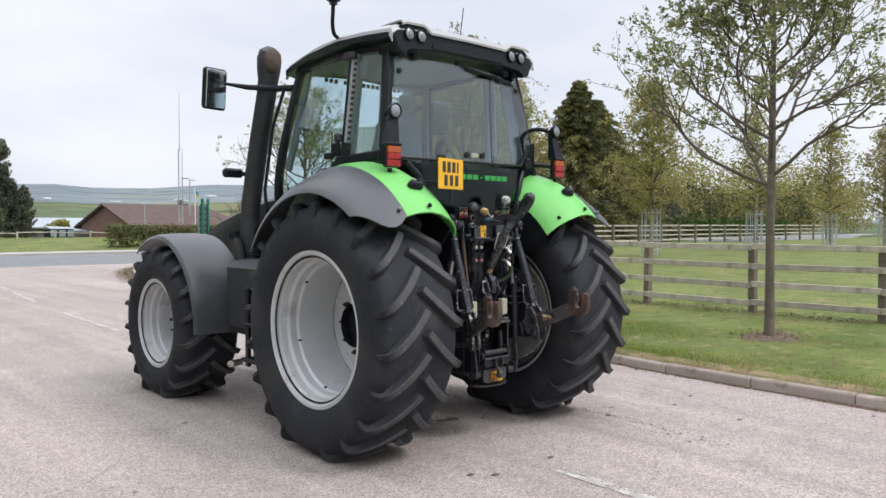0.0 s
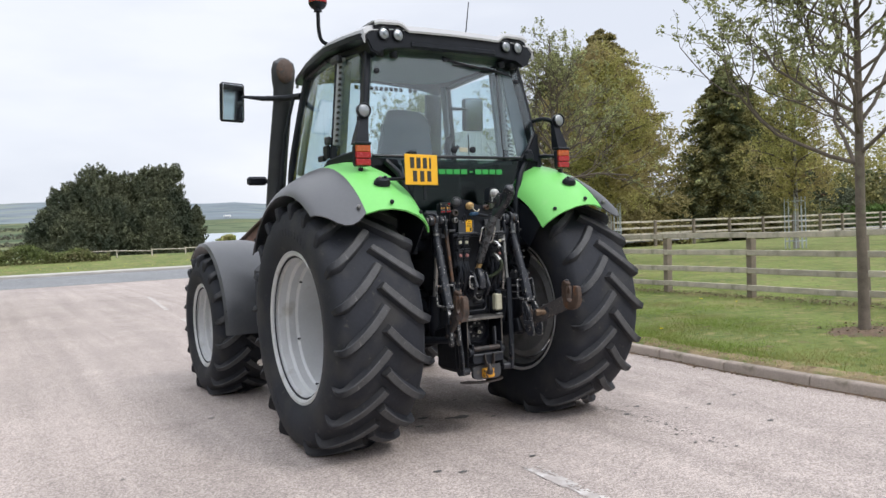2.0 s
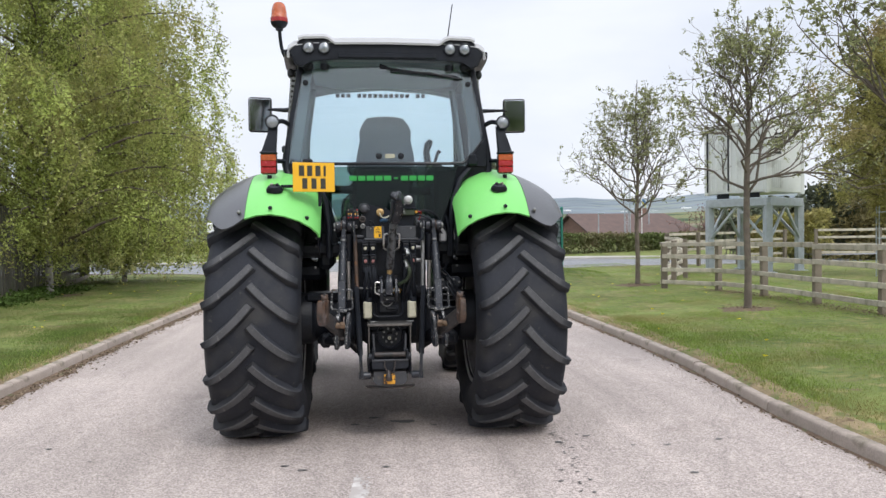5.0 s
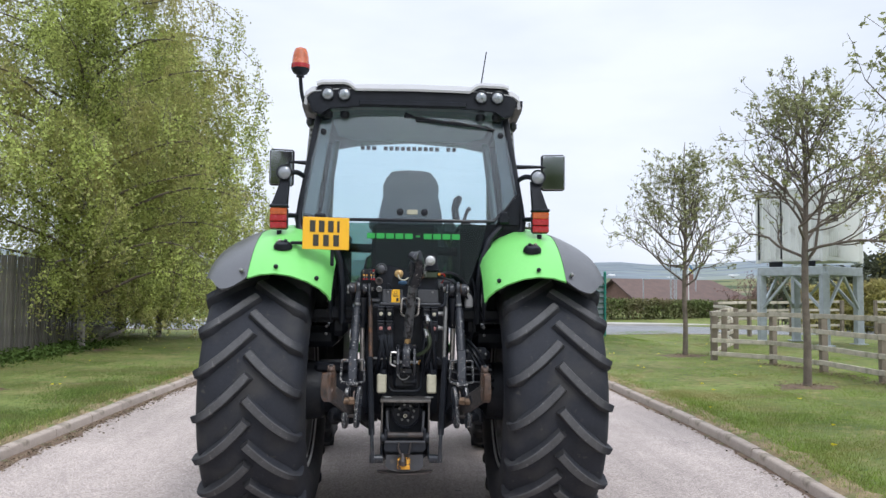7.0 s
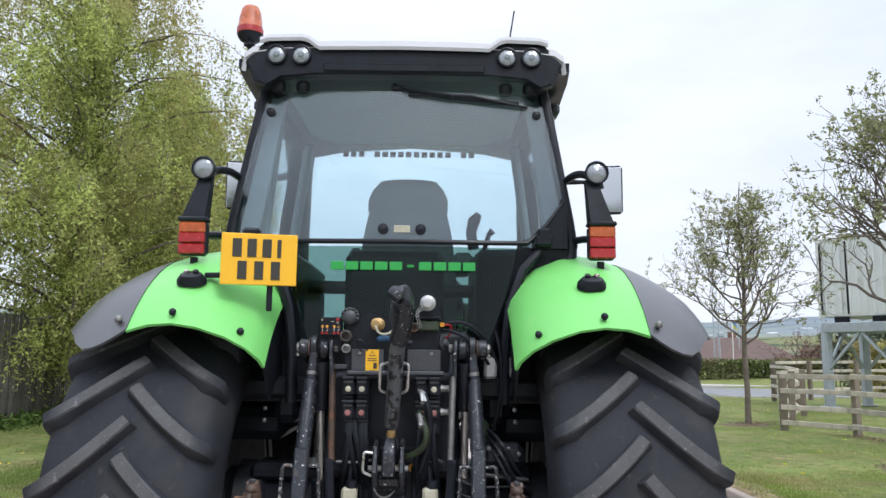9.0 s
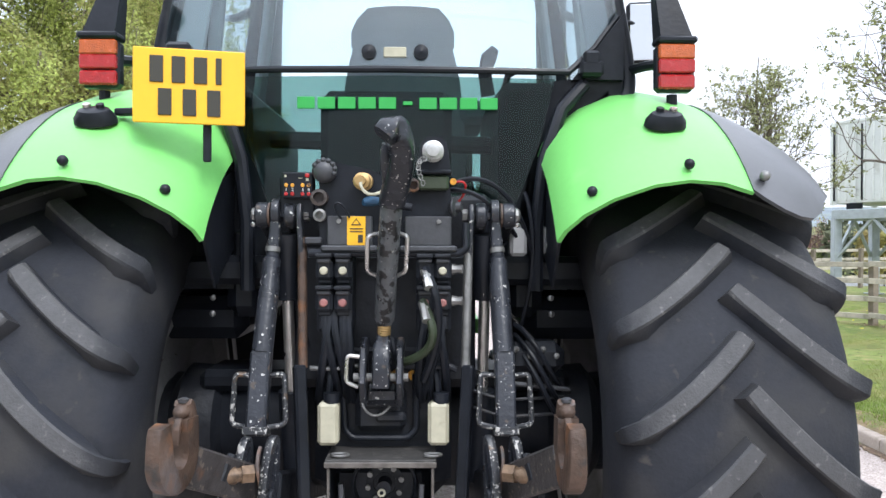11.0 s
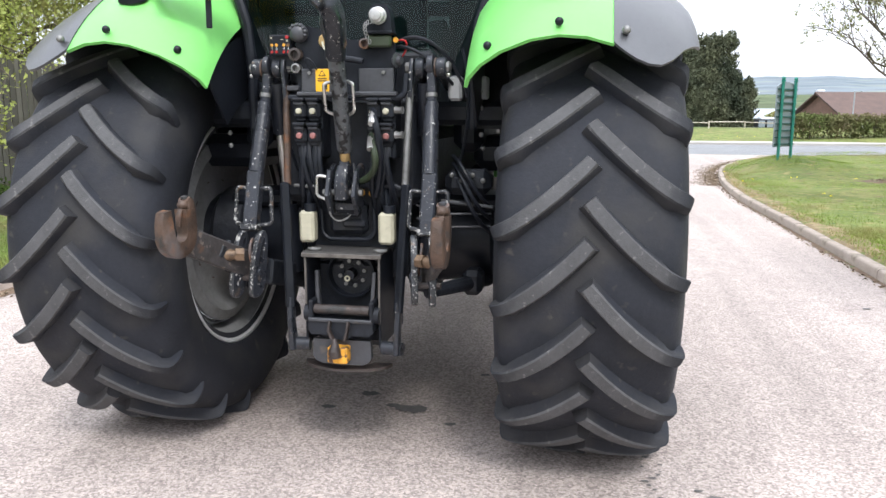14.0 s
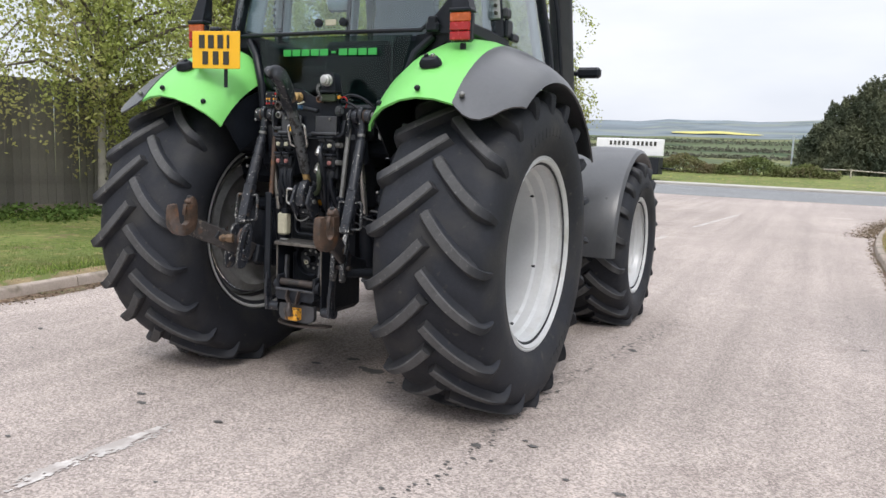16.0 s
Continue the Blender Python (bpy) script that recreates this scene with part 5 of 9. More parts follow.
part("exhaust_bellows", Geo().lathe([(0.012 * k, 0.066 + 0.008 * (k % 2)) for k in range(16)], pose(-0.78, 1.58, 1.16) @ pose(0, 0, 0, 0, -90, 0), n=18), M_BLACK, tractor)
part("air_intake_pipe", Geo().tube([(0.76, 1.50, 1.3), (0.77, 1.50, 1.8), (0.755, 1.42, 2.3), (0.74, 1.36, 2.74)], [0.08, 0.085, 0.08, 0.08], n=16), M_PLASTIC, tractor, "thick black intake stack")

# mirrors
for sd in (-1, 1):
    mx = -1.138 if sd < 0 else 1.285
    my = 1.50
    g = Geo().tube([(sd * 0.70, 1.05, 2.60), (sd * 0.76, 1.22, 2.61), (sd * 0.90, 1.42, 2.63), (mx - sd * 0.10, 1.50, 2.65), (mx, 1.52, 2.63)], [0.028, 0.026, 0.022, 0.012, 0.012], n=10)
    arm = part("mirror_arm", g, M_BLACK, tractor)
    yaw = -12 * sd
    part("mirror_housing", Geo().box((mx, my + 0.02, 2.60), (0.215, 0.06, 0.325), rot=(4.6, 0, yaw), b=0.028), M_BLACK, arm, "black mirror housing")
    part("mirror_glass", Geo().box((mx, my - 0.012, 2.596), (0.187, 0.008, 0.297), rot=(4.6, 0, yaw), b=0.004), M_MIRROR, arm, "mirror glass")
    part("grab_rail", Geo().tube([(sd * 0.83, 1.22, 1.45), (sd * 0.85, 1.24, 1.8), (sd * 0.80, 1.20, 2.3), (sd * 0.74, 1.12, 2.6)], 0.014, n=8), M_BLACK, tractor)
    part("marker_lamp", Geo().box((sd * 0.91, 1.66, 1.95), (0.17, 0.07, 0.075), b=0.018).tube([(sd * 0.83, 1.68, 1.95), (sd * 0.72, 1.55, 1.93)], 0.018), M_BLACK, tractor, "black marker lamp on a short arm")

# rear lights on their bent arms
for sd in (-1, 1):
    tx = sd * 0.848 - (0.012 if sd > 0 else 0)
    g = Geo().tube(bez2([(sd * 0.72, -0.14, 2.27), (sd * 0.755, -0.22, 2.285), (sd * 0.79, -0.29, 2.27), (sd * 0.815, -0.33, 2.23)]), 0.017, n=10)
    g.add([(tx - sd * 0.062, -0.32, 2.24), (tx - sd * 0.010, -0.32, 2.24), (tx + sd * 0.052, -0.31, 2.04), (tx - sd * 0.048, -0.31, 2.04), (tx - sd * 0.060, -0.352, 2.235), (tx - sd * 0.012, -0.352, 2.235), (tx + sd * 0.050, -0.385, 2.045), (tx - sd * 0.046, -0.385, 2.045)],
          [(0, 1, 2, 3), (4, 5, 6, 7), (0, 1, 5, 4), (1, 2, 6, 5), (2, 3, 7, 6), (3, 0, 4, 7)])
    part("light_arm", g, M_BLACK, tractor, "black angled light bracket")
    part("lower_arm", Geo().tube(bez2([(sd * 0.75, -0.18, 2.0), (sd * 0.79, -0.27, 1.995), (tx, -0.33, 1.985)]), 0.016, n=8), M_BLACK, tractor)
    g = Geo().box((tx, -0.355, 1.965), (0.114, 0.05, 0.142), b=0.012)
    cl = part("tail_light", g, M_BLACK, tractor, "rear light cluster with amber and red lenses")
    part("amber_lens", Geo().box((tx, -0.384, 2.009), (0.106, 0.02, 0.044), b=0.004), M_AMBER, cl)
    part("red_lens", Geo().box((tx, -0.384, 1.966), (0.106, 0.02, 0.041), b=0.004), M_RED, cl)
    part("reflector", Geo().box((tx, -0.383, 1.920), (0.106, 0.02, 0.042), b=0.005), M_RED, cl)
    part("light_hood", Geo().box((tx, -0.365, 2.043), (0.118, 0.07, 0.020), b=0.008), M_BLACK, cl)
    part("light_stud", Geo().tube([(tx, -0.34, 1.89), (tx, -0.34, 1.86)], 0.016, n=10), M_BLACK, cl)
    wl = part("work_lamp", Geo().lathe([(-0.05, 0.02), (-0.02, 0.045), (0.02, 0.05), (0.024, 0.045), (0.012, 0.042)], pose(sd * 0.820, -0.355, 2.262) @ pose(0, 0, 0, 0, 0, -90), n=22).tube([(sd * 0.823, -0.33, 2.26), (sd * 0.84, -0.33, 2.2)], 0.02), M_BLACK, tractor, "small round work lamp")
    part("lens", Geo().lathe([(0.013, 0.043), (0.02, 0.03), (0.023, 0.0)], pose(sd * 0.820, -0.355, 2.262) @ pose(0, 0, 0, 0, 0, -90), n=22), M_LENS, wl)

for ob in set(tractor.children) - before_cab:
    ob.location.x += CAB_X

# number plate with plain bars, on a bracket
pl = part("number_plate", Geo().box((-0.497, -0.575, 1.856), (0.284, 0.008, 0.198), rot=(0, 0, 12.5), b=0.003), M_YELLOW, tractor, "yellow two-line number plate with plain dark bars")
for row, xs in ((0, (-0.083, -0.028, 0.028, 0.074)), (1, (-0.062, 0.0, 0.062))):
    for x in xs:
        c = pose(-0.497, -0.575, 1.856, 0, 0, 12.5) @ Vector((x, -0.006, 0.043 - 0.086 * row))
        part("plate_bar", Geo().box(c, (0.034 if x < 0.07 or row else 0.015, 0.004, 0.070), rot=(0, 0, 12.5), b=0.001), M_INK, pl)
part("plate_bracket", Geo().box((-0.46, -0.54, 1.72), (0.022, 0.012, 0.12), b=0.004), M_BLACK, tractor)
part("plate_arm", Geo().bar((-0.72, -0.50, 1.80), (-0.52, -0.54, 1.80), 0.03, 0.02), M_BLACK, tractor)
part("plate_lamp", Geo().box((-0.54, -0.53, 1.965), (0.07, 0.04, 0.04), b=0.01), M_BLACK, tractor)

# ---- rear linkage, hitch, hydraulics ----
def loop(pts, r, n=8):
    return Geo().tube(list(pts) + [pts[0], pts[1]], r, n=n, cap=False)


def rounded(pts, k=5):
    """Rounds the corners of a line of points."""
    p = [Vector(q) for q in pts]
    out = [p[0]]
    for a, b, c in zip(p[:-2], p[1:-1], p[2:]):
        s = min((b - a).length, (c - b).length) * 0.35
        q0, q1 = b + (a - b).normalized() * s, b + (c - b).normalized() * s
        for i in range(k + 1):
            t = i / k
            out.append(q0 * (1 - t) ** 2 + b * 2 * t * (1 - t) + q1 * t * t)
    out.append(p[-1])
    return [tuple(q) for q in out]


# backing: rear casing with covers, pipes and shelves, all oily black
g = Geo().box((0, -0.24, 1.22), (0.56, 0.20, 0.42), b=0.03)
part("rear_casing", g, M_DIRTY, tractor, "oily black rear gearbox casing")
for ctr, size in (((0, -0.29, 0.98), (0.34, 0.12, 0.34)), ((0, -0.28, 0.80), (0.30, 0.16, 0.08)), ((0, -0.25, 1.50), (0.66, 0.10, 0.20))):
    part("casing_cover", Geo().box(ctr, size, b=0.025), M_DIRTY, tractor)
for sd in (-1, 1):
    part("axle_bracket", Geo().box((sd * 0.44, 0.04, 1.36), (0.12, 0.50, 0.30), b=0.05), M_BLACK, tractor)
    part("axle_bracket", Geo().tube([(sd * 0.24, 0.02, 0.84), (sd * 0.40, 0.02, 0.84), (sd * 0.60, 0.02, 0.84)], [0.20, 0.185, 0.17], n=24).bar((sd * 0.22, -0.02, 1.00), (sd * 0.60, -0.02, 1.00), 0.26, 0.07, b=0.03), M_BLACK, tractor)
    part("axle_bracket", Geo().box((sd * 0.60, 0.12, 1.20), (0.30, 0.5, 0.14), b=0.05), M_BLACK, tractor)
    part("mudguard_lining", Geo().box((sd * 0.56, 0.12, 1.52), (0.12, 0.62, 0.36), b=0.05), M_BLACK, tractor)
    for k, (y, z) in enumerate(((-0.30, 1.44), (-0.30, 1.38), (-0.31, 1.28), (-0.30, 1.23))):
        part("casing_bolt", Geo().ball((sd * (0.50 + 0.004 * k), y, z), 0.010, 8, 5), M_DULL, tractor)

# mounting plate with sockets
pl = part("socket_plate", Geo().prism([(-0.175, 1.49), (-0.175, 1.665), (-0.15, 1.678), (-0.03, 1.655), (0.03, 1.625), (0.20, 1.615), (0.205, 1.49), (0.19, 1.43), (-0.17, 1.43)], -0.425, -0.405), M_BLACK, tractor, "black steel socket plate")
cap = part("round_cap", Geo().ball((-0.158, -0.440, 1.648), 0.036, 20, 12, (1, 0.8, 0.95)), M_BRACKET, pl, "dark round rubber cap")
for k in range(7):
    a = radians(150 - 28 * k)
    part("cap_rib", Geo().ball((-0.158 + 0.030 * math.cos(a), -0.452, 1.648 + 0.029 * math.sin(a)), 0.0085, 8, 6, (1, 1.5, 1)), M_BRACKET, cap)
for x, z, r, m in ((-0.172, 1.572, 0.024, M_DARKRUST), (-0.170, 1.522, 0.018, M_DULL), (0.095, 1.608, 0.019, M_RUST)):
    part("socket_ring", Geo().lathe([(0.0, r * 0.6), (0.0, r), (0.03, r), (0.032, r * 0.65), (0.012, r * 0.6), (0.012, 0)], pose(x, -0.425, z, 0, 0, -90), n=18), m, pl)
rp0 = pose(-0.045, -0.43, 1.618) @ pose(0, 0, 0, 0, 0, -100)
part("brass_coupler", Geo().lathe([(0, 0.026), (0.012, 0.026), (0.014, 0.022), (0.02, 0.024), (0.036, 0.024), (0.04, 0.016), (0.05, 0.015), (0.05, 0)], rp0, n=18), M_BRASS, pl, "brass coupling")
part("cap_cord", Geo().tube(bez((-0.052, -0.485, 1.612), (-0.045, -0.50, 1.57), (-0.01, -0.50, 1.572), (0.012, -0.47, 1.592), 14), 0.0045, n=6), M_CREAM, pl)
part("blue_coupler", Geo().tube([(-0.045, -0.44, 1.558), (-0.035, -0.455, 1.561), (-0.012, -0.465, 1.562), (0.002, -0.47, 1.562)], [0.009, 0.014, 0.0135, 0.010], n=12), M_BLUE, pl, "blue coupling cap")
part("coupler_pin", Geo().tube([(0.0, -0.46, 1.56), (0.09, -0.455, 1.545)], 0.011, n=10), M_DIRTY, pl)
tower = part("trailer_socket", Geo().prism([(0.108, 1.65), (0.115, 1.725), (0.13, 1.745), (0.175, 1.745), (0.188, 1.73), (0.20, 1.65)], -0.455, -0.40).box((0.154, -0.435, 1.645), (0.10, 0.07, 0.012), b=0.004), M_BLACK, tractor, "black trailer socket bracket with a silver cap")
part("socket_base", Geo().box((0.152, -0.445, 1.615), (0.085, 0.03, 0.042), b=0.006), M_OLIVE, tower, "olive green socket base")
part("socket_cap", Geo().lathe([(0, 0.031), (0.010, 0.031), (0.013, 0.026), (0.018, 0.028), (0.032, 0.027), (0.036, 0.020), (0.044, 0.019), (0.046, 0.012), (0.046, 0)], pose(0.150, -0.455, 1.703) @ pose(0, 0, 0, 0, 0, -90), n=22), M_ZINC, tower, "silver socket cap")
for k in range(9):
    f = k / 8
    c = Vector((0.138, -0.485, 1.68)) * (1 - f) ** 2 + Vector((0.09, -0.505, 1.68)) * 2 * f * (1 - f) + Vector((0.122, -0.475, 1.612)) * f * f
    part("chain_link", loop([tuple(c + Vector((0.0055 * math.cos(a), 0.002 * math.sin(a) * (k % 2), 0.008 * math.sin(a)))) for a in (2 * math.pi * q / 8 for q in range(8))], 0.0017, 5), M_DULL, tower)
part("yellow_button", Geo().lathe([(0, 0.0095), (0.008, 0.0095), (0.009, 0.005), (0.005, 0.004), (0.005, 0)], pose(0.208, -0.43, 1.62) @ pose(0, 0, 0, 0, 0, -90), n=14), M_YPAINT, tractor)
part("red_lead", Geo().tube(bez((0.212, -0.42, 1.618), (0.25, -0.43, 1.632), (0.255, -0.41, 1.60), (0.225, -0.40, 1.565), 8), 0.0035, n=6), M_RED, tractor)
part("terminal_knob", Geo().lathe([(0, 0.012), (0.012, 0.028), (0.017, 0.028), (0.022, 0.015), (0.036, 0.013), (0.036, 0)], pose(0.198, -0.43, 1.548) @ pose(0, 0, 0, 0, 0, -20), n=18), M_BRACKET, tractor, "dark metal terminal knob")
part("panel_board", Geo().box((-0.240, -0.40, 1.575), (0.10, 0.012, 0.12), b=0.004), M_BLACK, tractor)
panel = part("control_panel", Geo().box((-0.236, -0.42, 1.608), (0.088, 0.02, 0.076), b=0.004), M_BLACK, tractor, "small black button panel")
for k, x in enumerate((-0.268, -0.250, -0.221, -0.204)):
    for z, mt in ((1.608, M_YPAINT), (1.583, M_RED)):
        part("button", Geo().lathe([(0, 0.0056), (0.0025, 0.0056), (0.0035, 0.0042), (0.0035, 0)], pose(x, -0.4305, z, 0, 0, -90), n=12), mt, panel)
    curve = bpy.data.curves.new("digit", "FONT")
    curve.body, curve.size, curve.align_x, curve.align_y = str(k + 1), 0.0125, "CENTER", "CENTER"
    made = new("digit_outline", curve)
    digit = new("digit", bpy.data.meshes.new_from_object(made.evaluated_get(bpy.context.evaluated_depsgraph_get())))
    bpy.data.objects.remove(made)
    digit.data.materials.clear()
    digit.data.materials.append(M_WHITE)
    digit.parent = panel
    digit.matrix_world = pose(x, -0.4308, 1.5955, 90)
part("button", Geo().lathe([(0, 0.0065), (0.0025, 0.0065), (0.0035, 0.005), (0.0035, 0)], pose(-0.208, -0.4305, 1.636, 0, 0, -90), n=12), M_RED, panel)
for x, z, w, h in ((-0.270, 1.634, 0.006, 0.006), (-0.228, 1.628, 0.012, 0.002), (-0.208, 1.624, 0.007, 0.007)):
    part("panel_mark", Geo().box((x, -0.4308, z), (w, 0.0016, h), b=0.0004), M_CREAM, panel)
for sd, x, w in ((-1, -0.085, 0.128), (1, 0.137, 0.132)):
    bk = part("hitch_bracket", Geo().box((x, -0.445, 1.478), (w, 0.012, 0.085), b=0.004), M_BRACKET, tractor, "dark grey steel bracket")
    part("bracket_lip", Geo().box((x, -0.452, 1.428), (w + 0.03, 0.04, 0.018), b=0.005), M_BRACKET, bk)
    part("bracket_bolt", Geo().tube([(x + sd * 0.03, -0.45, 1.505), (x + sd * 0.03, -0.460, 1.505)], 0.007, n=6), M_DULL, bk)
st = part("warning_sticker", Geo().box((-0.066, -0.4535, 1.478), (0.052, 0.003, 0.082), b=0.001), M_YELLOW, tractor, "yellow warning sticker")
part("sticker_symbol", Geo().prism([(-0.080, 1.494), (-0.052, 1.494), (-0.066, 1.514)], -0.457, -0.4555), M_INK, st)
part("sticker_symbol", Geo().prism([(-0.0752, 1.4968), (-0.0568, 1.4968), (-0.066, 1.5095)], -0.4582, -0.457), M_YELLOW, st)
for k in range(2):
    part("sticker_line", Geo().box((-0.066, -0.456, 1.484 - 0.008 * k), (0.036, 0.002, 0.003), b=0.0005), M_INK, st)
part("sticker_symbol", Geo().box((-0.054, -0.456, 1.456), (0.014, 0.002, 0.022), b=0.001), M_INK, st)
part("cross_tube", Geo().tube(rounded([(-0.20, -0.45, 1.415), (0.225, -0.45, 1.415), (0.245, -0.45, 1.43), (0.245, -0.43, 1.50)]), 0.011, n=10), M_BLACK, tractor)
part("side_lip", Geo().box((-0.19, -0.42, 1.45), (0.05, 0.03, 0.02), b=0.004), M_BRACKET, tractor)
part("lock_ring", Geo().tube(bez((-0.108, -0.455, 1.512), (-0.150, -0.48, 1.565), (-0.10, -0.48, 1.575), (-0.085, -0.46, 1.515), 12), 0.0035, n=6), M_BLACK, tractor)

# hydraulic spool couplers, two by two on each side
for x, hosed in ((-0.155, 0), (-0.102, 0), (0.128, 1), (0.178, 0)):
    part("valve_block", Geo().box((x, -0.37, 1.31), (0.05, 0.13, 0.24), b=0.008), M_DIRTY, tractor)
    for z, mt in ((1.372, M_CREAM), (1.282, M_PINK)):
        cp = part("coupler", Geo().box((x, -0.445, z - 0.004), (0.050, 0.045, 0.060), b=0.010).box((x, -0.455, z + 0.036), (0.048, 0.055, 0.012), b=0.004).box((x, -0.435, z - 0.036), (0.038, 0.04, 0.016), b=0.004), M_DIRTY, tractor, "black hydraulic coupler")
        part("dust_flap", Geo().box((x, -0.468, z + 0.022), (0.040, 0.018, 0.014), b=0.004), M_PLASTIC, cp)
        part("coupler_cap", Geo().lathe([(0, 0.0115), (0.008, 0.0115), (0.011, 0.008), (0.011, 0)], pose(x, -0.468, z - 0.006) @ pose(0, 0, 0, 0, 0, -90), n=16), mt, cp, "round coloured coupler cap")
for x, x2 in ((-0.155, -0.125), (-0.102, -0.105), (0.128, 0.10), (0.178, 0.15), (-0.13, -0.09), (0.155, 0.13), (-0.145, -0.16), (-0.09, -0.07), (0.17, 0.19)):
    part("hose", Geo().tube(bez((x, -0.43, 1.25), (x, -0.47, 1.16), (x2, -0.46, 1.12), (x2 + random.uniform(-0.03, 0.03), -0.36, 0.98)), 0.0125, n=8), M_BLACK, tractor)
    part("hose_ferrule", Geo().tube([(x, -0.432, 1.255), (x, -0.44, 1.20)], 0.016, n=8), M_DIRTY, tractor)
for x0, z0, x1, z1, m in ((0.128, 1.37, 0.125, 1.05, M_BLACK), (0.122, 1.28, 0.05, 1.10, M_OLIVE)):
    part("hose", Geo().tube(bez((x0, -0.47, z0), (x0 + 0.03, -0.56, z0 - 0.05), (x0 + 0.07, -0.53, z0 - 0.14), (x1, -0.42, z1)), 0.0125, n=8), m, tractor)
    part("hose_fitting", Geo().tube([(x0, -0.468, z0 - 0.005), (x0 + 0.006, -0.50, z0 - 0.02), (x0 + 0.012, -0.525, z0 - 0.05)], 0.014, n=8), M_STEEL, tractor, "steel hose fitting")
for z in (1.37, 1.28):
    part("knob", Geo().tube([(0.206, -0.44, z), (0.222, -0.442, z), (0.236, -0.445, z)], [0.016, 0.012, 0.014], n=8), M_DULL, tractor)
part("pipe", Geo().tube(rounded([(0.03, -0.40, 1.17), (0.05, -0.42, 1.09), (0.20, -0.42, 1.09), (0.22, -0.42, 1.08)]), 0.010, n=8), M_BLACK, tractor)
part("pipe", Geo().tube(rounded([(-0.20, -0.42, 1.085), (-0.12, -0.43, 1.085), (-0.06, -0.41, 1.09)]), 0.007, n=8), M_DULL, tractor)
for k, (a, b, c, d) in enumerate((((0.215, -0.40, 1.62), (0.30, -0.42, 1.66), (0.40, -0.36, 1.60), (0.45, -0.30, 1.42)), ((0.20, -0.40, 1.60), (0.30, -0.45, 1.60), (0.36, -0.38, 1.52), (0.42, -0.30, 1.44)), ((0.43, -0.29, 1.60), (0.47, -0.31, 1.50), (0.46, -0.30, 1.30), (0.42, -0.25, 1.18)), ((-0.24, -0.33, 1.55), (-0.30, -0.36, 1.45), (-0.26, -0.35, 1.25), (-0.20, -0.33, 1.1)))):
    part("cable", Geo().tube(bez(a, b, c, d), 0.007, n=6), M_BLACK, tractor)
part("reservoir", Geo().box((0.408, -0.30, 1.452), (0.052, 0.06, 0.092), b=0.010), M_GRILLE, tractor, "small pale plastic reservoir")
part("pale_cover", Geo().box((0.508, -0.26, 1.455), (0.04, 0.05, 0.085), b=0.008), M_GRILLE, tractor)
part("actuator", Geo().box((0.46, -0.28, 1.10), (0.18, 0.12, 0.10), b=0.03), M_DIRTY, tractor)
part("actuator_rod", Geo().tube([(0.36, -0.34, 1.03), (0.56, -0.34, 1.01)], 0.007), M_BRACKET, tractor)
for k in range(4):
    part("junction_bolt", Geo().ball((0.40 + 0.04 * k, -0.345, 1.13 - 0.02 * (k % 2)), 0.010, 8, 5), M_DULL, tractor)
for k in range(3):
    part("side_hose", Geo().tube(bez((0.40, -0.30, 1.20 - 0.03 * k), (0.47, -0.42, 1.16 - 0.05 * k), (0.50, -0.38, 1.02 - 0.05 * k), (0.58, -0.22, 0.98 - 0.05 * k)), 0.008, n=8), M_BLACK, tractor)
for z in (0.98, 0.93):
    part("side_pipe", Geo().tube(rounded([(0.26, -0.33, z + 0.03), (0.36, -0.35, z), (0.55, -0.30, z)]), 0.0045, n=8), M_BRACKET, tractor)

# drain bottles
for x in (-0.145, 0.168):
    bt = part("drain_bottle", Geo().box((x, -0.425, 0.930), (0.060, 0.055, 0.122), b=0.010), M_CREAM, tractor, "cream plastic drain bottle")
    part("bottle_cap", Geo().tube([(x + 0.008, -0.425, 0.988), (x + 0.008, -0.425, 1.016)], 0.024, n=12), M_BLACK, bt)
    part("bottle_hose", Geo().tube(bez((x, -0.415, 1.0), (x, -0.42, 1.08), (x * 0.9, -0.40, 1.1), (x * 0.85, -0.36, 1.18)), 0.009, n=6), M_BLACK, bt)
part("cover_frame", Geo().tube(rounded([(-0.115, -0.37, 1.06), (-0.105, -0.375, 0.90), (-0.08, -0.38, 0.875), (0.08, -0.38, 0.875), (0.105, -0.375, 0.90), (0.10, -0.37, 1.06)]), 0.0095, n=8), M_BLACK, tractor)
part("cover_casting", Geo().box((0, -0.36, 0.96), (0.15, 0.06, 0.13), b=0.02).box((0, -0.40, 0.99), (0.11, 0.03, 0.05), b=0.012).box((0.03, -0.395, 0.94), (0.09, 0.03, 0.03), b=0.01), M_DIRTY, tractor)
part("retaining_chain", Geo().tube(bez((-0.05, -0.45, 1.05), (-0.06, -0.47, 0.95), (0.0, -0.47, 0.94), (0.03, -0.44, 0.98), 16), 0.0035, n=5), M_DULL, tractor)
for x in (0.045, 0.095):
    part("level_plug", Geo().lathe([(0, 0.017), (0.012, 0.015), (0.012, 0)], pose(x, -0.355, 1.055) @ pose(0, 0, 0, 0, 0, -90), n=12), M_YPAINT, tractor)

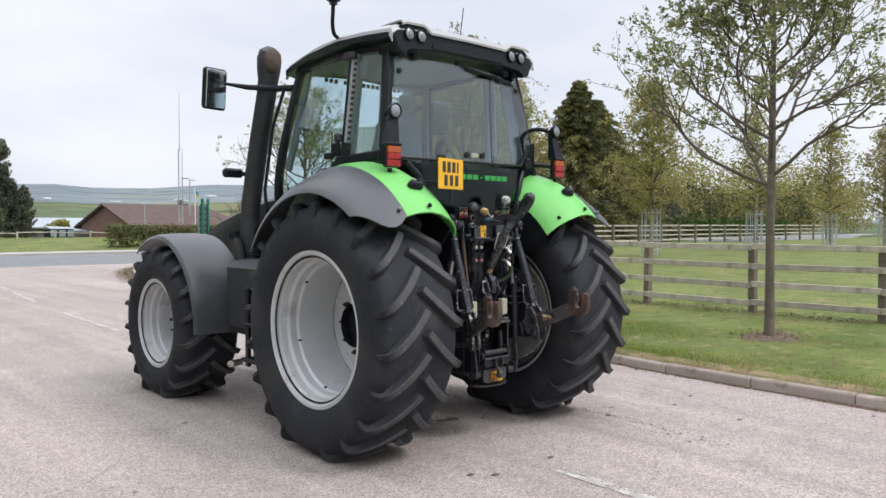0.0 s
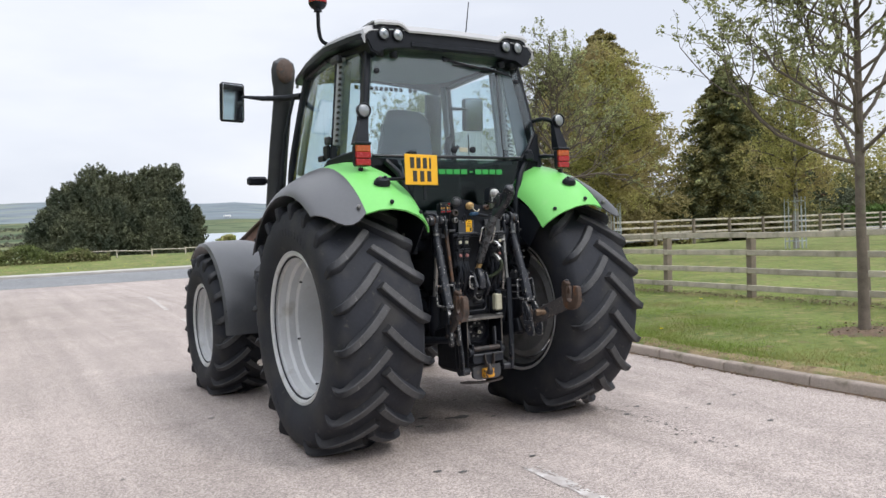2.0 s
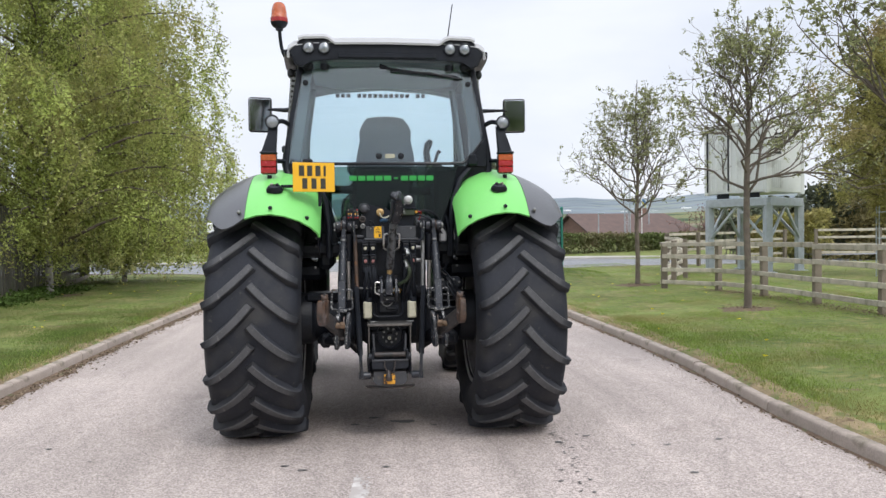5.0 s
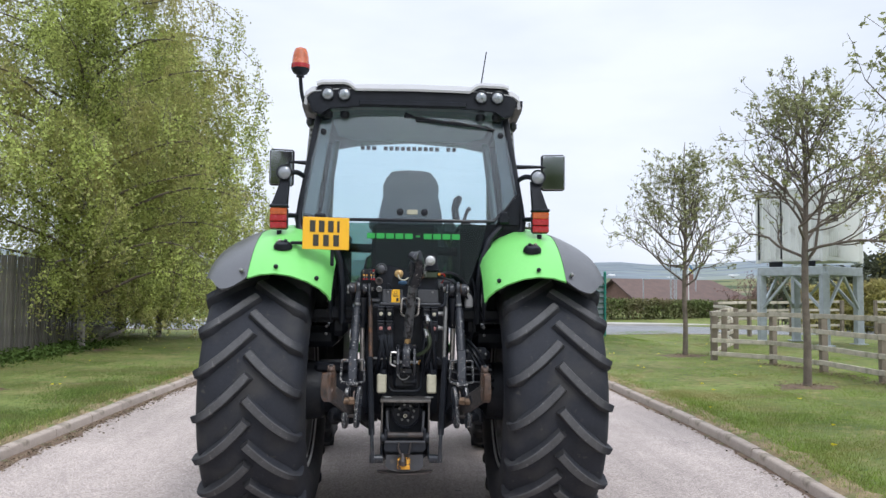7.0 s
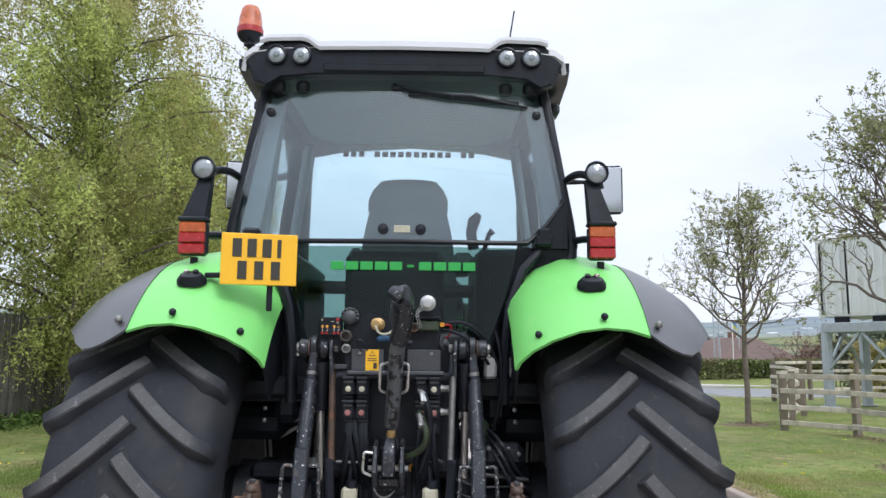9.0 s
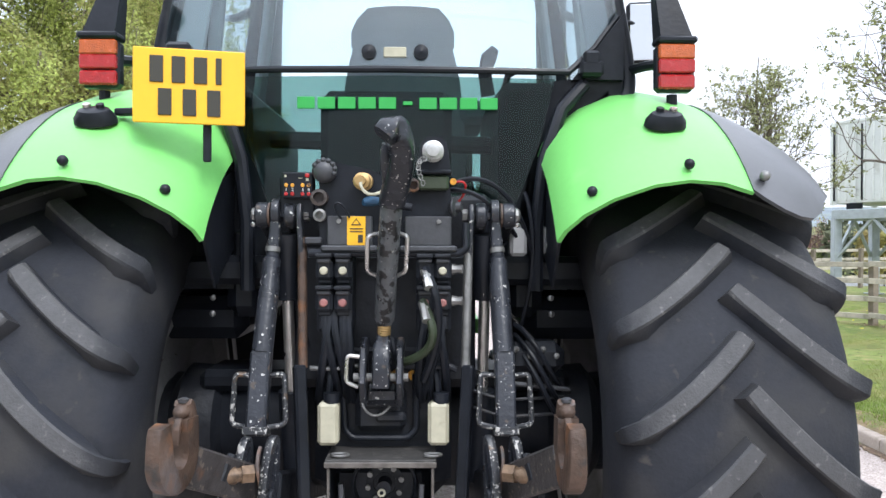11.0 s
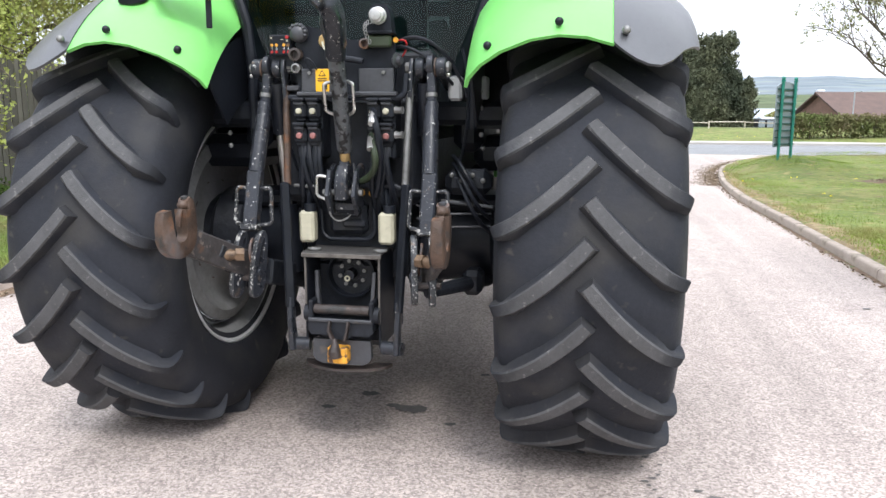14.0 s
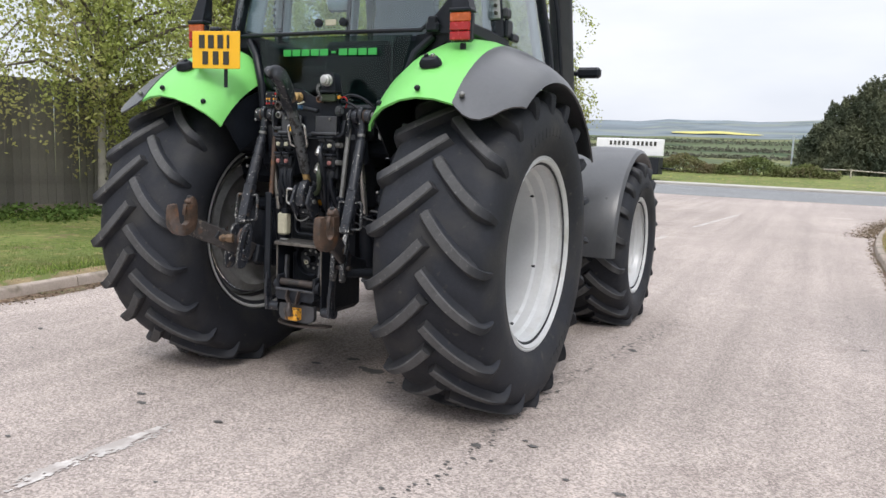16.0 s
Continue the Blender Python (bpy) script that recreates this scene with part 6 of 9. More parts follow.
# top link: bracket, threaded tube, claw
part("top_link_bracket", Geo().sweep([(-0.045, -0.38, 1.15), (-0.045, -0.43, 1.12), (-0.045, -0.455, 1.06), (-0.045, -0.42, 1.0)], 0.022, [0.05, 0.09, 0.10, 0.08]), M_CHIP, tractor, "chipped black top link bracket")
part("top_link_bracket", Geo().sweep([(0.058, -0.38, 1.15), (0.058, -0.43, 1.12), (0.058, -0.455, 1.06), (0.058, -0.42, 1.0)], 0.022, [0.05, 0.09, 0.10, 0.08]), M_CHIP, tractor, "chipped black top link bracket")
part("bracket_pin", Geo().tube([(-0.072, -0.455, 1.065), (0.082, -0.455, 1.065)], 0.012), M_DULL, tractor)
part("bracket_foot", Geo().box((0.006, -0.40, 1.01), (0.11, 0.08, 0.06), b=0.02), M_CHIP, tractor)
part("bracket_handle", Geo().tube(rounded([(-0.055, -0.47, 1.125), (-0.088, -0.475, 1.13), (-0.092, -0.475, 1.055), (-0.058, -0.47, 1.04)]), 0.006, n=8), M_STEEL, tractor)
tl = part("top_link", Geo().tube([(0.012, -0.445, 1.215), (0.014, -0.452, 1.23), (0.032, -0.562, 1.453), (0.040, -0.61, 1.53), (0.043, -0.625, 1.55)], [0.022, 0.029, 0.029, 0.029, 0.024], n=18), M_FLAKED, tractor, "worn black top link tube")
part("link_end", Geo().sweep(bez2([(0.006, -0.46, 1.045), (0.007, -0.465, 1.09), (0.009, -0.45, 1.14), (0.010, -0.43, 1.175)]), [0.052] * 9 + [0.05, 0.045, 0.04, 0.038], [0.07] * 8 + [0.06, 0.055, 0.05, 0.046, 0.044]), M_CHIP, tl)
thr = (Vector((0.034, -0.15, 0.30))).normalized()
part("link_thread", Geo().lathe([(0.004 * k, 0.0175 + 0.002 * (k % 2)) for k in range(16)], Matrix.Translation((0.010, -0.428, 1.165)) @ Vector((0.018, -0.11, 0.223)).to_track_quat('X', 'Z').to_matrix().to_4x4(), n=14), M_BRASS, tl)
part("link_collar", Geo().tube([(0.042, -0.62, 1.545), (0.044, -0.628, 1.56)], 0.034, n=16), M_CHIP, tl)
hook_line = bez2([(0.044, -0.63, 1.555), (0.056, -0.665, 1.592), (0.068, -0.70, 1.632), (0.072, -0.735, 1.675), (0.064, -0.765, 1.706), (0.047, -0.785, 1.713), (0.030, -0.795, 1.698)])
nh = len(hook_line)
part("link_claw", Geo().sweep(hook_line, [0.068 - 0.012 * k / nh for k in range(nh)], [0.058 + 0.016 * math.sin(math.pi * k / nh) - (0.026 * max(0, k - nh * 0.7) / (nh * 0.3)) for k in range(nh)]), M_CHIP, tl, "steel top link claw")
part("claw_horn", Geo().sweep(bez2([(0.040, -0.64, 1.585), (0.030, -0.67, 1.625), (0.028, -0.69, 1.665), (0.034, -0.70, 1.69)]), 0.026, [0.05] * 8 + [0.045, 0.04, 0.034, 0.028, 0.022]), M_CHIP, tl)
part("claw_latch", Geo().sweep([(0.082, -0.655, 1.58), (0.084, -0.69, 1.64), (0.082, -0.72, 1.68)], 0.016, [0.04, 0.05, 0.03]), M_RUST, tl, "rusty claw latch")
part("link_handle", Geo().tube(rounded([(0.008, -0.545, 1.47), (-0.026, -0.56, 1.462), (-0.030, -0.525, 1.365), (0.0, -0.505, 1.352)]), 0.006, n=8), M_STEEL, tl)
part("link_handle", Geo().tube(rounded([(0.058, -0.545, 1.47), (0.082, -0.56, 1.462), (0.076, -0.525, 1.365), (0.05, -0.505, 1.352)]), 0.006, n=8), M_STEEL, tl)

# lift arms, rods, stabilisers, lower links
before_links = set(tractor.children)
for sd in (-1, 1):
    arm = Geo()
    for x, th, r in ((0.276, 0.017, 0.036), (0.356, 0.020, 0.036)):
        arm.lathe([(-th + 0.004, 0.012), (-th, 0.026), (-th + 0.002, r - 0.003), (-th + 0.006, r), (th - 0.006, r), (th - 0.002, r - 0.003), (th, 0.026), (th - 0.004, 0.012)], pose(sd * x, -0.39, 1.525), n=22)
        arm.bar((sd * x, -0.385, 1.52), (sd * x, -0.20, 1.47), th * 1.7, 0.066, b=0.010)
    arm.tube([(sd * 0.235, -0.39, 1.525), (sd * 0.385, -0.39, 1.525)], 0.016, n=10)
    la = part("lift_arm", arm, M_CHIP, tractor, "black lift arm fork with pin")
    part("rod_eye", Geo().lathe([(-0.010, 0.014), (-0.014, 0.028), (-0.010, 0.040), (0.010, 0.040), (0.014, 0.028), (0.010, 0.014)], pose(sd * 0.316, -0.39, 1.532), n=20).sweep([(sd * 0.317, -0.395, 1.515), (sd * 0.320, -0.40, 1.46), (sd * 0.322, -0.41, 1.425)], [0.026, 0.034, 0.036], [0.05, 0.036, 0.036]), M_CHIP, la, "black rod eye on the pin")
    part("eye_ring", Geo().lathe([(-0.003, 0.030), (-0.003, 0.036), (0.003, 0.036), (0.003, 0.030)], pose(sd * 0.335, -0.39, 1.525), n=20), M_RUST, la)
    part("pin_head", Geo().tube([(sd * 0.372, -0.39, 1.525), (sd * 0.384, -0.39, 1.525), (sd * 0.390, -0.39, 1.525)], [0.022, 0.022, 0.014], n=8), M_DULL, la)
    part("pin_head", Geo().tube([(sd * 0.222, -0.39, 1.525), (sd * 0.236, -0.39, 1.525)], 0.019, n=6), M_DULL, la)
    part("pin_nipple", Geo().ball((sd * 0.382, -0.40, 1.497), 0.008, 8, 5), M_STEEL, la)
    # lift rod with its adjusting box
    rod = part("lift_rod", Geo().tube([(sd * 0.322, -0.41, 1.44), (sd * 0.323, -0.414, 1.405), (sd * 0.324, -0.42, 1.395), (sd * 0.325, -0.435, 1.345), (sd * 0.326, -0.44, 1.325), (sd * 0.333, -0.50, 1.14)], [0.019, 0.019, 0.025, 0.025, 0.029, 0.029], n=14), M_CHIP, tractor, "chipped black lift rod")
    part("adjuster_box", Geo().bar((sd * 0.335, -0.495, 1.145), (sd * 0.335, -0.56, 0.935), 0.054, 0.050, b=0.006), M_CHIP, rod, "square adjuster sleeve")
    part("adjuster_collar", Geo().bar((sd * 0.335, -0.556, 0.948), (sd * 0.335, -0.562, 0.925), 0.066, 0.058, b=0.004), M_HEAVYCHIP, rod)
    part("rod_collar", Geo().tube([(sd * 0.322, -0.411, 1.432), (sd * 0.323, -0.413, 1.418)], 0.0215, n=14), M_DULL, rod)
    for w in (-1, 1):
        x = sd * 0.335 + w * 0.027
        part("side_handle", Geo().tube(rounded([(x, -0.515, 1.08), (x + w * 0.04, -0.52, 1.085), (x + w * 0.046, -0.535, 0.95), (x, -0.55, 0.945)]), 0.0075, n=8), M_HEAVYCHIP, rod)
        # slotted cheek of the fork, a thick plate that lies along the lower link
        ring_o, ring_i = [], []
        for q in range(33):
            a = 2 * math.pi * q / 32
            u, v = math.cos(a), math.sin(a)
            f = 0.5 - 0.5 * u
            wide = 0.030 + 0.012 * f
            ring_o.append((0.0, wide * math.copysign(abs(v) ** 0.7, v) - 0.028 * f, 0.125 * math.copysign(abs(u) ** 0.8, u)))
            ring_i.append((0.0, 0.011 * v - 0.026 * f + 0.002, 0.020 + 0.080 * u))
        th = 0.011
        rows = [[(xx, y, z) for y, z in ((p[1], p[2]) for p in rg)] for xx, rg in ((-th, ring_i), (-th, [(0, p[1] * 0.95, p[2] * 0.97) for p in ring_o]), (-th * 0.6, ring_o), (th * 0.6, ring_o), (th, [(0, p[1] * 0.95, p[2] * 0.97) for p in ring_o]), (th, ring_i), (-th, ring_i))]
        fx = pose(sd * 0.325 + w * 0.034, -0.590 - 0.008 * w * sd, 0.806, -6, 0, 17 * sd)
        cheek = Geo()
        cg = Geo().grid(rows)
        cheek.add(cg.v, cg.f, fx)
        cheek.m = [(0, 1, 1, 1, 0, 0)[k // 32] for k in range(len(cg.f))]      # bare worn rim
        part("fork_plate", cheek, [M_CHIP, M_HEAVYCHIP], rod, "heavily chipped slotted fork plate")
        boss = Geo()
        bg = Geo().lathe([(-0.017, 0.0), (-0.017, 0.014), (-0.014, 0.017), (0.014, 0.017), (0.017, 0.014), (0.017, 0.0)], Matrix.Translation((0, -0.014, -0.030)), n=16)
        boss.add(bg.v, bg.f, fx)
        part("fork_boss", boss, M_CHIP, rod)
    part("fork_chain", Geo().tube(bez((sd * 0.32, -0.58, 0.90), (sd * 0.33, -0.62, 0.86), (sd * 0.31, -0.62, 0.82), (sd * 0.315, -0.60, 0.79)), 0.006, n=5), M_RUST, rod)
    part("fork_pin", Geo().tube([(sd * 0.285, -0.605, 0.755), (sd * 0.395, -0.605, 0.755)], 0.012, n=10), M_DARKRUST, rod)
    # chrome ram and rod behind, flat stay bar
    ram = part("hydraulic_ram", Geo().tube([(sd * 0.29, -0.37, 1.47), (sd * 0.29, -0.34, 1.28)], 0.034, n=14), M_BLACK, tractor)
    part("ram_barrel", Geo().tube([(sd * 0.29, -0.30, 1.0), (sd * 0.28, -0.26, 0.72)], 0.038, n=14), M_BLACK, ram)
    part("ram_rod", Geo().tube([(sd * 0.29, -0.36, 1.30), (sd * 0.288, -0.30, 0.98)], 0.017, n=12), M_STEEL, ram, "bright chromed ram rod")
    part("lock_rod", Geo().tube([(sd * 0.240, -0.405, 1.46), (sd * 0.230, -0.45, 1.09)], 0.0135, n=12), M_RUST if sd < 0 else M_DULL, tractor, "worn steel lock rod")
    part("lock_strap", Geo().sweep(bez2([(sd * 0.248, -0.40, 1.555), (sd * 0.246, -0.405, 1.50), (sd * 0.243, -0.41, 1.45), (sd * 0.240, -0.41, 1.40)]), 0.016, [0.030, 0.040, 0.046, 0.050, 0.046, 0.040, 0.036, 0.034, 0.032, 0.030, 0.028, 0.026, 0.024]), M_CHIP, tractor, "chipped black strap over the pin")
    part("stay_bar", Geo().bar((sd * 0.238, -0.46, 1.10), (sd * 0.213, -0.50, 0.62), 0.036, 0.026, b=0.006), M_BLACK, tractor, "flat black stay bar")
    part("stay_link", Geo().sweep([(sd * 0.215, -0.49, 0.66), (sd * 0.210, -0.50, 0.56), (sd * 0.205, -0.49, 0.46)], 0.022, [0.04, 0.05, 0.06]).tube([(sd * 0.225, -0.485, 0.475), (sd * 0.145, -0.475, 0.475)], 0.026, n=14), M_CHIP, tractor)
    # lower link: bar from the casing, then the rusty arm with its open claw
    lk = part("lower_link", Geo().bar((sd * 0.24, 0.20, 0.58), (sd * 0.30, -0.50, 0.76), 0.035, 0.10, b=0.008), M_DIRTY, tractor, "black lower link bar")
    part("link_arm", Geo().bar((sd * 0.315, -0.50, 0.765), (sd * 0.440, -0.835, 0.925), 0.028, 0.098, b=0.006), M_ARM, lk, "worn brown-black steel arm")
    bolt = Geo().tube([(sd * 0.322, -0.655, 0.852), (sd * 0.350, -0.668, 0.853)], 0.0245, n=6)
    bolt.tube([(sd * 0.350, -0.668, 0.853), (sd * 0.362, -0.673, 0.853)], 0.018, n=12).tube([(sd * 0.362, -0.673, 0.853), (sd * 0.386, -0.684, 0.853), (sd * 0.392, -0.687, 0.853)], [0.022, 0.022, 0.015], n=12)
    part("arm_bolt", bolt, M_BOLT, lk, "large rusty bolt")
    # open claw: a thick plate bent into a U with a long front prong and a latch at the back
    c = Vector((sd * 0.447, -0.895, 0.962))
    turn = -0.20 if sd < 0 else 0.03
    ax = Vector((sd * 1.0, abs(turn), 0.0)).normalized()
    fw = Vector((turn, -1.0, 0)).normalized()
    up = Vector((0, 0, 1))
    secs = []
    steps = [("front", 0.082), ("front", 0.060), ("front", 0.035), ("front", 0.012)] + [("bow", -12 - 14 * k) for k in range(12)] + [("back", 0.004), ("back", 0.03), ("back", 0.055), ("back", 0.078)]
    for kind, v in steps:
        if kind == "bow":
            d = fw * math.cos(radians(v)) + up * math.sin(radians(v))
            pi, po_, wv = c + d * 0.029, c + d * 0.084, 0.0215
        elif kind == "front":
            pi, po_, wv = c + fw * (0.029 + 0.12 * v) + up * v, c + fw * (0.084 - 0.02 * v - 0.25 * max(0, v - 0.05)) + up * (v - 0.006 * (v > 0.08)), 0.0205 - 0.035 * v
        else:
            pi, po_, wv = c - fw * (0.028 - 0.006 * v / 0.078) + up * v, c - fw * (0.080 - 0.10 * max(0, v - 0.045)) + up * v, 0.024
        secs.append([tuple(pi - ax * wv), tuple(pi * 0.1 + po_ * 0.9 - ax * wv), tuple(po_ - ax * wv * 0.8), tuple(po_ + ax * wv * 0.8), tuple(pi * 0.1 + po_ * 0.9 + ax * wv), tuple(pi + ax * wv), tuple(pi - ax * wv)])
    hk = Geo().grid(secs)
    hk.add(secs[0][:6], [tuple(range(6))]).add(secs[-1][:6], [tuple(range(6))])
    part("hook", hk, M_RUST, lk, "rusty open claw hook", smooth=50)
    latch = Geo().sweep(bez2([tuple(c - fw * 0.058 + up * 0.02), tuple(c - fw * 0.062 + up * 0.06), tuple(c - fw * 0.056 + up * 0.095), tuple(c - fw * 0.044 + up * 0.112)]), 0.040, [0.046] * 7 + [0.044, 0.042, 0.038, 0.033, 0.027, 0.020])
    latch.ball(tuple(c - fw * 0.040 + up * 0.092), 0.021, 12, 8, (0.95, 1.2, 0.85))
    part("hook_latch", latch, M_RUST, lk, smooth=60)
    part("latch_tongue", Geo().sweep(bez2([tuple(c - fw * 0.034 + up * 0.080), tuple(c - fw * 0.022 + up * 0.062), tuple(c - fw * 0.014 + up * 0.040), tuple(c - fw * 0.010 + up * 0.022)]), 0.018, [0.022] * 6 + [0.020, 0.018, 0.016, 0.014, 0.012, 0.010, 0.008]), M_RUST, lk, "paler rusty latch tongue", smooth=60)
    part("latch_knob", Geo().tube([tuple(c - fw * 0.046 + up * 0.110), tuple(c - fw * 0.047 + up * 0.119), tuple(c - fw * 0.047 + up * 0.122)], [0.011, 0.013, 0.008], n=12), M_BRACKET, lk)
    for dx, dy, dz, r in ((0.045, 0.16, -0.062, 0.014), (0.060, 0.20, -0.075, 0.020), (0.072, 0.235, -0.060, 0.012), (0.055, 0.25, -0.092, 0.010)):
        part("link_plug", Geo().tube([(c.x - sd * dx, c.y + dy, c.z + dz), (c.x - sd * dx * 0.9, c.y + dy - 0.02, c.z + dz - 0.035)], [r, r * 0.8], n=8), M_DIRTY, lk)
    part("stabiliser", Geo().tube([(sd * 0.34, -0.56, 0.72), (sd * 0.44, -0.30, 0.70), (sd * 0.50, -0.10, 0.68)], [0.022, 0.03, 0.03], n=10).box((sd * 0.46, -0.24, 0.70), (0.08, 0.12, 0.10), b=0.02), M_DIRTY, tractor)
for ob in set(tractor.children) - before_links:
    ob.location.x += 0.014       # linkage shifted sideways to fit the camera's view

# pick-up hitch frame, power take-off, carriage
fr = part("pickup_frame", Geo().box((0.007, -0.29, 0.66), (0.30, 0.02, 0.36), b=0.004), M_DIRTY, tractor, "black pick-up hitch frame")
for x in (-0.138, 0.152):
    part("frame_side", Geo().box((x, -0.39, 0.655), (0.010, 0.20, 0.36), b=0.003), M_BLACK, fr)
    part("frame_edge", Geo().box((x, -0.492, 0.70), (0.008, 0.006, 0.26), b=0.001), M_WORNEDGE, fr, "bare worn plate edge")
part("frame_top", Geo().box((0.007, -0.40, 0.838), (0.31, 0.20, 0.010), b=0.003), M_DUSTY, fr, "dusty top plate")
part("frame_lip", Geo().box((0.007, -0.503, 0.830), (0.312, 0.008, 0.016), b=0.002), M_WORNEDGE, fr)
for x in (-0.108, 0.152):
    part("frame_ring", loop([(x + 0.024 * math.cos(a), -0.47 + 0.016 * math.sin(a), 0.850) for a in (2 * math.pi * k / 12 for k in range(12))], 0.004), M_DULL, fr)
po = pose(0.012, -0.33, 0.740) @ pose(0, 0, 0, 0, 0, -90)
gd = part("pto_guard", Geo().lathe([(0, 0.096), (0.07, 0.096), (0.072, 0.088), (0.04, 0.084), (0.0, 0.084)], po, n=36), M_BLACK, tractor, "black power take-off guard ring")
fl2 = part("pto_flange", Geo().lathe([(0, 0.080), (0.02, 0.078), (0.024, 0.060), (0.040, 0.056), (0.044, 0.034), (0.03, 0.030), (0.03, 0)], po, n=30), M_DIRTY, tractor, "dark power take-off flange")
for k in range(8):
    a = 2 * math.pi * (k + 0.3) / 8
    cx, cz = 0.012 + 0.050 * math.cos(a), 0.740 + 0.050 * math.sin(a)
    part("flange_bolt", Geo().tube([(cx, -0.368, cz), (cx, -0.380, cz)], 0.0085, n=6), M_DULL, fl2)
sh = part("pto_shaft", Geo().tube([(0.012, -0.35, 0.740), (0.012, -0.42, 0.740)], [0.022, 0.020], n=16), M_DIRTY, fl2, "short splined shaft")
part("shaft_cap", Geo().lathe([(0, 0.012), (0.006, 0.012), (0.006, 0.006), (0, 0.006)], pose(0.006, -0.42, 0.728) @ pose(0, 0, 0, 0, 0, -90), n=14), M_CREAM, sh, "pale ring on the shaft end")
for sd in (-1, 1):
    x = 0.007 + sd * 0.115
    part("slide", Geo().sweep([(x, -0.44, 0.76), (x - sd * 0.004, -0.45, 0.68), (x - sd * 0.01, -0.455, 0.60)], 0.016, 0.03), M_BRACKET, tractor)
    part("pivot_eye", Geo().lathe([(-0.012, 0.01), (-0.012, 0.032), (0.012, 0.032), (0.012, 0.01)], pose(0.007 + sd * 0.135, -0.49, 0.605), n=16), M_DIRTY, tractor)
cr = part("carriage", Geo().prism([(-0.118, 0.59), (0.130, 0.59), (0.135, 0.545), (0.12, 0.528), (0.05, 0.528), (0.035, 0.512), (-0.022, 0.512), (-0.04, 0.528), (-0.11, 0.528), (-0.122, 0.545)], -0.525, -0.44), M_DIRTY, tractor, "black hitch carriage")
for x in (-0.112, 0.126):
    part("carriage_cheek", Geo().box((x, -0.48, 0.615), (0.018, 0.085, 0.09), b=0.005), M_DIRTY, cr)
part("carriage_lip", Geo().box((0.006, -0.527, 0.586), (0.25, 0.010, 0.014), b=0.003), M_BRACKET, cr)
part("roller", Geo().tube([(-0.10, -0.50, 0.622), (0.115, -0.50, 0.622)], 0.019, n=14), M_DARKRUST, cr, "rusty roller")
for x in (-0.030, 0.042):
    part("carriage_lug", Geo().sweep([(x, -0.53, 0.585), (x - 0.004, -0.54, 0.55), (x - (0.012 if x > 0 else -0.012), -0.54, 0.515)], 0.010, 0.03), M_DARKRUST, cr)
dp = part("drawbar_plate", Geo().prism([(-0.108, 0.505), (-0.112, 0.44), (-0.10, 0.420), (-0.07, 0.408), (0.09, 0.408), (0.112, 0.42), (0.122, 0.44), (0.118, 0.505)], -0.505, -0.48), M_BRACKET, tractor, "worn grey drawbar plate")
part("drawbar_block", Geo().box((0.0, -0.525, 0.455), (0.078, 0.05, 0.064), b=0.005), M_YPAINT, tractor, "worn yellow hitch block")
part("drawbar_pin", Geo().tube([(-0.006, -0.553, 0.452), (-0.006, -0.558, 0.478), (-0.006, -0.555, 0.505), (-0.006, -0.552, 0.522)], [0.022, 0.023, 0.012, 0.006], n=14), M_DARKRUST, tractor, "rusty hitch pin")
rows = [[(0.008 + r * math.cos(a), -0.42 + r * 0.62 * math.sin(a), 0.395) for a in (math.pi + math.pi * k / 16 for k in range(17))] for r in (0.10, 0.175)]
part("bottom_skid", Geo().grid(rows, 0.010), M_DARKRUST, tractor, "dark rusty curved bottom skid")
part("red_grip", Geo().tube([(0.41, -0.08, 0.75), (0.41, -0.11, 0.75)], 0.014, n=10), M_RED, tractor)

# ---- fences, gantry, sign, far buildings ----
M_RAIL = node_mat("weathered_rail_wood", (0.47, 0.425, 0.35), rough=0.85, vary=0.3, scale=6, bump=0.5, bump_scale=50, island=0.15, random_by="object", spots=[((0.16, 0.16, 0.10), 4, 0.56, 0.2)])
M_POST = node_mat("weathered_post_wood", (0.185, 0.155, 0.120), rough=0.9, vary=0.3, scale=6, bump=0.5, bump_scale=50, island=0.15, random_by="object")
M_BOARD = node_mat("grey_fence_board", (0.115, 0.107, 0.092), rough=0.9, vary=0.3, scale=3, bump=0.5, bump_scale=50, island=0.25, random_by="object", spots=[((0.09, 0.10, 0.07), 2, 0.56, 0.2)])
M_GALV = node_mat("galvanised_steel", (0.40, 0.44, 0.47), rough=0.5, metal=0.35, vary=0.15, scale=8, bump=0.05)
M_CABIN = node_mat("pale_grey_cabin", (0.66, 0.68, 0.665), rough=0.55, vary=0.08, scale=2, bump=0.05, spots=[((0.40, 0.40, 0.37), 2.5, 0.6, 0.2)])
M_TEAL = node_mat("green_sign_paint", (0.02, 0.20, 0.15), rough=0.45, vary=0.1, bump=0)
M_SIGNBACK = node_mat("grey_sign_back", (0.23, 0.27, 0.29), rough=0.5, vary=0.1, scale=4, bump=0)
M_SIGNRAIL = node_mat("dark_teal_rail", (0.03, 0.085, 0.08), rough=0.5, vary=0.15, bump=0)
M_BRICK = node_mat("brown_brick_wall", (0.21, 0.125, 0.095), rough=0.9, vary=0.25, scale=3, fine=30, bump=0.2)
M_TILE = node_mat("brown_roof_tiles", (0.105, 0.068, 0.057), rough=0.85, vary=0.25, scale=2, fine=12, bump=0.4, bump_scale=6)
M_FLAGBLUE = node_mat("faded_blue_cloth", (0.12, 0.25, 0.45), rough=0.8, vary=0.15, bump=0.1)
M_FLAGGOLD = node_mat("faded_yellow_cloth", (0.55, 0.50, 0.10), rough=0.8, vary=0.15, bump=0.1)
